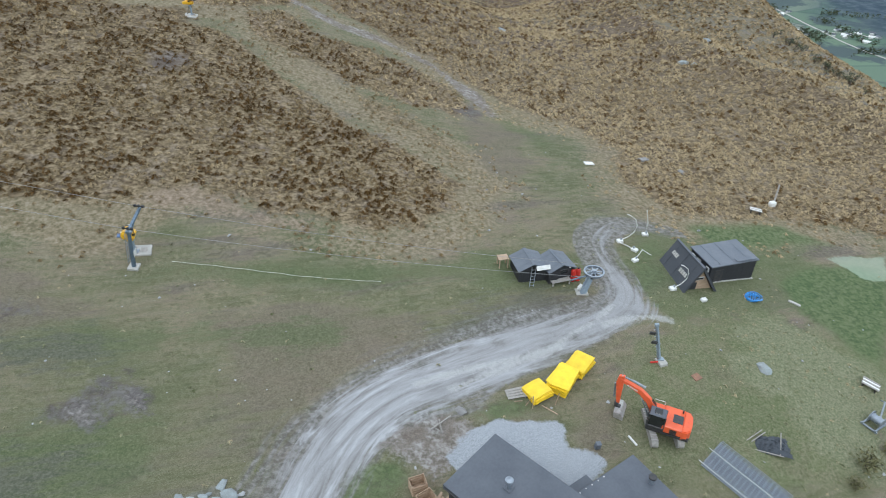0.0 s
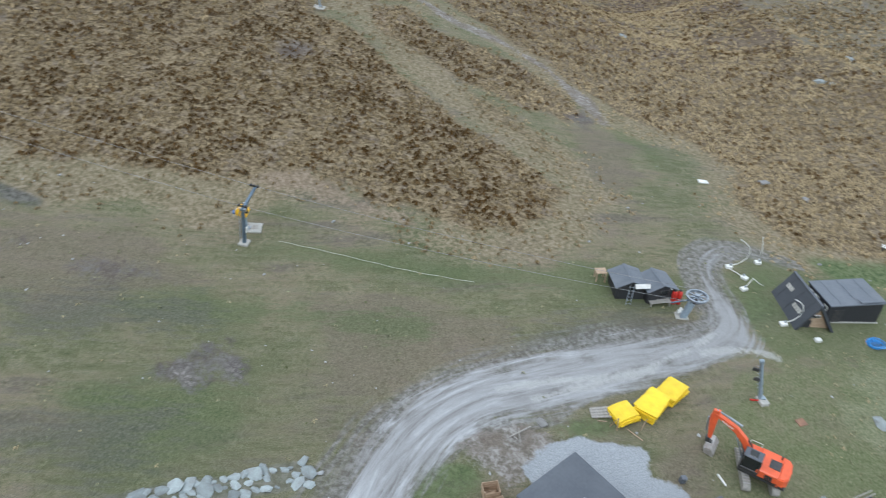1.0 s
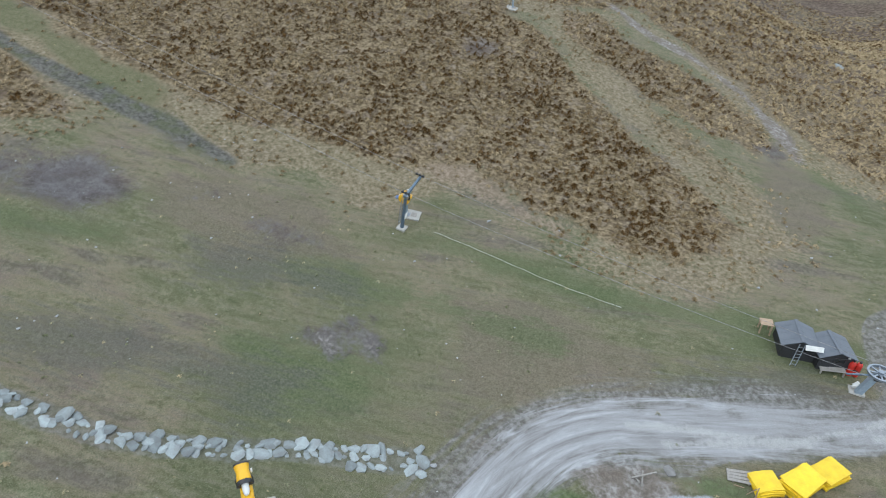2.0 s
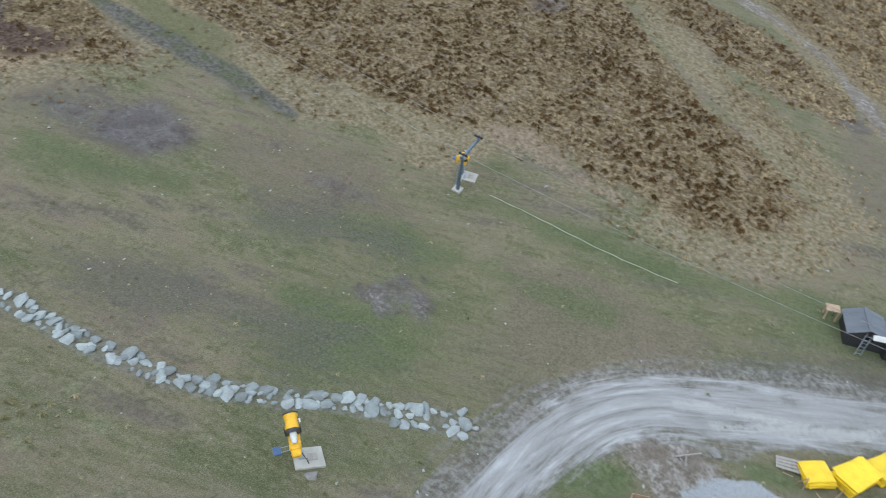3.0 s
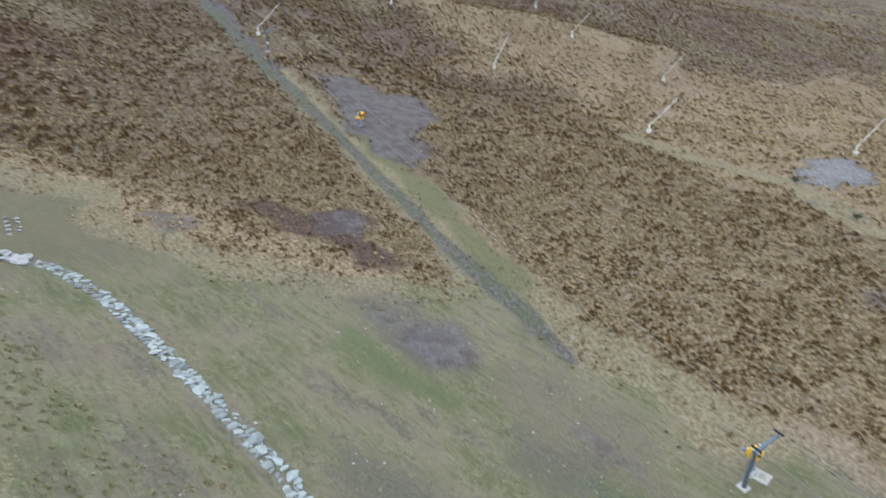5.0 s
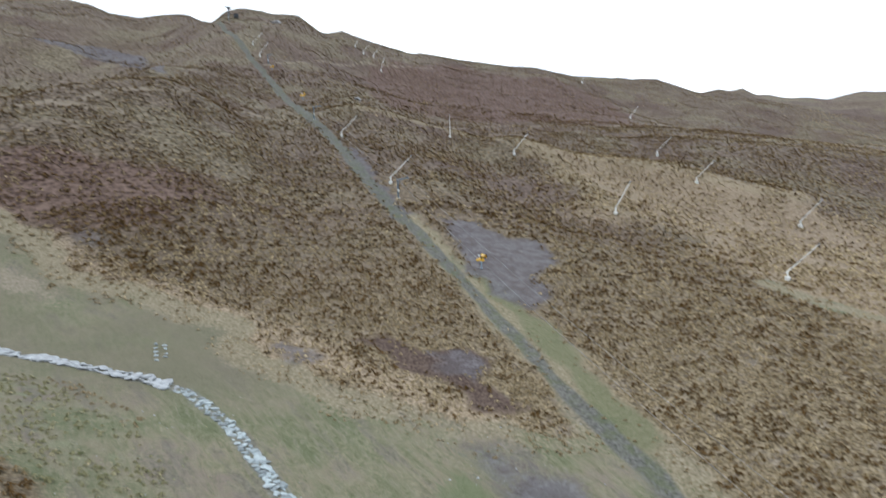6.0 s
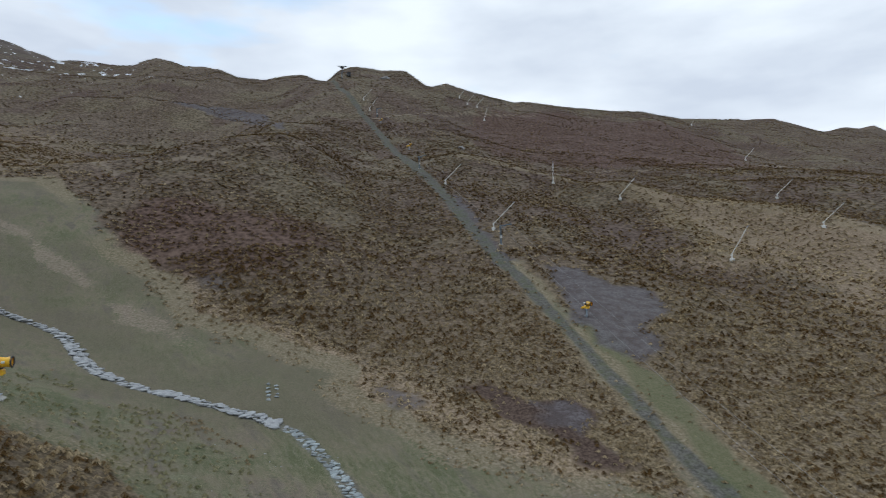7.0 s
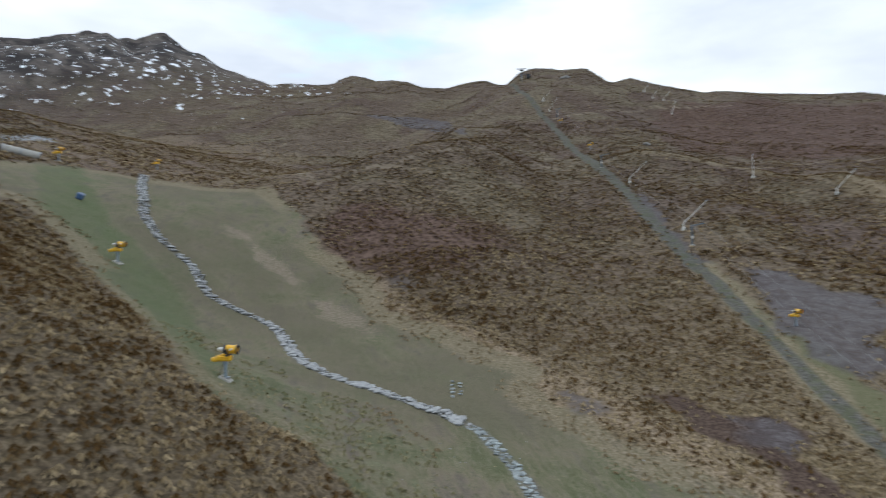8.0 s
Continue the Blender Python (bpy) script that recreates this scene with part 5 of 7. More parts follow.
# ---- snow guns, lances and lift ----
def snow_gun(x, y, turn, scale=1.0, label="", side=1, covered=False, aim=20):
    """A yellow fan gun on a post; local +x is where it blows."""
    g = thing("snow_gun", x, y, turn, label or "yellow fan snow gun on a steel post", "snow gun", "snow guns on the slopes")
    g.scale = (scale,) * 3
    part("post", rod(rod(B(), (0, 0, -0.2), (0, 0, 1.35), 0.13, n=12), (0, 0, 1.2), (0, 0, 1.5), 0.19, n=12), pale_steel, g)
    part("base_plate", box(B(), (0.62, 0.62, 0.07), (0, 0, 0.16), bevel=0.015), grey_steel, g)
    housing = box(box(box(B(), (1.25, 0.62, 0.46), (-0.12, 0, 1.70), bevel=0.10), (0.55, 0.52, 0.34), (-0.82, 0, 1.60), bevel=0.08), (0.55, 0.5, 0.2), (-0.05, 0, 1.96), bevel=0.05)
    body = part("housing", housing, yellow, g)
    part("control_box", box(B(), (0.52, 0.42, 0.12), (-0.45, 0.98 * side, 1.60), (12 * side, 0, 8), bevel=0.03), blue_box, g, "blue control box on two arms")
    arms = B()
    for k in (-0.14, 0.14):
        rod(arms, (-0.45 + k, 0.25 * side, 1.62), (-0.45 + k, 0.95 * side, 1.60), 0.02, n=6)
    part("box_arms", arms, grey_steel, g)
    yoke = B()
    for s in (-1, 1):
        box(yoke, (0.14, 0.05, 0.62), (0.22, 0.42 * s, 2.18), bevel=0.02)
    box(yoke, (0.26, 0.90, 0.1), (0.22, 0, 1.95), bevel=0.02)
    part("yoke", yoke, dark_steel, g)
    m = pose(0.32, 0, 2.40, 0, 90 - aim, 0)
    barrel = part("barrel", lathe(B(), [(0.0, -0.30), (0.30, -0.30), (0.38, -0.22), (0.36, 0.05), (0.33, 0.25), (0.36, 0.45), (0.40, 0.62), (0.34, 0.64), (0.31, 0.3), (0.0, 0.3)], m, 24), yellow, g, smooth=False)
    part("nozzle_ring", lathe(B(), [(0.34, 0.60), (0.41, 0.61), (0.42, 0.70), (0.34, 0.72), (0.32, 0.64), (0.34, 0.60)], m, 24), dark_steel, barrel, "dark nozzle ring")
    part("intake_ring", lathe(B(), [(0.24, -0.40), (0.37, -0.42), (0.40, -0.30), (0.38, -0.20), (0.24, -0.24), (0.24, -0.40)], m, 24), dark_steel, barrel, "dark intake ring")
    part("intake_cone", lathe(B(), [(0.0, -0.98), (0.11, -0.95), (0.17, -0.75), (0.20, -0.30), (0.0, -0.30)], m, 20), white_paint, barrel, "white motor cone in the intake")
    if covered:
        part("front_cover", lathe(B(), [(0.0, 0.76), (0.25, 0.75), (0.40, 0.72), (0.43, 0.66), (0.43, 0.55)], m, 24), yellow, barrel, "yellow cover over the nozzles")
    part("side_lamp", box(B(), (0.22, 0.1, 0.16), (0.55, -0.44, 2.45), bevel=0.03), white_paint, barrel, "small white box on the barrel")
    part("hose", pipe(B(), [(-0.15, -0.1, 1.3), (-0.3, -0.25, 0.6), (-0.4, -0.4, 0.22), (-0.75, -0.5, 0.2)], 0.03), dark_steel, g)
    return g


def pad_slab(x, y, turn, sx, sy, label):
    p = thing("concrete_pad", x, y, turn, label, "concrete pad")
    slope_fit(p)
    part("slab", box(B(), (sx, sy, 0.5), (0, 0, -0.10), bevel=0.03), concrete, p)
    part("pit_cover", box(box(B(), (0.55, 0.5, 0.04), (sx * 0.12, 0, 0.165), bevel=0.01), (0.18, 0.18, 0.05), (-sx * 0.3, sy * 0.25, 0.165), bevel=0.01), grey_timber, p, "weathered pit cover")
    return p


def slope_fit(ob):
    """Tips a thing so that it lies on the slope."""
    x, y, _ = ob.matrix_basis.translation
    e = 0.8
    nrm = Vector((ground_at(x - e, y) - ground_at(x + e, y), ground_at(x, y - e) - ground_at(x, y + e), 2 * e)).normalized()
    turn = Vector((0, 0, 1)).rotation_difference(nrm).to_matrix().to_4x4()
    place = Matrix.Translation(ob.matrix_basis.translation)
    ob.matrix_basis = place @ turn @ place.inverted() @ ob.matrix_basis
    return ob


snow_gun(-18.35, 13.75, 140, 1.0, "yellow fan snow gun with a blue box beside the stone drain")
pad_slab(-17.9, 14.0, 53, 1.7, 1.45, "square pale concrete pad at the foot of a snow gun")
for gx, gy, turn, sc, text in (
    (-60.9, -27.0, 97, 1.22, "yellow fan snow gun on a white pad above the drain"),
    (-97.6, -63.4, 100, 1.25, "yellow snow gun with a blue housing on a green strip"),
    (-147.6, -113.6, 100, 1.3, "yellow snow gun near the crest of the run"),
    (-106.9, 44.8, 30, 1.0, "yellow and blue snow gun on a purple scree patch"),
    (-34.5, 89.3, -20, 1.0, "yellow snow gun on a green bench between brown slopes"),
    (-26.6, 44.6, -78, 1.0, "yellow snow gun standing close to a lift tower"),
    (-292.3, 33.9, 90, 1.15, "distant yellow snow gun beside the lift track"),
    (-358.9, 25.1, 90, 1.0, "distant yellow snow gun near the top of the track"),
    (-185.1, -110.0, 100, 1.2, "distant yellow snow gun beyond the top of the drain"),
):
    by_tower = turn == -78
    snow_gun(gx, gy, turn, sc, text, side=-1 if by_tower else 1, covered=by_tower, aim=0)
for px_, py_, text in ((-60.9, -27.0, "white concrete pad under a snow gun"), (-97.6, -63.4, "pale concrete pad on the green strip"), (-34.5, 89.0, "pale concrete pad on the green bench"), (-26.2, 44.9, "pale concrete pad behind a lift tower"), (-147.6, -113.6, "pale pad at the crest of the run")):
    pad_slab(px_, py_, 15, 1.6, 1.3, text)


def lance(x, y, turn, tilt, length=8.2, label=""):
    g = thing("snow_lance", x, y, turn, label or "white snow lance leaning over a small white base", "snow lance", "snow lances on the hill")
    part("base_box", box(B(), (0.9, 0.8, 0.9), (0, 0, 0.3), bevel=0.05), white_paint, g)
    part("post", rod(B(), (0, 0, 0.5), (0, 0, 1.9), 0.14, n=10), white_paint, g)
    s, c = math.sin(radians(tilt)), math.cos(radians(tilt))
    a = Vector((0, 0, 1.75))
    d = Vector((s, 0, c))
    part("lance_tube", rod(B(), a - d * 0.5, a + d * length * 0.78, 0.095, 0.07, n=8), white_paint, g)
    part("nozzle_head", rod(B(), a + d * length * 0.78, a + d * (length * 0.78 + 0.5), 0.11, 0.09, n=8), grey_steel, g)
    part("hose", pipe(B(), [(0.2, -0.3, 0.6), (0.5, -0.5, 0.2), (1.1, -0.6, 0.05)], 0.05), dark_steel, g)
    return g


for lx, ly, turn, tilt, length in (
    (-161.9, 41.7, 80, 44, 9.5), (-215.8, 38.1, 82, 44, 9.2), (-199.4, 94.6, 76, 40, 9.0), (-135.5, 92.3, 70, 28, 9.0),
    (-163.3, 140.4, 72, 45, 9.4), (-229.8, 81.9, 170, 8, 8.3), (-352.7, 249.0, 72, 40, 9.5), (-95.0, 104.0, 60, 45, 9.4),
    (-130.0, 146.2, 62, 42, 9.2), (-202.5, 155.5, 70, 44, 9.0), (-404.1, 17.2, 85, 44, 9.4), (-386.7, 20.2, 85, 36, 9.8),
    (-406.0, 96.5, 80, 16, 9.4), (-452.0, 88.6, 80, 40, 9.0), (-434.0, 90.8, 80, 40, 9.0), (-431.0, 97.1, 80, 44, 9.0), (-495.7, 299.0, 75, 36, 9.5), (-70.6, 136.6, 62, 40, 9.2),
):
    lance(lx, ly, turn, tilt, length)


def bent_lance(x, y, turn, points, label):
    """A short white lance with a bent pole on a block, unused at the lift base."""
    g = thing("bent_snow_lance", x, y, turn, label, "snow lance", "spare lances by the loop road")
    part("block", box(B(), (0.62, 0.5, 0.28), (0, 0, 0.12), bevel=0.04), white_paint, g)
    part("valve", rod(B(), (0.12, 0, 0.2), (0.12, 0, 0.48), 0.08, n=8), grey_steel, g)
    part("bent_pole", pipe(B(), points, 0.04), white_paint, g)
    return g


ARC = [(0.1, 0, 0.25), (0.9, 0, 0.55), (1.45, 0, 1.1), (1.6, 0, 1.8), (1.35, 0, 2.5), (0.8, 0, 3.0), (0.3, 0, 3.3)]
bent_lance(18.2, 53.7, 10, ARC, "white curved snow lance on a block beside the gravel loop")
bent_lance(21.6, 46.5, 15, [tuple(0.85 * v for v in p) for p in ARC], "white curved snow lance standing by the hut roof")
bent_lance(21.3, 55.4, 0, [(0, 0, 0.2), (0.05, 0, 1.6), (-0.3, 0.05, 3.1)], "white upright lance with bundled hose at its foot")
bent_lance(19.0, 50.5, 30, [(0, 0, 0.2), (0.5, 0.1, 0.55), (1.0, 0.2, 0.9), (1.7, 0.0, 0.3), (2.1, -0.1, 0.05)], "white lance lying folded on the grass")
bent_lance(19.4, 52.3, 140, [(0, 0, 0.1), (0.8, 0.0, 0.25), (1.6, 0.1, 0.35)], "white pole lying in the grass by the loop")


def lift_tower(x, y, high, label, arm=2.6, ladder=False):
    """A single-post lift tower: post, an arm out to one side, a sheave train at each end."""
    g = thing("lift_tower", x, y, 3, label, "lift tower", "towers of the drag lift", lean=(6, 11))
    part("post", rod(B(), (0, 0, -0.3), (0, 0, high), 0.19, 0.14, n=14), blue_steel, g)
    part("foot", box(B(), (0.85, 0.85, 0.3), (0, 0, 0.05), bevel=0.04), concrete, g, "pale concrete foot")
    part("cross_arm", box(B(), (0.22, arm + 0.5, 0.22), (0, arm / 2, high + 0.25), (5, 0, 0), bevel=0.03), blue_steel, g)
    part("arm_brace", rod(B(), (0, 0, high - 0.7), (0, arm * 0.6, high + 0.22), 0.05, n=6), blue_steel, g)
    part("head_plate", box(B(), (0.5, 0.36, 0.3), (0, 0, high + 0.02), bevel=0.04), grey_steel, g)
    for y_, z_ in ((-0.1, high + 0.42), (arm, high + 0.66)):
        tray = part("sheave_train", box(B(), (0.9, 0.08, 0.12), (0, y_, z_), bevel=0.02), dark_steel, g)
        for k in (-0.3, 0, 0.3):
            part("sheave", rod(B(), (k, y_ - 0.07, z_ + 0.04), (k, y_ + 0.07, z_ + 0.04), 0.12, n=12), dark_steel, tray)
    if ladder:
        lad = B()
        for s in (-0.18, 0.18):
            rod(lad, (-0.34, s, 0.5), (-0.28, s, high - 0.2), 0.025, n=5)
        for k in range(int(high / 0.35)):
            rod(lad, (-0.33, -0.18, 0.7 + 0.33 * k), (-0.33, 0.18, 0.7 + 0.33 * k), 0.018, n=5)
        part("ladder", lad, grey_steel, g)
        part("number_board", box(B(), (0.04, 0.5, 0.6), (0.26, 0, high * 0.45), bevel=0.01), white_paint, g, "white number board")
    return g


TOWERS = [(-26.1, 42.8, 3.9), (-149.9, 40.6, 4.4), (-246.2, 33.0, 4.6), (-371.1, 24.0, 4.8), (-470.0, 4.0, 5.0)]
for k, (tx, ty, high) in enumerate(TOWERS):
    lift_tower(tx, ty, high, ("blue-grey steel lift tower on a concrete foot in grass", "dark lift tower with a white board beside the track", "dark lift tower far up the track")[min(k, 2)], ladder=True)


def haul_rope(side):
    """One strand of the haul rope from the drive wheel over all towers."""
    pts = [Vector((12.7, 44.9 + side * 0.95, ground_at(12.9, 44.9) + 2.5))]
    for tx, ty, high in TOWERS:
        pts.append(Vector((tx + 0.2 * high, ty - 0.1 * high + 1.25 + side * 1.35, ground_at(tx, ty) + 0.98 * high + 0.62 + 0.25 * side)))
    line = []
    for a, b in zip(pts, pts[1:]):
        span = (b - a).length
        for k in range(10):
            t = k / 10
            p = a.lerp(b, t)
            p.z -= 4 * t * (1 - t) * span * 0.012
            line.append(p)
    line.append(pts[-1])
    rope = new("haul_rope")
    tagged(rope, "thin steel haul rope strung over the lift towers", "rope", "two strands of haul rope")
    part("strand", pipe(B(), line, 0.018, 5), cable_mat, rope)
    return rope


haul_rope(1)
haul_rope(-1)


def drive_wheel(x, y):
    g = thing("drive_wheel", x, y, 5, "grey spoked lift bullwheel on a leaning steel frame", "bullwheel")
    top = Vector((0.4, 0.1, 2.45))
    foot = part("frame_leg", box(B(), (0.5, 0.42, 2.5), (0.0, 0.2, 1.15), (-6, 18, 0), bevel=0.03), pale_steel, g)
    part("foot_plate", box(B(), (1.1, 0.9, 0.25), (-0.4, 0.3, 0.05), bevel=0.03), concrete, g)
    part("brace", rod(B(), (-1.5, 0.4, 1.4), top - Vector((0, 0, 0.2)), 0.08, n=8), blue_steel, g)
    part("gearbox", box(B(), (0.6, 0.6, 0.5), top - Vector((0, 0, 0.4)), bevel=0.06), dark_steel, g)
    wheel = part("rim", lathe(B(), [(0.74, -0.1), (0.88, -0.1), (0.92, 0.1), (0.78, 0.12), (0.74, -0.1)], Matrix.Translation(top), 32), grey_steel, g)
    part("hub", rod(B(), top - Vector((0, 0, 0.14)), top + Vector((0, 0, 0.2)), 0.2, n=16), grey_steel, wheel)
    for k in range(8):
        a = k * math.pi / 4
        d = Vector((math.cos(a), math.sin(a), 0))
        spoke = B()
        box(spoke, (0.6, 0.12, 0.07), top + d * 0.46, (0, 0, math.degrees(a)), bevel=0.01)
        part("spoke", spoke, grey_steel, wheel)
    part("motor", rod(rod(B(), (-0.6, 0.5, 0.35), (-0.3, 0.7, 0.55), 0.2, n=12), (-0.75, 0.4, 0.3), (-0.6, 0.5, 0.35), 0.12, n=10), white_paint, g, "white motor housing")
    return g


drive_wheel(13.05, 44.7)


def lift_hut(x, y, turn, label, light=False):
    """A small black operator's hut, gable to the front."""
    g = thing("lift_hut", x, y, turn, label, "hut", "two black lift huts")
    w, d, h, top = 2.6, 2.4, 1.3, 1.85
    part("wall", prism(B(), [(-w / 2, -0.4), (w / 2, -0.4), (w / 2, h), (0, top - 0.08), (-w / 2, h)], -d / 2, d / 2), black_clad, g)
    for s in (-1, 1):
        slope = math.degrees(math.atan2(top - h, w / 2))
        plate = B()
        box(plate, (math.hypot(w / 2 + 0.16, top - h) + 0.08, d + 0.36, 0.07), (s * (w / 4 + 0.05), 0, (top + h) / 2 + 0.03), (0, s * slope, 0), bevel=0.012)
        roof = part("roof", plate, roof_pale, g, "weathered grey roofing")
        for k in range(3):
            part("roof_rib", box(B(), (1.35, 0.03, 0.012), (s * (w / 4 + 0.05), -d / 2 + 0.4 + k * 0.8, (top + h) / 2 + 0.072), (0, s * slope, 0)), roof_pale, roof)
    part("ridge_cap", box(B(), (0.3, d + 0.4, 0.06), (0, 0, top + 0.07), bevel=0.02), roof_pale, g)
    frame = part("window", box(B(), (0.8, 0.06, 0.5), (0.2, -d / 2 - 0.02, 1.05), bevel=0.02), dark_steel, g)
    part("pane", box(B(), (0.68, 0.03, 0.38), (0.2, -d / 2 - 0.05, 1.05)), glass, frame)
    part("door", box(B(), (0.7, 0.05, 1.4), (-0.75, -d / 2 - 0.02, 0.7), bevel=0.01), black_clad, g)
    part("eave_light", box(B(), (0.18, 0.12, 0.1), (0.75, -d / 2 - 0.08, 1.45), bevel=0.02), white_paint, g)
    if light:
        part("sign_panel", box(B(), (1.3, 0.08, 0.42), (0.75, -d / 2 - 0.6, 1.75), (-35, 0, 0), bevel=0.02), white_paint, g, "white panel on a bracket")
        lad = B()
        for s in (-0.2, 0.2):
            rod(lad, (-0.4 + s, -d / 2 - 0.9, 0), (0.0 + s, -d / 2 - 0.2, 1.7), 0.03, n=5)
        for k in range(6):
            t = (k + 0.5) / 6.5
            rod(lad, (-0.6 + 0.4 * t, -d / 2 - 0.9 + 0.7 * t, 1.7 * t), (-0.2 + 0.4 * t, -d / 2 - 0.9 + 0.7 * t, 1.7 * t), 0.02, n=5)
        part("ladder", lad, grey_steel, g)
    return g


lift_hut(7.9, 47.1, 14, "black lift hut with a grey gable roof and ladder", True)
lift_hut(10.5, 47.3, 20, "black lift hut with a grey gable roof beside the drive wheel")


def deck(x, y, turn, sx, sy, high, boards, label, mat):
    g = thing("timber_platform", x, y, turn, label, "platform")
    for k in range(boards):
        part("board", box(B(), (sx, sy / boards - 0.02, 0.05), (0, (k + 0.5) * sy / boards - sy / 2, high), bevel=0.008), mat, g)
    for a in (-1, 1):
        for b in (-1, 1):
            part("leg", box(B(), (0.1, 0.1, high + 0.5), (a * (sx / 2 - 0.1), b * (sy / 2 - 0.1), high / 2 - 0.27)), mat, g)
    return g


deck(10.75, 46.05, 18, 1.9, 0.95, 0.42, 6, "low grey timber platform in front of the lift huts", grey_timber)
deck(5.6, 47.9, 12, 1.0, 0.9, 1.0, 5, "small raised pallet of pale boards beside a hut", timber)


def fuel_can(x, y, turn):
    g = thing("red_fuel_tank", x, y, turn, "upright red fuel cylinder beside the drive wheel", "fuel tank", "red tanks at the lift drive")
    part("tank", lathe(B(), [(0.0, 0.0), (0.2, 0.0), (0.23, 0.06), (0.23, 1.15), (0.16, 1.3), (0.07, 1.36), (0.0, 1.36)], Matrix(), 16), red_paint, g)
    part("valve_guard", rod(B(), (0, 0, 1.34), (0, 0, 1.5), 0.09, n=10), dark_steel, g)
    part("strap", rod(B(), (0, 0, 0.6), (0, 0, 0.68), 0.24, n=16), dark_steel, g)


for k in range(2):
    fuel_can(12.05 + 0.46 * k, 46.5 + 0.12 * k, 0)


def steel_mast(x, y):
    """A leaning tow mast with a side ladder and control arms."""
    g = thing("tow_mast", x, y, 0, "blue-grey leaning steel tow mast on a concrete foot", "mast")
    top = Vector((-0.95, 0.1, 3.9))
    part("post", box(rod(B(), (0, 0, -0.2), top, 0.17, 0.13, n=4), (0.5, 0.3, 0.1), (0, 0, 0.3)), pale_steel, g)
    rail = B()
    off = Vector((-0.42, -0.1, 0.0))
    rod(rail, off * 0.7 + Vector((0, 0, 1.2)) * 1.0 + top * 0.12, top * 0.98 + off * 0.3, 0.04, n=5)
    for k in range(7):
        t = 0.34 + 0.09 * k
        rod(rail, top * t, top * t + off * 0.75, 0.03, n=5)
    part("side_rail", rail, grey_steel, g)
    for t, s in ((0.55, 0.5), (0.8, 0.62)):
        part("control_arm", box(B(), (0.5, 0.12, 0.3), top * t + Vector((-0.42, -0.1, 0)) * s * 1.6, (0, 15, 0), bevel=0.03), dark_steel, g)
    part("head", box(B(), (0.34, 0.26, 0.3), top, (0, -10, 0), bevel=0.05), pale_steel, g)
    part("foot", box(B(), (0.7, 0.9, 0.35), (0.08, -0.1, 0.05), (0, 0, 20), bevel=0.05), concrete, g)
    part("barrier_board", box(B(), (0.75, 0.06, 0.16), (-0.55, -0.25, 0.2), (0, 8, 12), bevel=0.01), red_paint, g, "red and white barrier board")


steel_mast(17.8, 37.2)


# ---- A-frame hut and long shed ----
def a_frame():
    g = thing("a_frame_hut", 23.6, 48.95, 11.5, "charcoal A-frame hut with a timber front, roof to the ground", "hut")
    g.scale = (1.08,) * 3
    half, top, d = 1.8, 2.35, 4.6
    for s in (-1, 1):
        slope = math.degrees(math.atan2(top + 0.5, half))
        ln = math.hypot(half, top + 0.5)
        roof = part("roof", box(B(), (ln, d, 0.12), (s * half / 2, 0, (top - 0.5) / 2), (0, s * slope, 0), bevel=0.02), roof_dark, g)
        for k in range(3):
            part("roof_seam", box(B(), (ln - 0.05, 0.03, 0.015), (s * (half / 2 + 0.07), 0 - d / 2 + 0.8 + k * 1.5, (top - 0.5) / 2 + 0.045), (0, s * slope, 0)), roof_dark, roof)
        if s < 0:
            for yy, zz, wd, txt in ((1.25, 1.5, 0.9, "pale faded lettering panel"), (-0.85, 1.0, 1.2, "pale faded lettering panel")):
                xx = -(half) * (1 - (zz + 0.5) / (top + 0.5))
                panel = B()
                for k in range(4):
                    box(panel, (0.36, wd / 5.2, 0.02), (xx - 0.085, yy - wd / 2 + (k + 0.5) * wd / 4, zz + 0.05), (0, -slope, 0))
                part("lettering_bar", panel, concrete, roof, txt)
    part("ridge_cap", box(B(), (0.24, d + 0.06, 0.12), (0, 0, top + 0.04), bevel=0.02), roof_iron, g)
    for e, mat in ((-1, timber), (1, black_clad)):
        part("gable_wall", prism(B(), [(-half + 0.2, -0.45), (half - 0.2, -0.45), (0, top - 0.15)], e * (d / 2 - 0.5), e * (d / 2 - 0.42)), mat, g, "raw timber gable" if e < 0 else "")
    win = part("window_frame", box(B(), (0.85, 0.08, 0.3), (0.05, -d / 2 + 0.36, 1.05), bevel=0.02), white_paint, g, "white framed window")
    part("pane", box(B(), (0.7, 0.04, 0.17), (0.05, -d / 2 + 0.315, 1.05)), glass, win)
    part("door", box(B(), (0.7, 0.07, 1.1), (-0.45, -d / 2 + 0.37, 0.1), bevel=0.02), black_clad, g)
    for s in (-1, 1):
        ln = math.hypot(half, top + 0.5)
        part("barge_board", box(B(), (ln, 0.06, 0.2), (s * half / 2, -d / 2 - 0.02, (top - 0.5) / 2 - 0.05), (0, s * math.degrees(math.atan2(top + 0.5, half)), 0)), roof_dark, g)
    return g


a_frame()


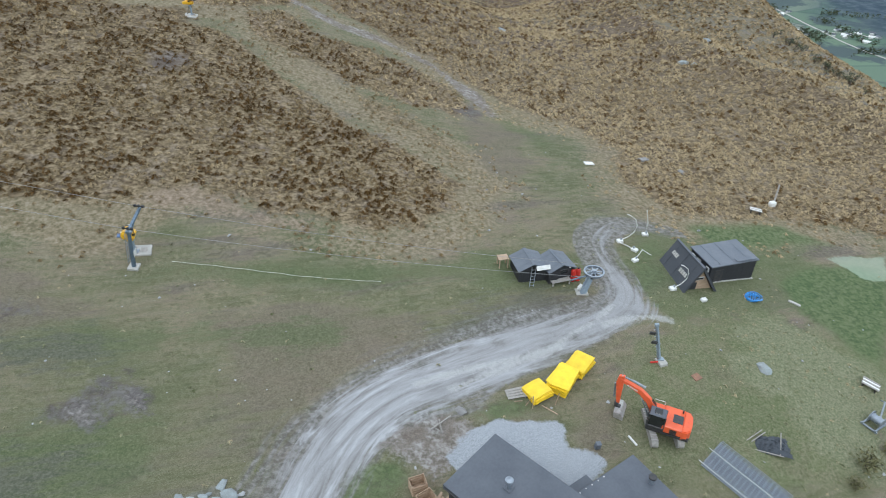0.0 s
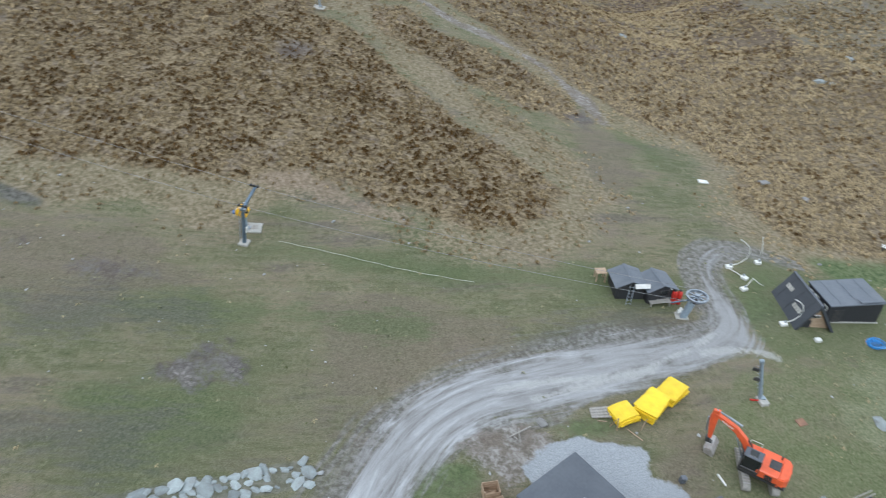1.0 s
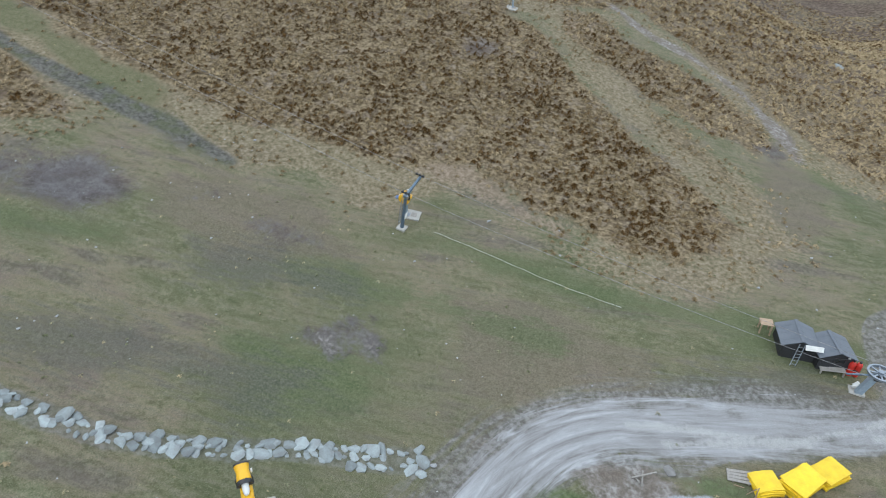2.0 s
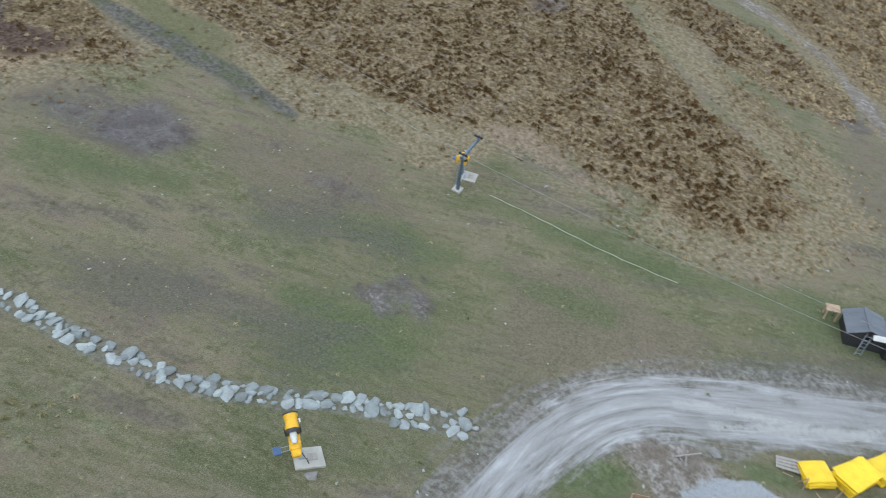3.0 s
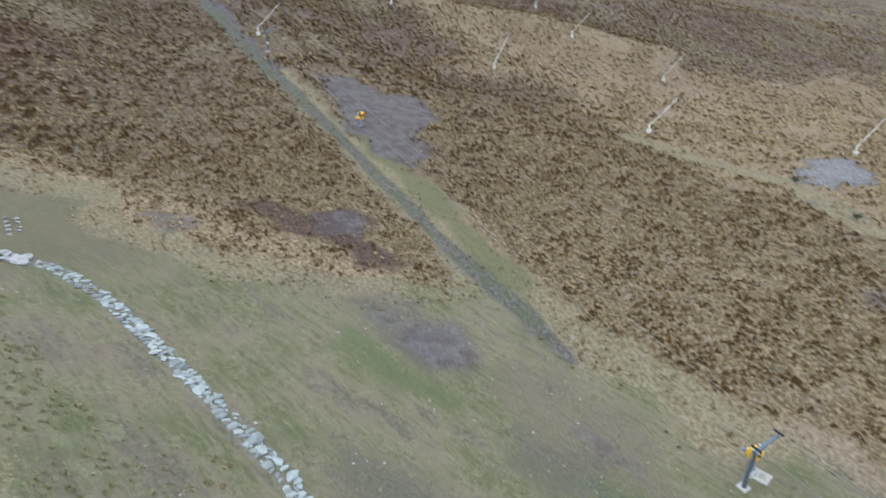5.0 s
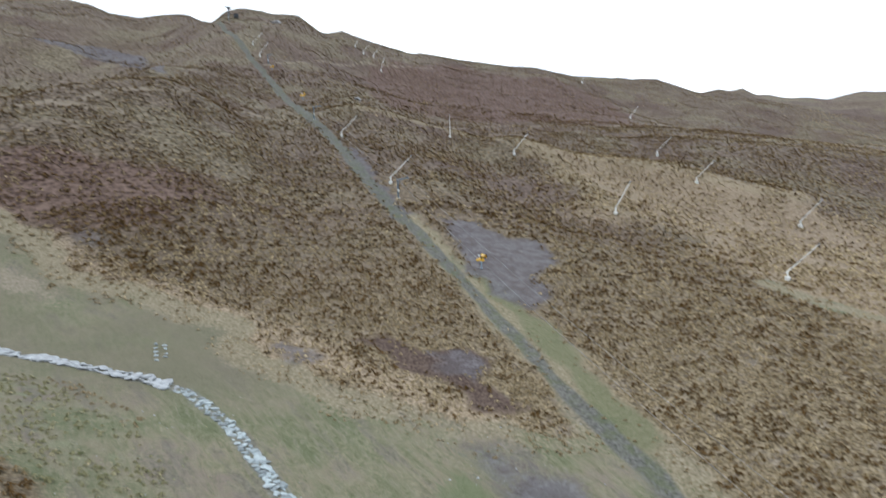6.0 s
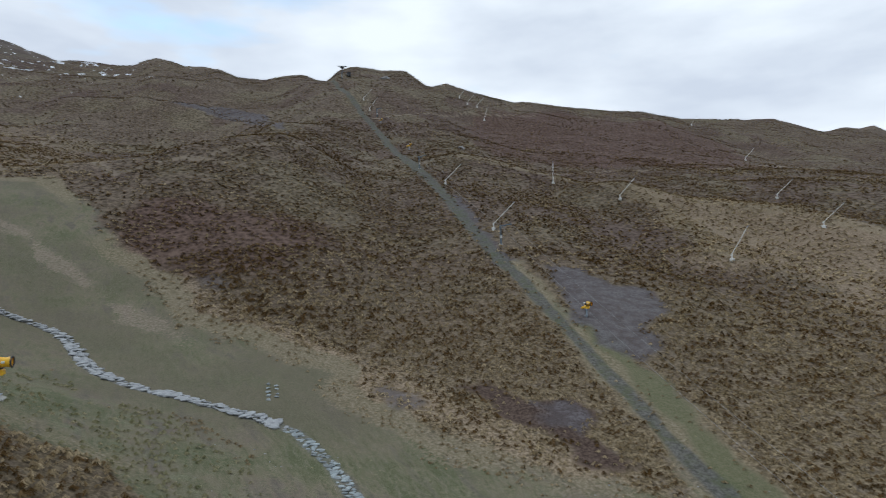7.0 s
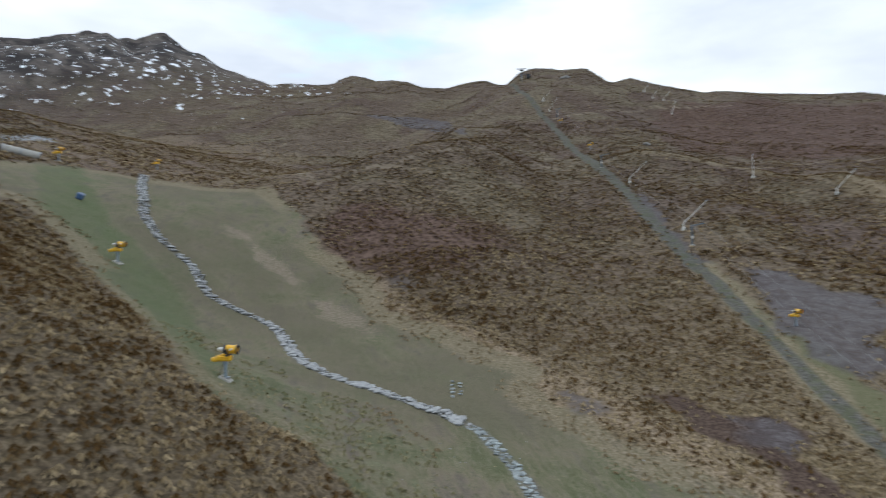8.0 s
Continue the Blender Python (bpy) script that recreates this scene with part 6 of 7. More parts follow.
def long_shed():
    g = thing("flat_roofed_shed", 27.55, 50.35, 16, "charcoal flat-roofed shed with white-framed windows on a paved strip", "shed")
    w, d, h = 5.05, 3.3, 1.95
    part("wall", box(B(), (w, d, h + 0.9), (0, 0, h / 2 - 0.45), bevel=0.02), black_clad, g)
    roof = part("roof", box(B(), (w + 0.3, d + 0.3, 0.14), (0, 0, h + 0.08), (1.5, 1.0, 0), bevel=0.03), roof_pale, g)
    part("roof_step", box(B(), (w * 0.46, 0.5, 0.06), (w * 0.27, -d / 2 + 0.2, h + 0.17), (1.5, 1, 0), bevel=0.02), roof_pale, roof)
    for k in range(3):
        part("roof_seam", box(B(), (0.03, d + 0.2, 0.012), (-w / 2 + 0.9 + 1.6 * k, 0, h + 0.16 - 0.012 * k + 0.04), (1.5, 1, 0)), roof_pale, roof)
    for yy, ww, hh in ((1.15, 0.55, 0.95), (0.3, 0.6, 0.62), (-1.1, 0.5, 0.55)):
        fr = part("window_frame", box(B(), (0.06, ww, hh), (-w / 2 - 0.03, yy, 1.38 if hh < 0.9 else 1.2), bevel=0.015), white_paint, g, "white window frame")
        part("pane", box(B(), (0.03, ww - 0.2, hh - 0.2), (-w / 2 - 0.055, yy, 1.38 if hh < 0.9 else 1.2)), glass, fr)
    part("door", box(B(), (0.95, 0.06, 1.5), (-1.6, -d / 2 - 0.03, 0.75), bevel=0.015), dark_steel, g)
    for k in range(6):
        part("wall_batten", box(B(), (0.04, 0.012, h), (-0.7 + 0.6 * k, -d / 2 - 0.02, h / 2)), black_clad, g)
    return g


long_shed()
paving = thing("paved_strip", 28.3, 48.9, 16, "strip of worn grey paving slabs in front of the shed", "paving", kind="structure")
slope_fit(paving)
rng = random.Random(21)
for k in range(10):
    for q in range(2):
        part("paving_slab", box(B(), (0.44, 0.48, 0.14), (-2.1 + 0.47 * k, 0.1 + 0.5 * q, 0.02 + rng.uniform(0, 0.02)), (0, 0, rng.uniform(-2, 2)), bevel=0.02), concrete, paving)


# ---- yellow pad stacks, boards and stakes ----
def pad_stack(x, y, turn, sx, sy, count, label, droop=0.0):
    g = thing("crash_mat_stack", x, y, turn, label, "mat stack", "stacks of yellow safety mats")
    rng = random.Random(int(x * 10))
    for k in range(count):
        bm = bmesh.new()
        bmesh.ops.create_grid(bm, x_segments=8, y_segments=8, size=0.5)
        dx, dy, tw = rng.uniform(-0.1, 0.1), rng.uniform(-0.1, 0.1), radians(rng.uniform(-5, 5))
        z0 = 0.05 + 0.085 * k
        for v in bm.verts:
            u, w = v.co.x * 2, v.co.y * 2
            fall = droop * (abs(u) ** 3) * (0.3 + 0.7 * k / count)
            bulge = 0.05 * (1 - u * u) * (1 - w * w) * k / count + 0.012 * math.sin(9 * u + k) * math.cos(7 * w)
            px_, py_ = v.co.x * sx, v.co.y * sy
            v.co = (px_ * math.cos(tw) - py_ * math.sin(tw) + dx, px_ * math.sin(tw) + py_ * math.cos(tw) + dy, z0 + bulge - fall)
        ext = bmesh.ops.extrude_face_region(bm, geom=bm.faces[:])
        bmesh.ops.translate(bm, verts=[e for e in ext["geom"] if isinstance(e, bmesh.types.BMVert)], vec=(0, 0, 0.068))
        part("mat", bm, yellow_mat, g, smooth=False)
    return g


pad_stack(7.15, 32.75, 35, 1.75, 1.5, 8, "drooping stack of bright yellow safety mats on bare grass", 0.12)
pad_stack(9.2, 34.0, 57, 2.5, 1.6, 11, "tall stack of bright yellow safety mats on bare grass", 0.03)
pad_stack(10.85, 35.85, 52, 2.1, 1.55, 9, "stack of bright yellow safety mats beside the gravel road", 0.05)
bd = thing("board_pile", 5.55, 32.65, 14, "weathered grey boards lying beside the yellow mats", "boards")
for k in range(4):
    part("board", box(B(), (1.7, 0.22, 0.05), (0, -0.38 + 0.25 * k, 0.12 + 0.01 * k), (0, 2, 1.5 * k), bevel=0.01), grey_timber, bd)
part("bearer", box(B(), (0.1, 1.0, 0.1), (-0.5, 0, 0.04)), grey_timber, bd)
part("bearer", box(B(), (0.1, 1.0, 0.1), (0.5, 0, 0.04)), grey_timber, bd)
for sx_, sy_, a, ln in ((6.1, 31.6, 20, 1.3), (6.6, 31.4, -8, 1.2), (8.35, 31.9, 6, 1.4), (5.3, 31.9, 48, 1.0), (7.4, 31.7, 78, 1.5)):
    s = thing("timber_stake", sx_, sy_, 40, "thin raw timber stake by the gravel yard", "stake", "timber stakes", lean=(a, 6))
    part("stake", box(B(), (0.07, 0.05, ln), (0, 0, ln / 2 - 0.1), bevel=0.008), timber, s)


# ---- excavator ----
def excavator():
    g = thing("excavator", 16.05, 30.45, 155, "orange tracked excavator with dark cab, bucket resting on grass", "excavator")
    g.scale = (0.94,) * 3
    hx = -155 + 88  # tracks stand across the upper body
    rot = pose(0, 0, 0, 0, 0, hx)

    def turned(bm):
        bmesh.ops.transform(bm, matrix=rot, verts=bm.verts)
        return bm

    for s in (-1, 1):
        L, R = 1.45, 0.36
        outline = [(-L + R * math.cos(a) * 1.0, R + R * math.sin(a)) for a in np.linspace(math.pi / 2, 1.5 * math.pi, 8)] + [(L + R * math.cos(a), R + R * math.sin(a)) for a in np.linspace(-math.pi / 2, math.pi / 2, 8)]
        track = part("track", turned(prism(B(), outline, s * 0.98 - 0.25, s * 0.98 + 0.25)), rubber, g, "muddy crawler track")
        for k in range(13):
            part("track_shoe", turned(box(B(), (0.09, 0.52, 0.05), (-1.5 + 0.25 * k, s * 0.98, 0.745), bevel=0.01)), worn_steel, track)
        part("track_frame", turned(box(B(), (2.2, 0.3, 0.3), (0, s * 0.98, 0.4), bevel=0.03)), dark_steel, track)
    part("undercarriage", turned(box(box(B(), (1.0, 1.5, 0.3), (0, 0, 0.6), bevel=0.04), (0.4, 1.9, 0.22), (0, 0, 0.5), bevel=0.03)), dark_steel, g)
    part("slew_ring", rod(B(), (0, 0, 0.7), (0, 0, 0.92), 0.55, n=24), dark_steel, g)
    deck_ = part("upper_deck", prism(B(), [(-1.95, 0.92), (1.2, 0.92), (1.25, 1.12), (-1.85, 1.12)], -1.15, 1.15), dark_steel, g)
    # rounded counterweight and engine hood
    rear = [(-1.35, -1.17), (-1.75, -1.1), (-1.98, -0.75), (-2.05, 0), (-1.98, 0.75), (-1.75, 1.1), (-1.35, 1.17)]
    cw = B()
    low = [cw.verts.new((x, y, 1.0)) for x, y in rear]
    high = [cw.verts.new((x * 0.985, y * 0.97, 1.78)) for x, y in rear]
    cw.faces.new(low[::-1])
    cw.faces.new(high)
    for i in range(len(rear)):
        j = (i + 1) % len(rear)
        cw.faces.new((low[i], low[j], high[j], high[i]))
    bmesh.ops.bevel(cw, geom=[e for e in cw.edges if abs(e.verts[0].co.z - e.verts[1].co.z) < 0.01 and e.verts[0].co.z > 1.5], offset=0.08, segments=2, affect="EDGES")
    part("counterweight", cw, orange, g)
    hood = part("engine_hood", box(B(), (1.5, 2.22, 0.72), (-0.62, 0, 1.46), bevel=0.07), orange, g)
    part("hood_panel", box(B(), (0.75, 0.85, 0.05), (-0.95, 0.05, 1.84), bevel=0.02), dark_steel, hood, "dark hood panel")
    for k in range(6):
        part("vent_slat", box(B(), (0.5, 0.03, 0.05), (-0.75, 1.12, 1.22 + 0.08 * k)), dark_steel, hood)
    part("exhaust", rod(B(), (-1.2, -0.75, 1.8), (-1.2, -0.75, 2.1), 0.06, n=10), dark_steel, g)
    part("side_tank", box(B(), (1.0, 0.75, 0.62), (0.62, -0.76, 1.42), bevel=0.06), orange, g)
    part("handrail", pipe(B(), [(0.2, -1.1, 1.7), (0.2, -1.1, 2.05), (1.0, -1.1, 2.05), (1.05, -1.1, 1.7)], 0.025), white_paint, g, "pale handrail")
    cab = part("cab", box(B(), (1.3, 0.92, 0.35), (0.55, 0.68, 1.28), bevel=0.05), dark_steel, g, "dark cab base")
    part("cab_glass", prism(B(), [(-0.08, 1.42), (1.2, 1.42), (1.12, 2.52), (0.0, 2.55)], 0.28, 1.08), glass, cab, "dark tinted glass")
    part("cab_roof", box(B(), (1.22, 0.94, 0.12), (0.54, 0.68, 2.6), bevel=0.05), roof_iron, cab)
    part("roof_hatch", box(B(), (0.55, 0.6, 0.05), (0.55, 0.68, 2.68), bevel=0.02), glass, cab)
    for x_, y_ in ((-0.05, 0.25), (-0.05, 1.11), (1.16, 0.25), (1.16, 1.11)):
        part("cab_pillar", rod(B(), (x_, y_, 1.4), (x_ * 0.95, y_ * 0.99 + 0.003, 2.58), 0.045, n=6), dark_steel, cab)
    # boom: two plates with a knee, stick and bucket
    boom = B()
    prism(boom, [(0.4, 1.3), (0.8, 1.25), (1.55, 2.6), (2.2, 3.25), (3.8, 4.0), (3.75, 4.22), (2.15, 3.68), (1.3, 3.0)], -0.2, 0.14)
    bmesh.ops.bevel(boom, geom=boom.edges[:], offset=0.03, segments=1, affect="EDGES")
    b = part("boom", boom, orange, g)
    lettering = B()
    for k in range(5):
        box(lettering, (0.13, 0.012, 0.12), (2.45 + 0.17 * k, 0.147, 3.52 + 0.062 * k), (0, -21, 0))
    part("lettering_bar", lettering, white_paint, b, "pale lettering bars")
    for s in (-0.3, 0.24):
        part("boom_ram", rod(rod(B(), (1.1, s, 1.2), (1.55, s, 2.1), 0.08, n=10), (1.55, s, 2.1), (1.95, s, 2.95), 0.05, n=10), grey_steel, b)
    part("stick_ram", rod(rod(B(), (1.9, -0.03, 3.95), (2.9, -0.03, 4.25), 0.09, n=10), (2.9, -0.03, 4.25), (3.75, -0.03, 4.45), 0.055, n=10), grey_steel, b)
    stick = B()
    prism(stick, [(3.5, 4.5), (3.95, 4.4), (4.05, 3.7), (3.75, 1.55), (3.5, 1.55), (3.5, 3.6)], -0.16, 0.1)
    bmesh.ops.bevel(stick, geom=stick.edges[:], offset=0.025, segments=1, affect="EDGES")
    st = part("stick", stick, orange, g)
    part("bucket_ram", rod(B(), (4.1, -0.03, 3.5), (4.0, -0.03, 2.1), 0.07, n=10), grey_steel, st)
    part("linkage", box(box(B(), (0.3, 0.34, 0.4), (3.72, -0.03, 1.4), (0, 12, 0), bevel=0.04), (0.5, 0.3, 0.2), (3.6, -0.03, 1.15), bevel=0.03), dark_steel, st)
    bucket = B()
    prism(bucket, [(3.75, 1.1), (3.25, 1.15), (2.95, 0.75), (2.95, 0.3), (3.2, 0.02), (3.3, 0.05), (3.08, 0.35), (3.1, 0.72), (3.32, 1.0), (3.72, 0.98)], -0.80, 0.74)
    for s in (-0.80, 0.72):
        prism(bucket, [(3.75, 1.1), (3.25, 1.15), (2.95, 0.75), (2.95, 0.3), (3.2, 0.02), (3.7, 0.6)], s, s + 0.03)
    part("bucket", bucket, worn_steel, g, "worn steel bucket")
    for k in range(3):
        part("hose", pipe(B(), [(0.6, -0.1 + 0.1 * k, 1.7), (0.9, -0.25 + 0.1 * k, 2.5), (1.5, -0.2 + 0.08 * k, 3.1)], 0.025), dark_steel, b)


excavator()


# ---- lodge roofs, yard clutter ----
def lodge():
    g = thing("lodge", 2.55, 23.0, 0, "charcoal-roofed lodge with a steel flue beside a gravel yard", "building")
    base = ground_at(2.55, 23.0)
    g.matrix_basis = pose(3.25, 25.4, base, 0, 0, 227)
    # local x runs along the far eave, local y towards the next wing
    part("wall", box(B(), (4.3, 6.6, 4.6), (2.35, 3.5, 1.0), bevel=0.02), black_clad, g)
    roof = part("roof", box(B(), (4.75, 7.1, 0.16), (2.36, 3.5, 3.75), (0, 2.5, 0), bevel=0.03), roof_iron, g)
    flue = part("flue", rod(B(), (2.4, 2.9, 3.6), (2.4, 2.9, 4.6), 0.13, n=16), grey_steel, g, "shiny steel flue")
    part("flue_cowl", lathe(B(), [(0.0, 4.72), (0.24, 4.6), (0.26, 4.5), (0.16, 4.42), (0.0, 4.42)], Matrix.Translation((2.4, 2.9, 0)), 18), grey_steel, flue)
    part("flashing", box(B(), (0.5, 0.5, 0.06), (2.4, 2.9, 3.87), (0, 2.5, 0), bevel=0.02), roof_iron, flue)
    part("gutter", box(B(), (0.1, 7.0, 0.1), (4.78, 3.5, 3.58), bevel=0.03), dark_steel, g)
    return g


def wing():
    base = ground_at(10.0, 23.0)
    g = thing("lodge_wing", 11.9, 25.1, 0, "charcoal-roofed lodge wing with roof vents by the gravel yard", "building")
    g.matrix_basis = pose(11.95, 25.15, base, 0, 0, 214)
    part("wall", box(B(), (6.3, 5.0, 4.4), (3.2, 2.8, 0.6), bevel=0.02), black_clad, g)
    roof = part("roof", box(B(), (6.7, 5.6, 0.16), (3.2, 2.7, 3.15), (-3, 0, 0), bevel=0.03), roof_iron, g)
    part("lower_roof", box(B(), (3.2, 0.9, 0.12), (4.6, -0.5, 2.7), (-2, 0, 0), bevel=0.02), roof_iron, g)
    vent = part("roof_vent", rod(B(), (0.45, 1.9, 3.2), (0.45, 1.9, 3.75), 0.16, n=14), grey_steel, g)
    part("vent_cap", lathe(B(), [(0.0, 3.95), (0.25, 3.85), (0.25, 3.75), (0.0, 3.75)], Matrix.Translation((0.45, 1.9, 0)), 16), dark_steel, vent)
    for k in range(7):
        part("roof_lamp", box(B(), (0.06, 0.06, 0.05), (2.6 + 0.5 * k, 0.05, 3.4 - 0.01), bevel=0.01), white_paint, roof, "small pale roof clip")
    return g


lodge()
wing()


def crate(x, y, turn, label):
    g = thing("timber_crate", x, y, turn, label, "crate", "open timber crates")
    for k in range(4):
        for s in (-1, 1):
            part("slat", box(B(), (1.0, 0.03, 0.2), (0, s * 0.4, 0.14 + 0.23 * k), bevel=0.006), timber, g)
            part("slat", box(B(), (0.03, 0.8, 0.2), (s * 0.5, 0, 0.14 + 0.23 * k), bevel=0.006), timber, g)
    for a in (-1, 1):
        for b in (-1, 1):
            part("corner_post", box(B(), (0.08, 0.08, 1.0), (a * 0.45, b * 0.35, 0.5)), timber, g)
    part("base_board", box(B(), (0.95, 0.75, 0.05), (0, 0, 0.06)), timber, g)
    part("offcut", box(B(), (0.6, 0.12, 0.06), (0.05, 0, 0.35), (0, 15, 30)), timber, g)


crate(-1.55, 23.75, 20, "open raw timber crate of offcuts beside the lodge")
crate(-1.0, 22.7, 35, "open timber crate against the lodge wall")
pile = thing("timber_offcuts", 0.1, 22.9, 55, "heap of raw timber offcuts along the lodge wall", "timber pile")
rng = random.Random(8)
for k in range(7):
    part("offcut", box(B(), (rng.uniform(0.9, 1.9), 0.14, 0.06), (rng.uniform(-0.3, 0.3), -0.4 + 0.16 * k, 0.08 + 0.03 * (k % 3)), (0, rng.uniform(-3, 3), rng.uniform(-12, 12)), bevel=0.008), timber, pile)
tool = thing("timber_trestle", -0.5, 28.6, 25, "broken grey timber trestle on bare dirt", "trestle")
part("leg", box(B(), (0.08, 0.08, 1.2), (0, 0, 0.25), (55, 0, 0)), grey_timber, tool)
part("leg", box(B(), (0.08, 0.08, 1.0), (0.4, 0.1, 0.2), (-60, 20, 0)), grey_timber, tool)
part("beam", box(B(), (1.7, 0.09, 0.09), (0.5, 0.2, 0.42), (0, -6, 12)), grey_timber, tool)


def grid_rack():
    """A raft of steel grid panels with pipes on top."""
    g = thing("steel_grid_panels", 21.1, 26.9, -47, "stack of grey steel grid panels with pale pipes on grass", "grid panels")
    L, W = 5.4, 3.0
    slope_fit(g)
    for layer, z in enumerate((0.10, 0.22)):
        for k in range(9):
            part("long_bar", box(B(), (L, 0.035, 0.035), (0.06 * layer, -W / 2 + k * W / 8 + 0.05 * layer, z), bevel=0.006), grey_steel, g)
        for k in range(17):
            part("cross_bar", box(B(), (0.03, W, 0.03), (-L / 2 + k * L / 16 + 0.06 * layer, 0.05 * layer, z + 0.032), bevel=0.005), grey_steel, g)
    part("backing_sheet", box(B(), (L - 0.1, W - 0.1, 0.04), (0, 0, 0.03)), roof_pale, g, "grey backing sheet")
    for k, o in enumerate((-1.45, 0.1)):
        part("pipe", rod(B(), (-L / 2 - 0.3, o, 0.30), (L / 2 + 0.1, o + 0.05, 0.29), 0.022, n=8), white_paint, g, "pale pipe")
    return g


grid_rack()


def net_heap():
    g = thing("netting_heap", 24.2, 30.0, -10, "heap of black netting with pale poles on grass", "netting")
    rng = random.Random(4)
    bm = bmesh.new()
    bmesh.ops.create_grid(bm, x_segments=18, y_segments=12, size=0.5)
    for v in bm.verts:
        u, w = v.co.x * 2, v.co.y * 2
        edge = max(0, 1 - abs(u) ** 3) * max(0, 1 - abs(w) ** 3)
        v.co = (v.co.x * 2.7 + rng.uniform(-0.08, 0.08), v.co.y * 1.7 + 0.1 * u * w + rng.uniform(-0.08, 0.08), 0.02 + edge * (0.28 + rng.uniform(-0.09, 0.12)))
    part("net", bm, tarp_mat, g)
    for a, b in (((-2.2, -0.4, 0.15), (-0.4, 1.1, 0.4)), ((-2.0, -0.55, 0.1), (-0.2, 0.95, 0.35)), ((0.5, -0.9, 0.1), (0.9, 1.0, 0.45)), ((-1.3, -0.6, 0.1), (0.7, -1.0, 0.15)), ((-3.6, 0.2, 0.08), (-2.2, -1.1, 0.08))):
        part("pole", rod(B(), a, b, 0.04, n=7), grey_timber, g, "pale pole")
    return g


net_heap()


def hose_coil():
    g = thing("blue_hose_coil", 29.2, 46.3, 0, "tangled coil of bright blue pipe on grass", "pipe coil")
    g.scale = (0.8,) * 3
    for k in range(6):
        r = 0.55 + 0.09 * k
        loop = [(r * math.cos(a) + 0.05 * k, 0.85 * r * math.sin(a), 0.09 + 0.09 * (k % 3) + 0.08 * math.sin(2 * a + k)) for a in np.linspace(0, 2 * math.pi * 0.94, 18)]
        part("pipe_loop", pipe(B(), loop, 0.055, 7), blue_paint, g)
    for k in range(4):
        part("pipe_end", rod(B(), (-0.6 + 0.25 * k, -0.5, 0.1), (-0.2 + 0.3 * k, 0.6, 0.32), 0.06, n=7), blue_paint, g)
    part("strap_board", box(B(), (0.9, 0.12, 0.08), (-0.75, 0.2, 0.12), (0, 0, 80), bevel=0.01), timber, g)


hose_coil()


def small_box(name, x, y, turn, size, mat, label, category, tilt=(0, 0), bits=True):
    g = thing(name, x, y, turn, label, category)
    slope_fit(g)
    part("body", box(B(), size, (0, 0, size[2] / 2), (*tilt, 0), bevel=min(size) * 0.15), mat, g)
    if bits:
        part("lid", box(B(), (size[0] * 0.9, size[1] * 0.9, 0.03), (0, 0, size[2] + 0.012), (*tilt, 0), bevel=0.01), mat, g)
    return g


small_box("white_bin", 24.2, 45.3, 20, (0.55, 0.4, 0.25), white_paint, "low white box lying on grass near the hut", "box")
small_box("sign_board", 18.6, 72.1, 10, (1.2, 0.8, 0.12), white_paint, "white board lying flat on grass by the brown slope", "board")
small_box("white_sledge", 33.4, 46.2, -35, (1.1, 0.28, 0.1), concrete, "long pale plank lying on the lawn", "plank")
small_box("rusty_plate", 20.5, 35.9, 30, (0.75, 0.6, 0.06), brown_slab, "rusty square plate lying in grass", "plate", bits=False)
small_box("white_post", 13.6, 29.3, 120, (0.9, 0.14, 0.12), white_paint, "short white post lying on grass", "post", bits=False)
small_box("utility_box", 10.8, 28.4, 15, (0.4, 0.35, 0.55), roof_pale, "small green-grey utility box at the yard's edge", "utility box")
small_box("blue_box", -119.5, -86.8, 20, (1.5, 1.2, 1.2), blue_box, "blue equipment box on the green bank", "box")
small_box("white_cabinet", 39.6, 65.3, 20, (0.8, 0.6, 0.6), white_paint, "white cabinet at the edge of the brown slope", "cabinet")
small_box("concrete_block", 26.8, 75.9, 30, (1.4, 0.9, 0.25), rock_mat, "flat grey slab in brown tussock", "slab", bits=False)
ln = thing("snow_lance", 40.2, 66.0, 60, "pale wooden lance leaning by a white cabinet", "snow lance")
part("lance_tube", rod(B(), (0, 0, 0), (1.6, 0, 1.9), 0.09, n=8), grey_timber, ln)
part("bracket", box(B(), (0.3, 0.3, 0.2), (0, 0, 0.1), bevel=0.03), white_paint, ln)


def bench(x, y, turn):
    g = thing("slatted_bench", x, y, turn, "grey slatted bench with pale boards lying on the slope", "bench")
    slope_fit(g)
    for k in range(5):
        part("slat", box(B(), (1.35, 0.15, 0.06), (0, -0.4 + 0.2 * k, 0.4), bevel=0.01), (grey_timber, white_paint)[k % 2], g)
    for s in (-0.5, 0.5):
        part("leg_frame", box(B(), (0.08, 0.9, 0.4), (s, 0, 0.19), bevel=0.01), dark_steel, g)


bench(35.6, 36.7, -38)
bench(36.7, 63.3, -20)


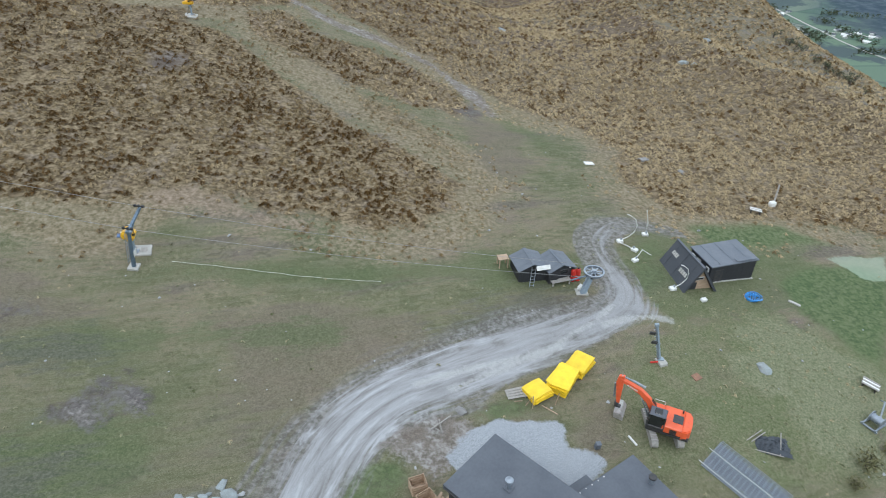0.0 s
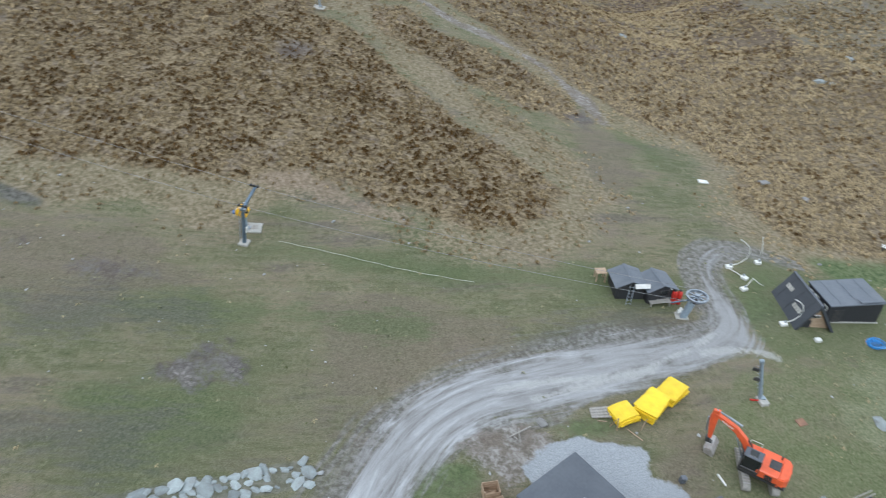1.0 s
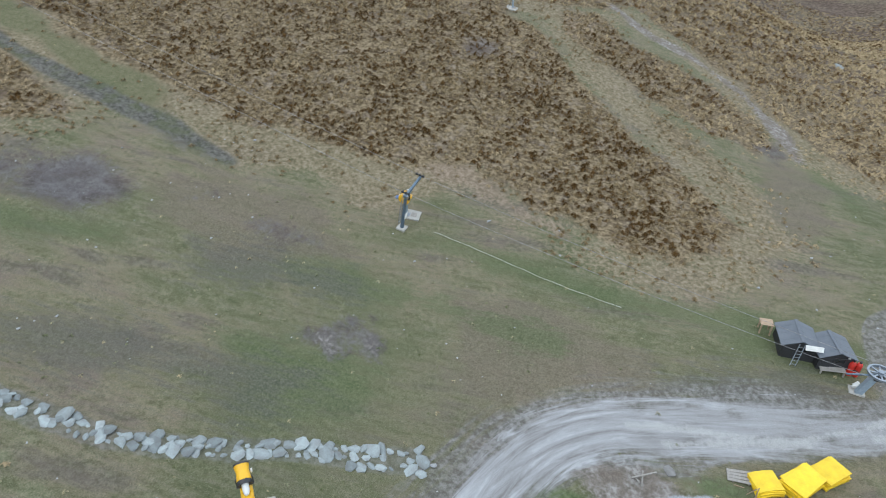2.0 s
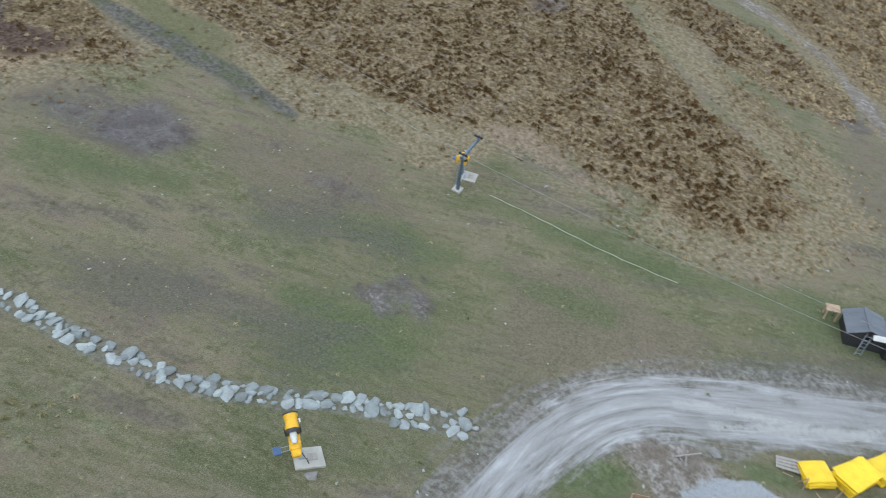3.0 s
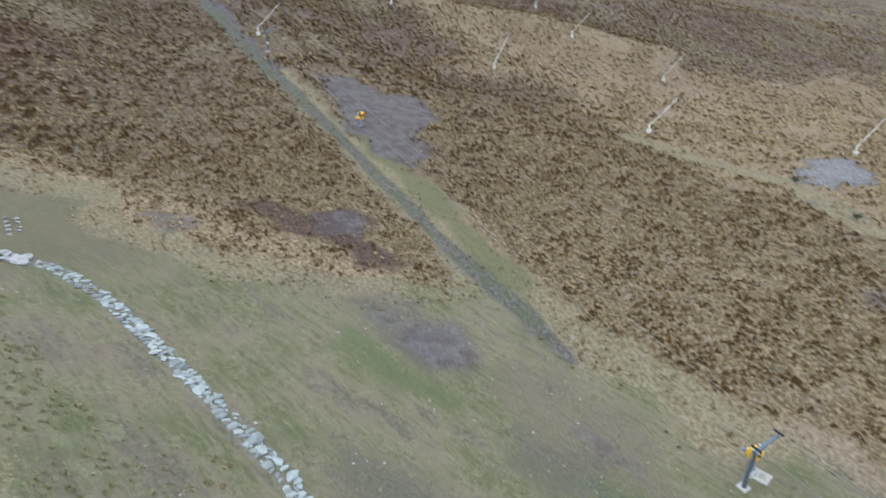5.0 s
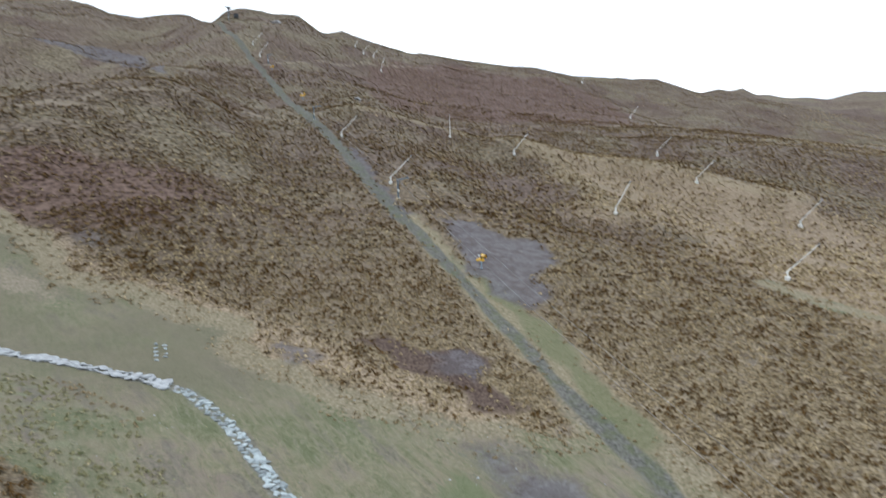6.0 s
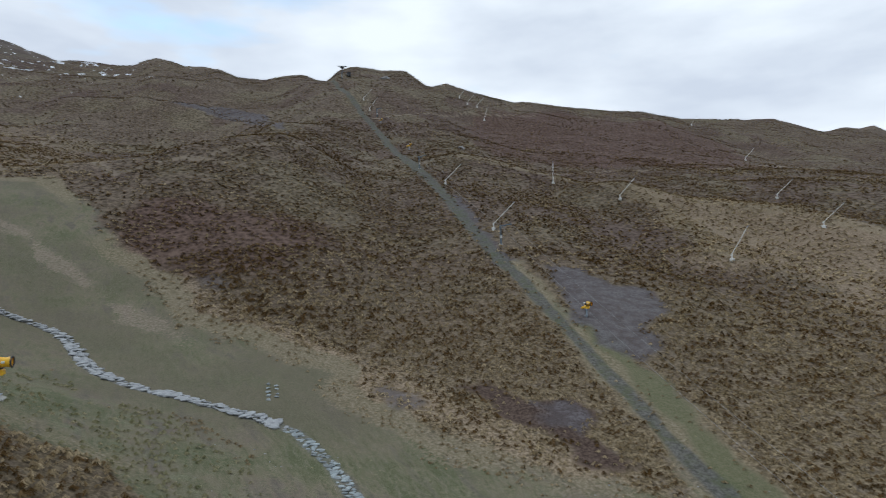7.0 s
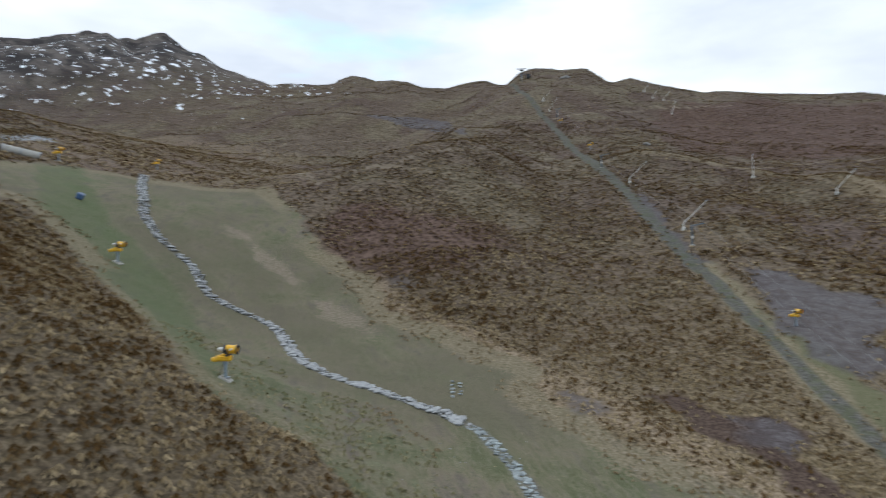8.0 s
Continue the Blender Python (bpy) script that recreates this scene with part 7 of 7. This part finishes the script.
def winch(x, y):
    g = thing("old_winch", x, y, 30, "old grey steel winch frame on rough grass", "winch")
    part("frame", box(box(B(), (1.8, 0.12, 0.2), (0, 0.5, 0.3), bevel=0.02), (1.8, 0.12, 0.2), (0, -0.5, 0.3), bevel=0.02), grey_steel, g)
    part("drum", rod(B(), (0, -0.45, 0.65), (0, 0.45, 0.65), 0.32, n=16), grey_steel, g)
    for s in (-0.45, 0.45):
        part("drum_flange", rod(B(), (0, s - 0.03, 0.65), (0, s + 0.03, 0.65), 0.5, n=20), grey_steel, g)
    part("jib", rod(rod(B(), (0.6, 0, 0.4), (1.5, 0.5, 1.3), 0.07, n=8), (1.5, 0.5, 1.3), (1.9, 0.9, 0.9), 0.06, n=8), grey_steel, g)
    part("cross_beam", box(B(), (0.14, 1.3, 0.14), (-0.8, 0, 0.2), bevel=0.02), grey_steel, g)


winch(33.9, 32.8)


def single_rock(x, y, size, seed, label, mat=None):
    g = thing("boulder", x, y, seed * 37 % 360, label, "boulder", "boulders")
    part("stone_body", boulder(seed, (size, size * 0.7, size * 0.55), 0.8, 22), mat or rock_mat, g)


single_rock(26.8, 37.5, 0.9, 3, "pale grey boulder standing in rough grass", stone_mat)
single_rock(-17.0, 13.2, 0.5, 6, "round grey boulder beside a snow gun pad")
single_rock(-12.7, 22.3, 0.7, 9, "large pale boulder closing the stone drain", stone_mat)
single_rock(-13.3, 23.0, 0.55, 12, "upright pale boulder at the drain's end", stone_mat)
single_rock(-12.3, 21.4, 0.5, 15, "pale boulder at the drain's lower end", stone_mat)
single_rock(1.3, 30.6, 0.6, 18, "grey boulder at the edge of the gravel yard")


def stone_steps():
    g = thing("stone_outlet", -88.6, -7.0, 96, "double row of pale stones beside the drain", "stones")
    slope_fit(g)
    for k in range(9):
        o = part("stone", boulder(70 + k, (0.42, 0.36, 0.25), 0.7, 12), stone_mat, g)
        o.location = (-0.5 + 1.0 * (k % 2), -2.6 + 0.66 * k + 0.1 * (k % 3), 0.1)


stone_steps()


def rope_fence():
    g = thing("rope_line", -23.4, 44.0, 0, "long white rope lying in grass from the lift tower", "rope")
    g.matrix_basis = Matrix()
    pts = []
    for k in range(40):
        t = k / 39
        x, y = -23.4 + 17.9 * t, 44.0 + 0.1 * t + 0.1 * math.sin(t * 7)
        pts.append((x, y, ground_at(x, y) + 0.06 + 0.03 * math.sin(t * 40)))
    part("rope", pipe(B(), pts, 0.02, 5), rope_mat, g)


rope_fence()


def scattered_stones():
    """Pale stones and scraps lying about on the run."""
    rng = np.random.default_rng(12)
    x, y = rng.uniform(-75, 40, 2600), rng.uniform(-12, 75, 2600)
    c = zones(x, y)
    near_drain = to_line(x, y, DRAIN_LINE)
    keep = (rng.uniform(size=x.size) < 0.14 + 0.3 * c["road_edge"] + 0.7 * c["scree"]) & (c["road"] < 0.3) & (c["tussock"] < 0.3) & (c["pad"] < 0.2) & (np.hypot(x, y) > 20)
    x, y = x[keep], y[keep]
    shapes = [boulder(200 + k, (1, 0.8, 0.6), 0.7, 10) for k in range(5)]
    vs, fs = [], []
    for px_, py_, z in zip(x, y, ground_height(x, y)):
        s = shapes[int(rng.integers(5))]
        size = float(np.clip(rng.lognormal(-2.35, 0.45), 0.04, 0.32))
        m = pose(px_, py_, z + size * 0.15, 0, 0, float(rng.uniform(0, 360))) @ Matrix.Diagonal((size,) * 3 + (1,))
        base = len(vs)
        s.verts.index_update()
        vs += [m @ v.co for v in s.verts]
        fs += [[base + v.index for v in f.verts] for f in s.faces]
    me = bpy.data.meshes.new("loose_stones")
    me.from_pydata(vs, [], fs)
    me.materials.append(far_stone)
    tagged(new("loose_stones", me), "pale loose stones scattered over the mown run", "stones", kind="stuff")


scattered_stones()


def top_station():
    x, y = -470.0, 0.0
    g = thing("top_station", -486.0, 4.0, 0, "small dark lift return station on the skyline", "lift station")
    part("post", rod(B(), (0, 0, 0), (0, 0, 7), 0.4, n=10), dark_steel, g)
    part("return_wheel", rod(B(), (0, 0, 6.6), (0, 0, 7.0), 1.6, n=24), dark_steel, g)
    part("cross_arm", box(B(), (0.5, 7, 0.5), (1.0, 0, 7.6)), dark_steel, g)
    part("cabin", box(B(), (3.2, 3, 2.8), (3, 5, 1.2), bevel=0.1), black_clad, g)


top_station()


def water_tank():
    g = thing("white_culvert_pipe", -139.0, -117.5, 128, "pale horizontal pipe section beside a grassy bank", "pipe")
    slope_fit(g)
    part("pipe_body", rod(B(), (-3.5, 0, 0.7), (4.5, 0, 0.7), 1.0, n=18), concrete, g)
    for k in (-3.3, 0.5, 4.3):
        part("pipe_band", rod(B(), (k - 0.1, 0, 0.7), (k + 0.1, 0, 0.7), 1.1, n=18), grey_steel, g)


water_tank()


# ---- shrubs, outcrops and the far valley ----
leaf_dark = material("dark_shrub_leaves", 0.8, 0, (0.045, 0.062, 0.030), (0.075, 0.088, 0.042), 3, 0.2, 9)
leaf_olive = material("olive_shrub_leaves", 0.8, 0, (0.10, 0.105, 0.045), (0.16, 0.145, 0.065), 3, 0.2, 9)
bark = material("grey_bark", 0.9, 0, (0.12, 0.10, 0.085), (0.08, 0.068, 0.06), 6, 0.4, 20)


SHRUBS = [(78.5, 149.0), (75.0, 110.0)]  # the ends of a straggling line of bushes


def shrub(x, y, size, seed, mat, label, tall=0.8, leaves=260):
    g = thing("shrub", x, y, seed * 53 % 360, label, "shrub", "shrubs on the slopes")
    rng = random.Random(seed)
    stems, crown = B(), B()
    tips = []
    for k in range(6):
        a, s = k * 1.05 + rng.uniform(-0.3, 0.3), rng.uniform(0.35, 0.9)
        mid_ = Vector((math.cos(a) * size * 0.3 * s, math.sin(a) * size * 0.3 * s, size * tall * 0.45))
        tip = Vector((math.cos(a) * size * 0.75 * s, math.sin(a) * size * 0.75 * s, size * tall * rng.uniform(0.7, 1.1)))
        rod(stems, (0, 0, -0.1), mid_, size * 0.05, size * 0.03, n=5)
        rod(stems, mid_, tip, size * 0.03, size * 0.01, n=5)
        tips += [tip, mid_.lerp(tip, 0.5)]
    for _ in range(leaves):
        c = rng.choice(tips) + Vector((rng.gauss(0, 0.22), rng.gauss(0, 0.22), rng.gauss(0, 0.16))) * size
        c.z = max(c.z, 0.05)
        u = Vector((rng.gauss(0, 1), rng.gauss(0, 1), rng.gauss(0, 1))).normalized() * size * rng.uniform(0.08, 0.16)
        w = Vector((rng.gauss(0, 1), rng.gauss(0, 1), rng.gauss(0, 1))).normalized() * size * rng.uniform(0.05, 0.09)
        vs = [crown.verts.new(c - u), crown.verts.new(c + w), crown.verts.new(c + u), crown.verts.new(c - w)]
        crown.faces.new(vs)
    part("stems", stems, bark, g)
    part("crown", crown, mat, g)
    return g


shrub(31.2, 28.9, 1.25, 3, leaf_olive, "round olive-green shrub in rough grass")
shrub(29.3, 27.2, 0.8, 7, leaf_olive, "low olive shrub on the rough slope")
shrub(33.6, 30.4, 0.7, 9, leaf_olive, "small olive shrub beside the old winch")
shrub(-60.5, 100.5, 0.9, 14, leaf_dark, "small dark shrub beside the green bench path")
shrub(-46.5, 93.0, 0.8, 17, leaf_dark, "small dark shrub on the tussock edge")
rng = random.Random(31)
for k in range(40):
    t = rng.random() ** 0.8
    sx_, sy_ = SHRUBS[0][0] + (SHRUBS[1][0] - SHRUBS[0][0]) * t + rng.gauss(0, 1.0), SHRUBS[0][1] + (SHRUBS[1][1] - SHRUBS[0][1]) * t + rng.gauss(0, 3.0)
    shrub(sx_, sy_, rng.uniform(0.5, 1.1), 100 + k, leaf_dark, "dark evergreen shrub on the far hillside", 1.2, 70)

for ox, oy, size, seed in ((57.2, 138.2, 1.7, 41), (48.7, 125.7, 1.5, 43), (50.2, 124.4, 1.0, 44), (13.0, 143.0, 1.6, 47), (31.0, 73.0, 0.8, 51), (-300.0, 60.0, 3.0, 53), (-470.0, 36.0, 5.0, 55)):
    single_rock(ox, oy, size, seed, "pale weathered rock in brown tussock", stone_mat if seed < 48 else rock_mat)


def valley_strip(line, width, label, mat):
    """A road on the valley floor."""
    bm = bmesh.new()
    left, right = [], []
    for k, (p, d) in enumerate(along(line, 30.0)):
        side = Vector((-d.y, d.x)) * width / 2
        for row, q in ((left, p + side), (right, p - side)):
            row.append(bm.verts.new((q.x, q.y, max(ground_at(q.x, q.y), ground_at(p.x, p.y)) + 1.2)))
    for a, b in zip(range(len(left) - 1), range(1, len(left))):
        bm.faces.new((left[a], right[a], right[b], left[b]))
    ob = part("valley_road", bm, concrete, None)
    tagged(ob, label, "road", kind="structure")


valley_strip([(920, 1900), (935, 1742), (945, 1637), (954, 1542), (969, 1445), (989, 1394), (1030, 1250)], 6, "straight pale road across the valley floor", concrete)
valley_strip([(950, 1590), (1000, 1592), (1030, 1575), (1040, 1540)], 4, "side road to a farm on the valley floor", concrete)


def farmhouse(x, y, turn, w, mat, label):
    g = thing("valley_house", x, y, turn, label, "house", "houses in the valley")
    part("wall", box(B(), (w, w * 0.6, 4.0), (0, 0, 1.5)), white_paint, g)
    part("roof", prism(B(), [(-w * 0.35, 3.4), (w * 0.35, 3.4), (0, 6.2)], -w * 0.52, w * 0.52), mat, g)
    part("door", box(B(), (1.2, 0.2, 2.2), (0, -w * 0.3 - 0.05, 1.1)), dark_steel, g)


rng = random.Random(77)
for k in range(22):
    hx_, hy_ = rng.choice(((878, 1865), (925, 1899), (959, 1848), (906, 1745), (916, 1578), (1024, 1585), (1033, 1538)))
    farmhouse(hx_ + rng.uniform(-45, 45), hy_ + rng.uniform(-40, 40), rng.uniform(0, 180), rng.uniform(9, 18), rng.choice((roof_pale, white_paint, roof_iron)), "small pale house far below in the valley")


def valley_trees():
    """Hedgerow and shelter-belt trees on the valley floor."""
    rng = np.random.default_rng(9)
    vs, fs = [], []
    belts = [((880, 1700), (900, 1500)), ((990, 1700), (1010, 1480)), ((930, 1420), (1100, 1440)), ((800, 1900), (960, 1800)), ((1010, 1760), (1250, 1640)), ((840, 1600), (930, 1560)), ((1000, 1400), (1180, 1460))]
    for (ax, ay), (bx, by) in belts:
        for _ in range(46):
            t = rng.uniform()
            x, y = ax + (bx - ax) * t + rng.normal(0, 9), ay + (by - ay) * t + rng.normal(0, 9)
            z, h = ground_at(x, y), rng.uniform(6, 14)
            for _ in range(14):
                c = np.array([x, y, z + h * rng.uniform(0.25, 1.0)]) + rng.normal(0, h * 0.17, 3)
                base = len(vs)
                for _ in range(3):
                    vs.append(tuple(c + rng.normal(0, h * 0.16, 3)))
                fs.append((base, base + 1, base + 2))
    me = bpy.data.meshes.new("valley_trees")
    me.from_pydata(vs, [], fs)
    me.materials.append(leaf_dark)
    tagged(new("valley_trees", me), "dark shelter belts of trees on the valley floor", "trees", kind="stuff")


valley_trees()
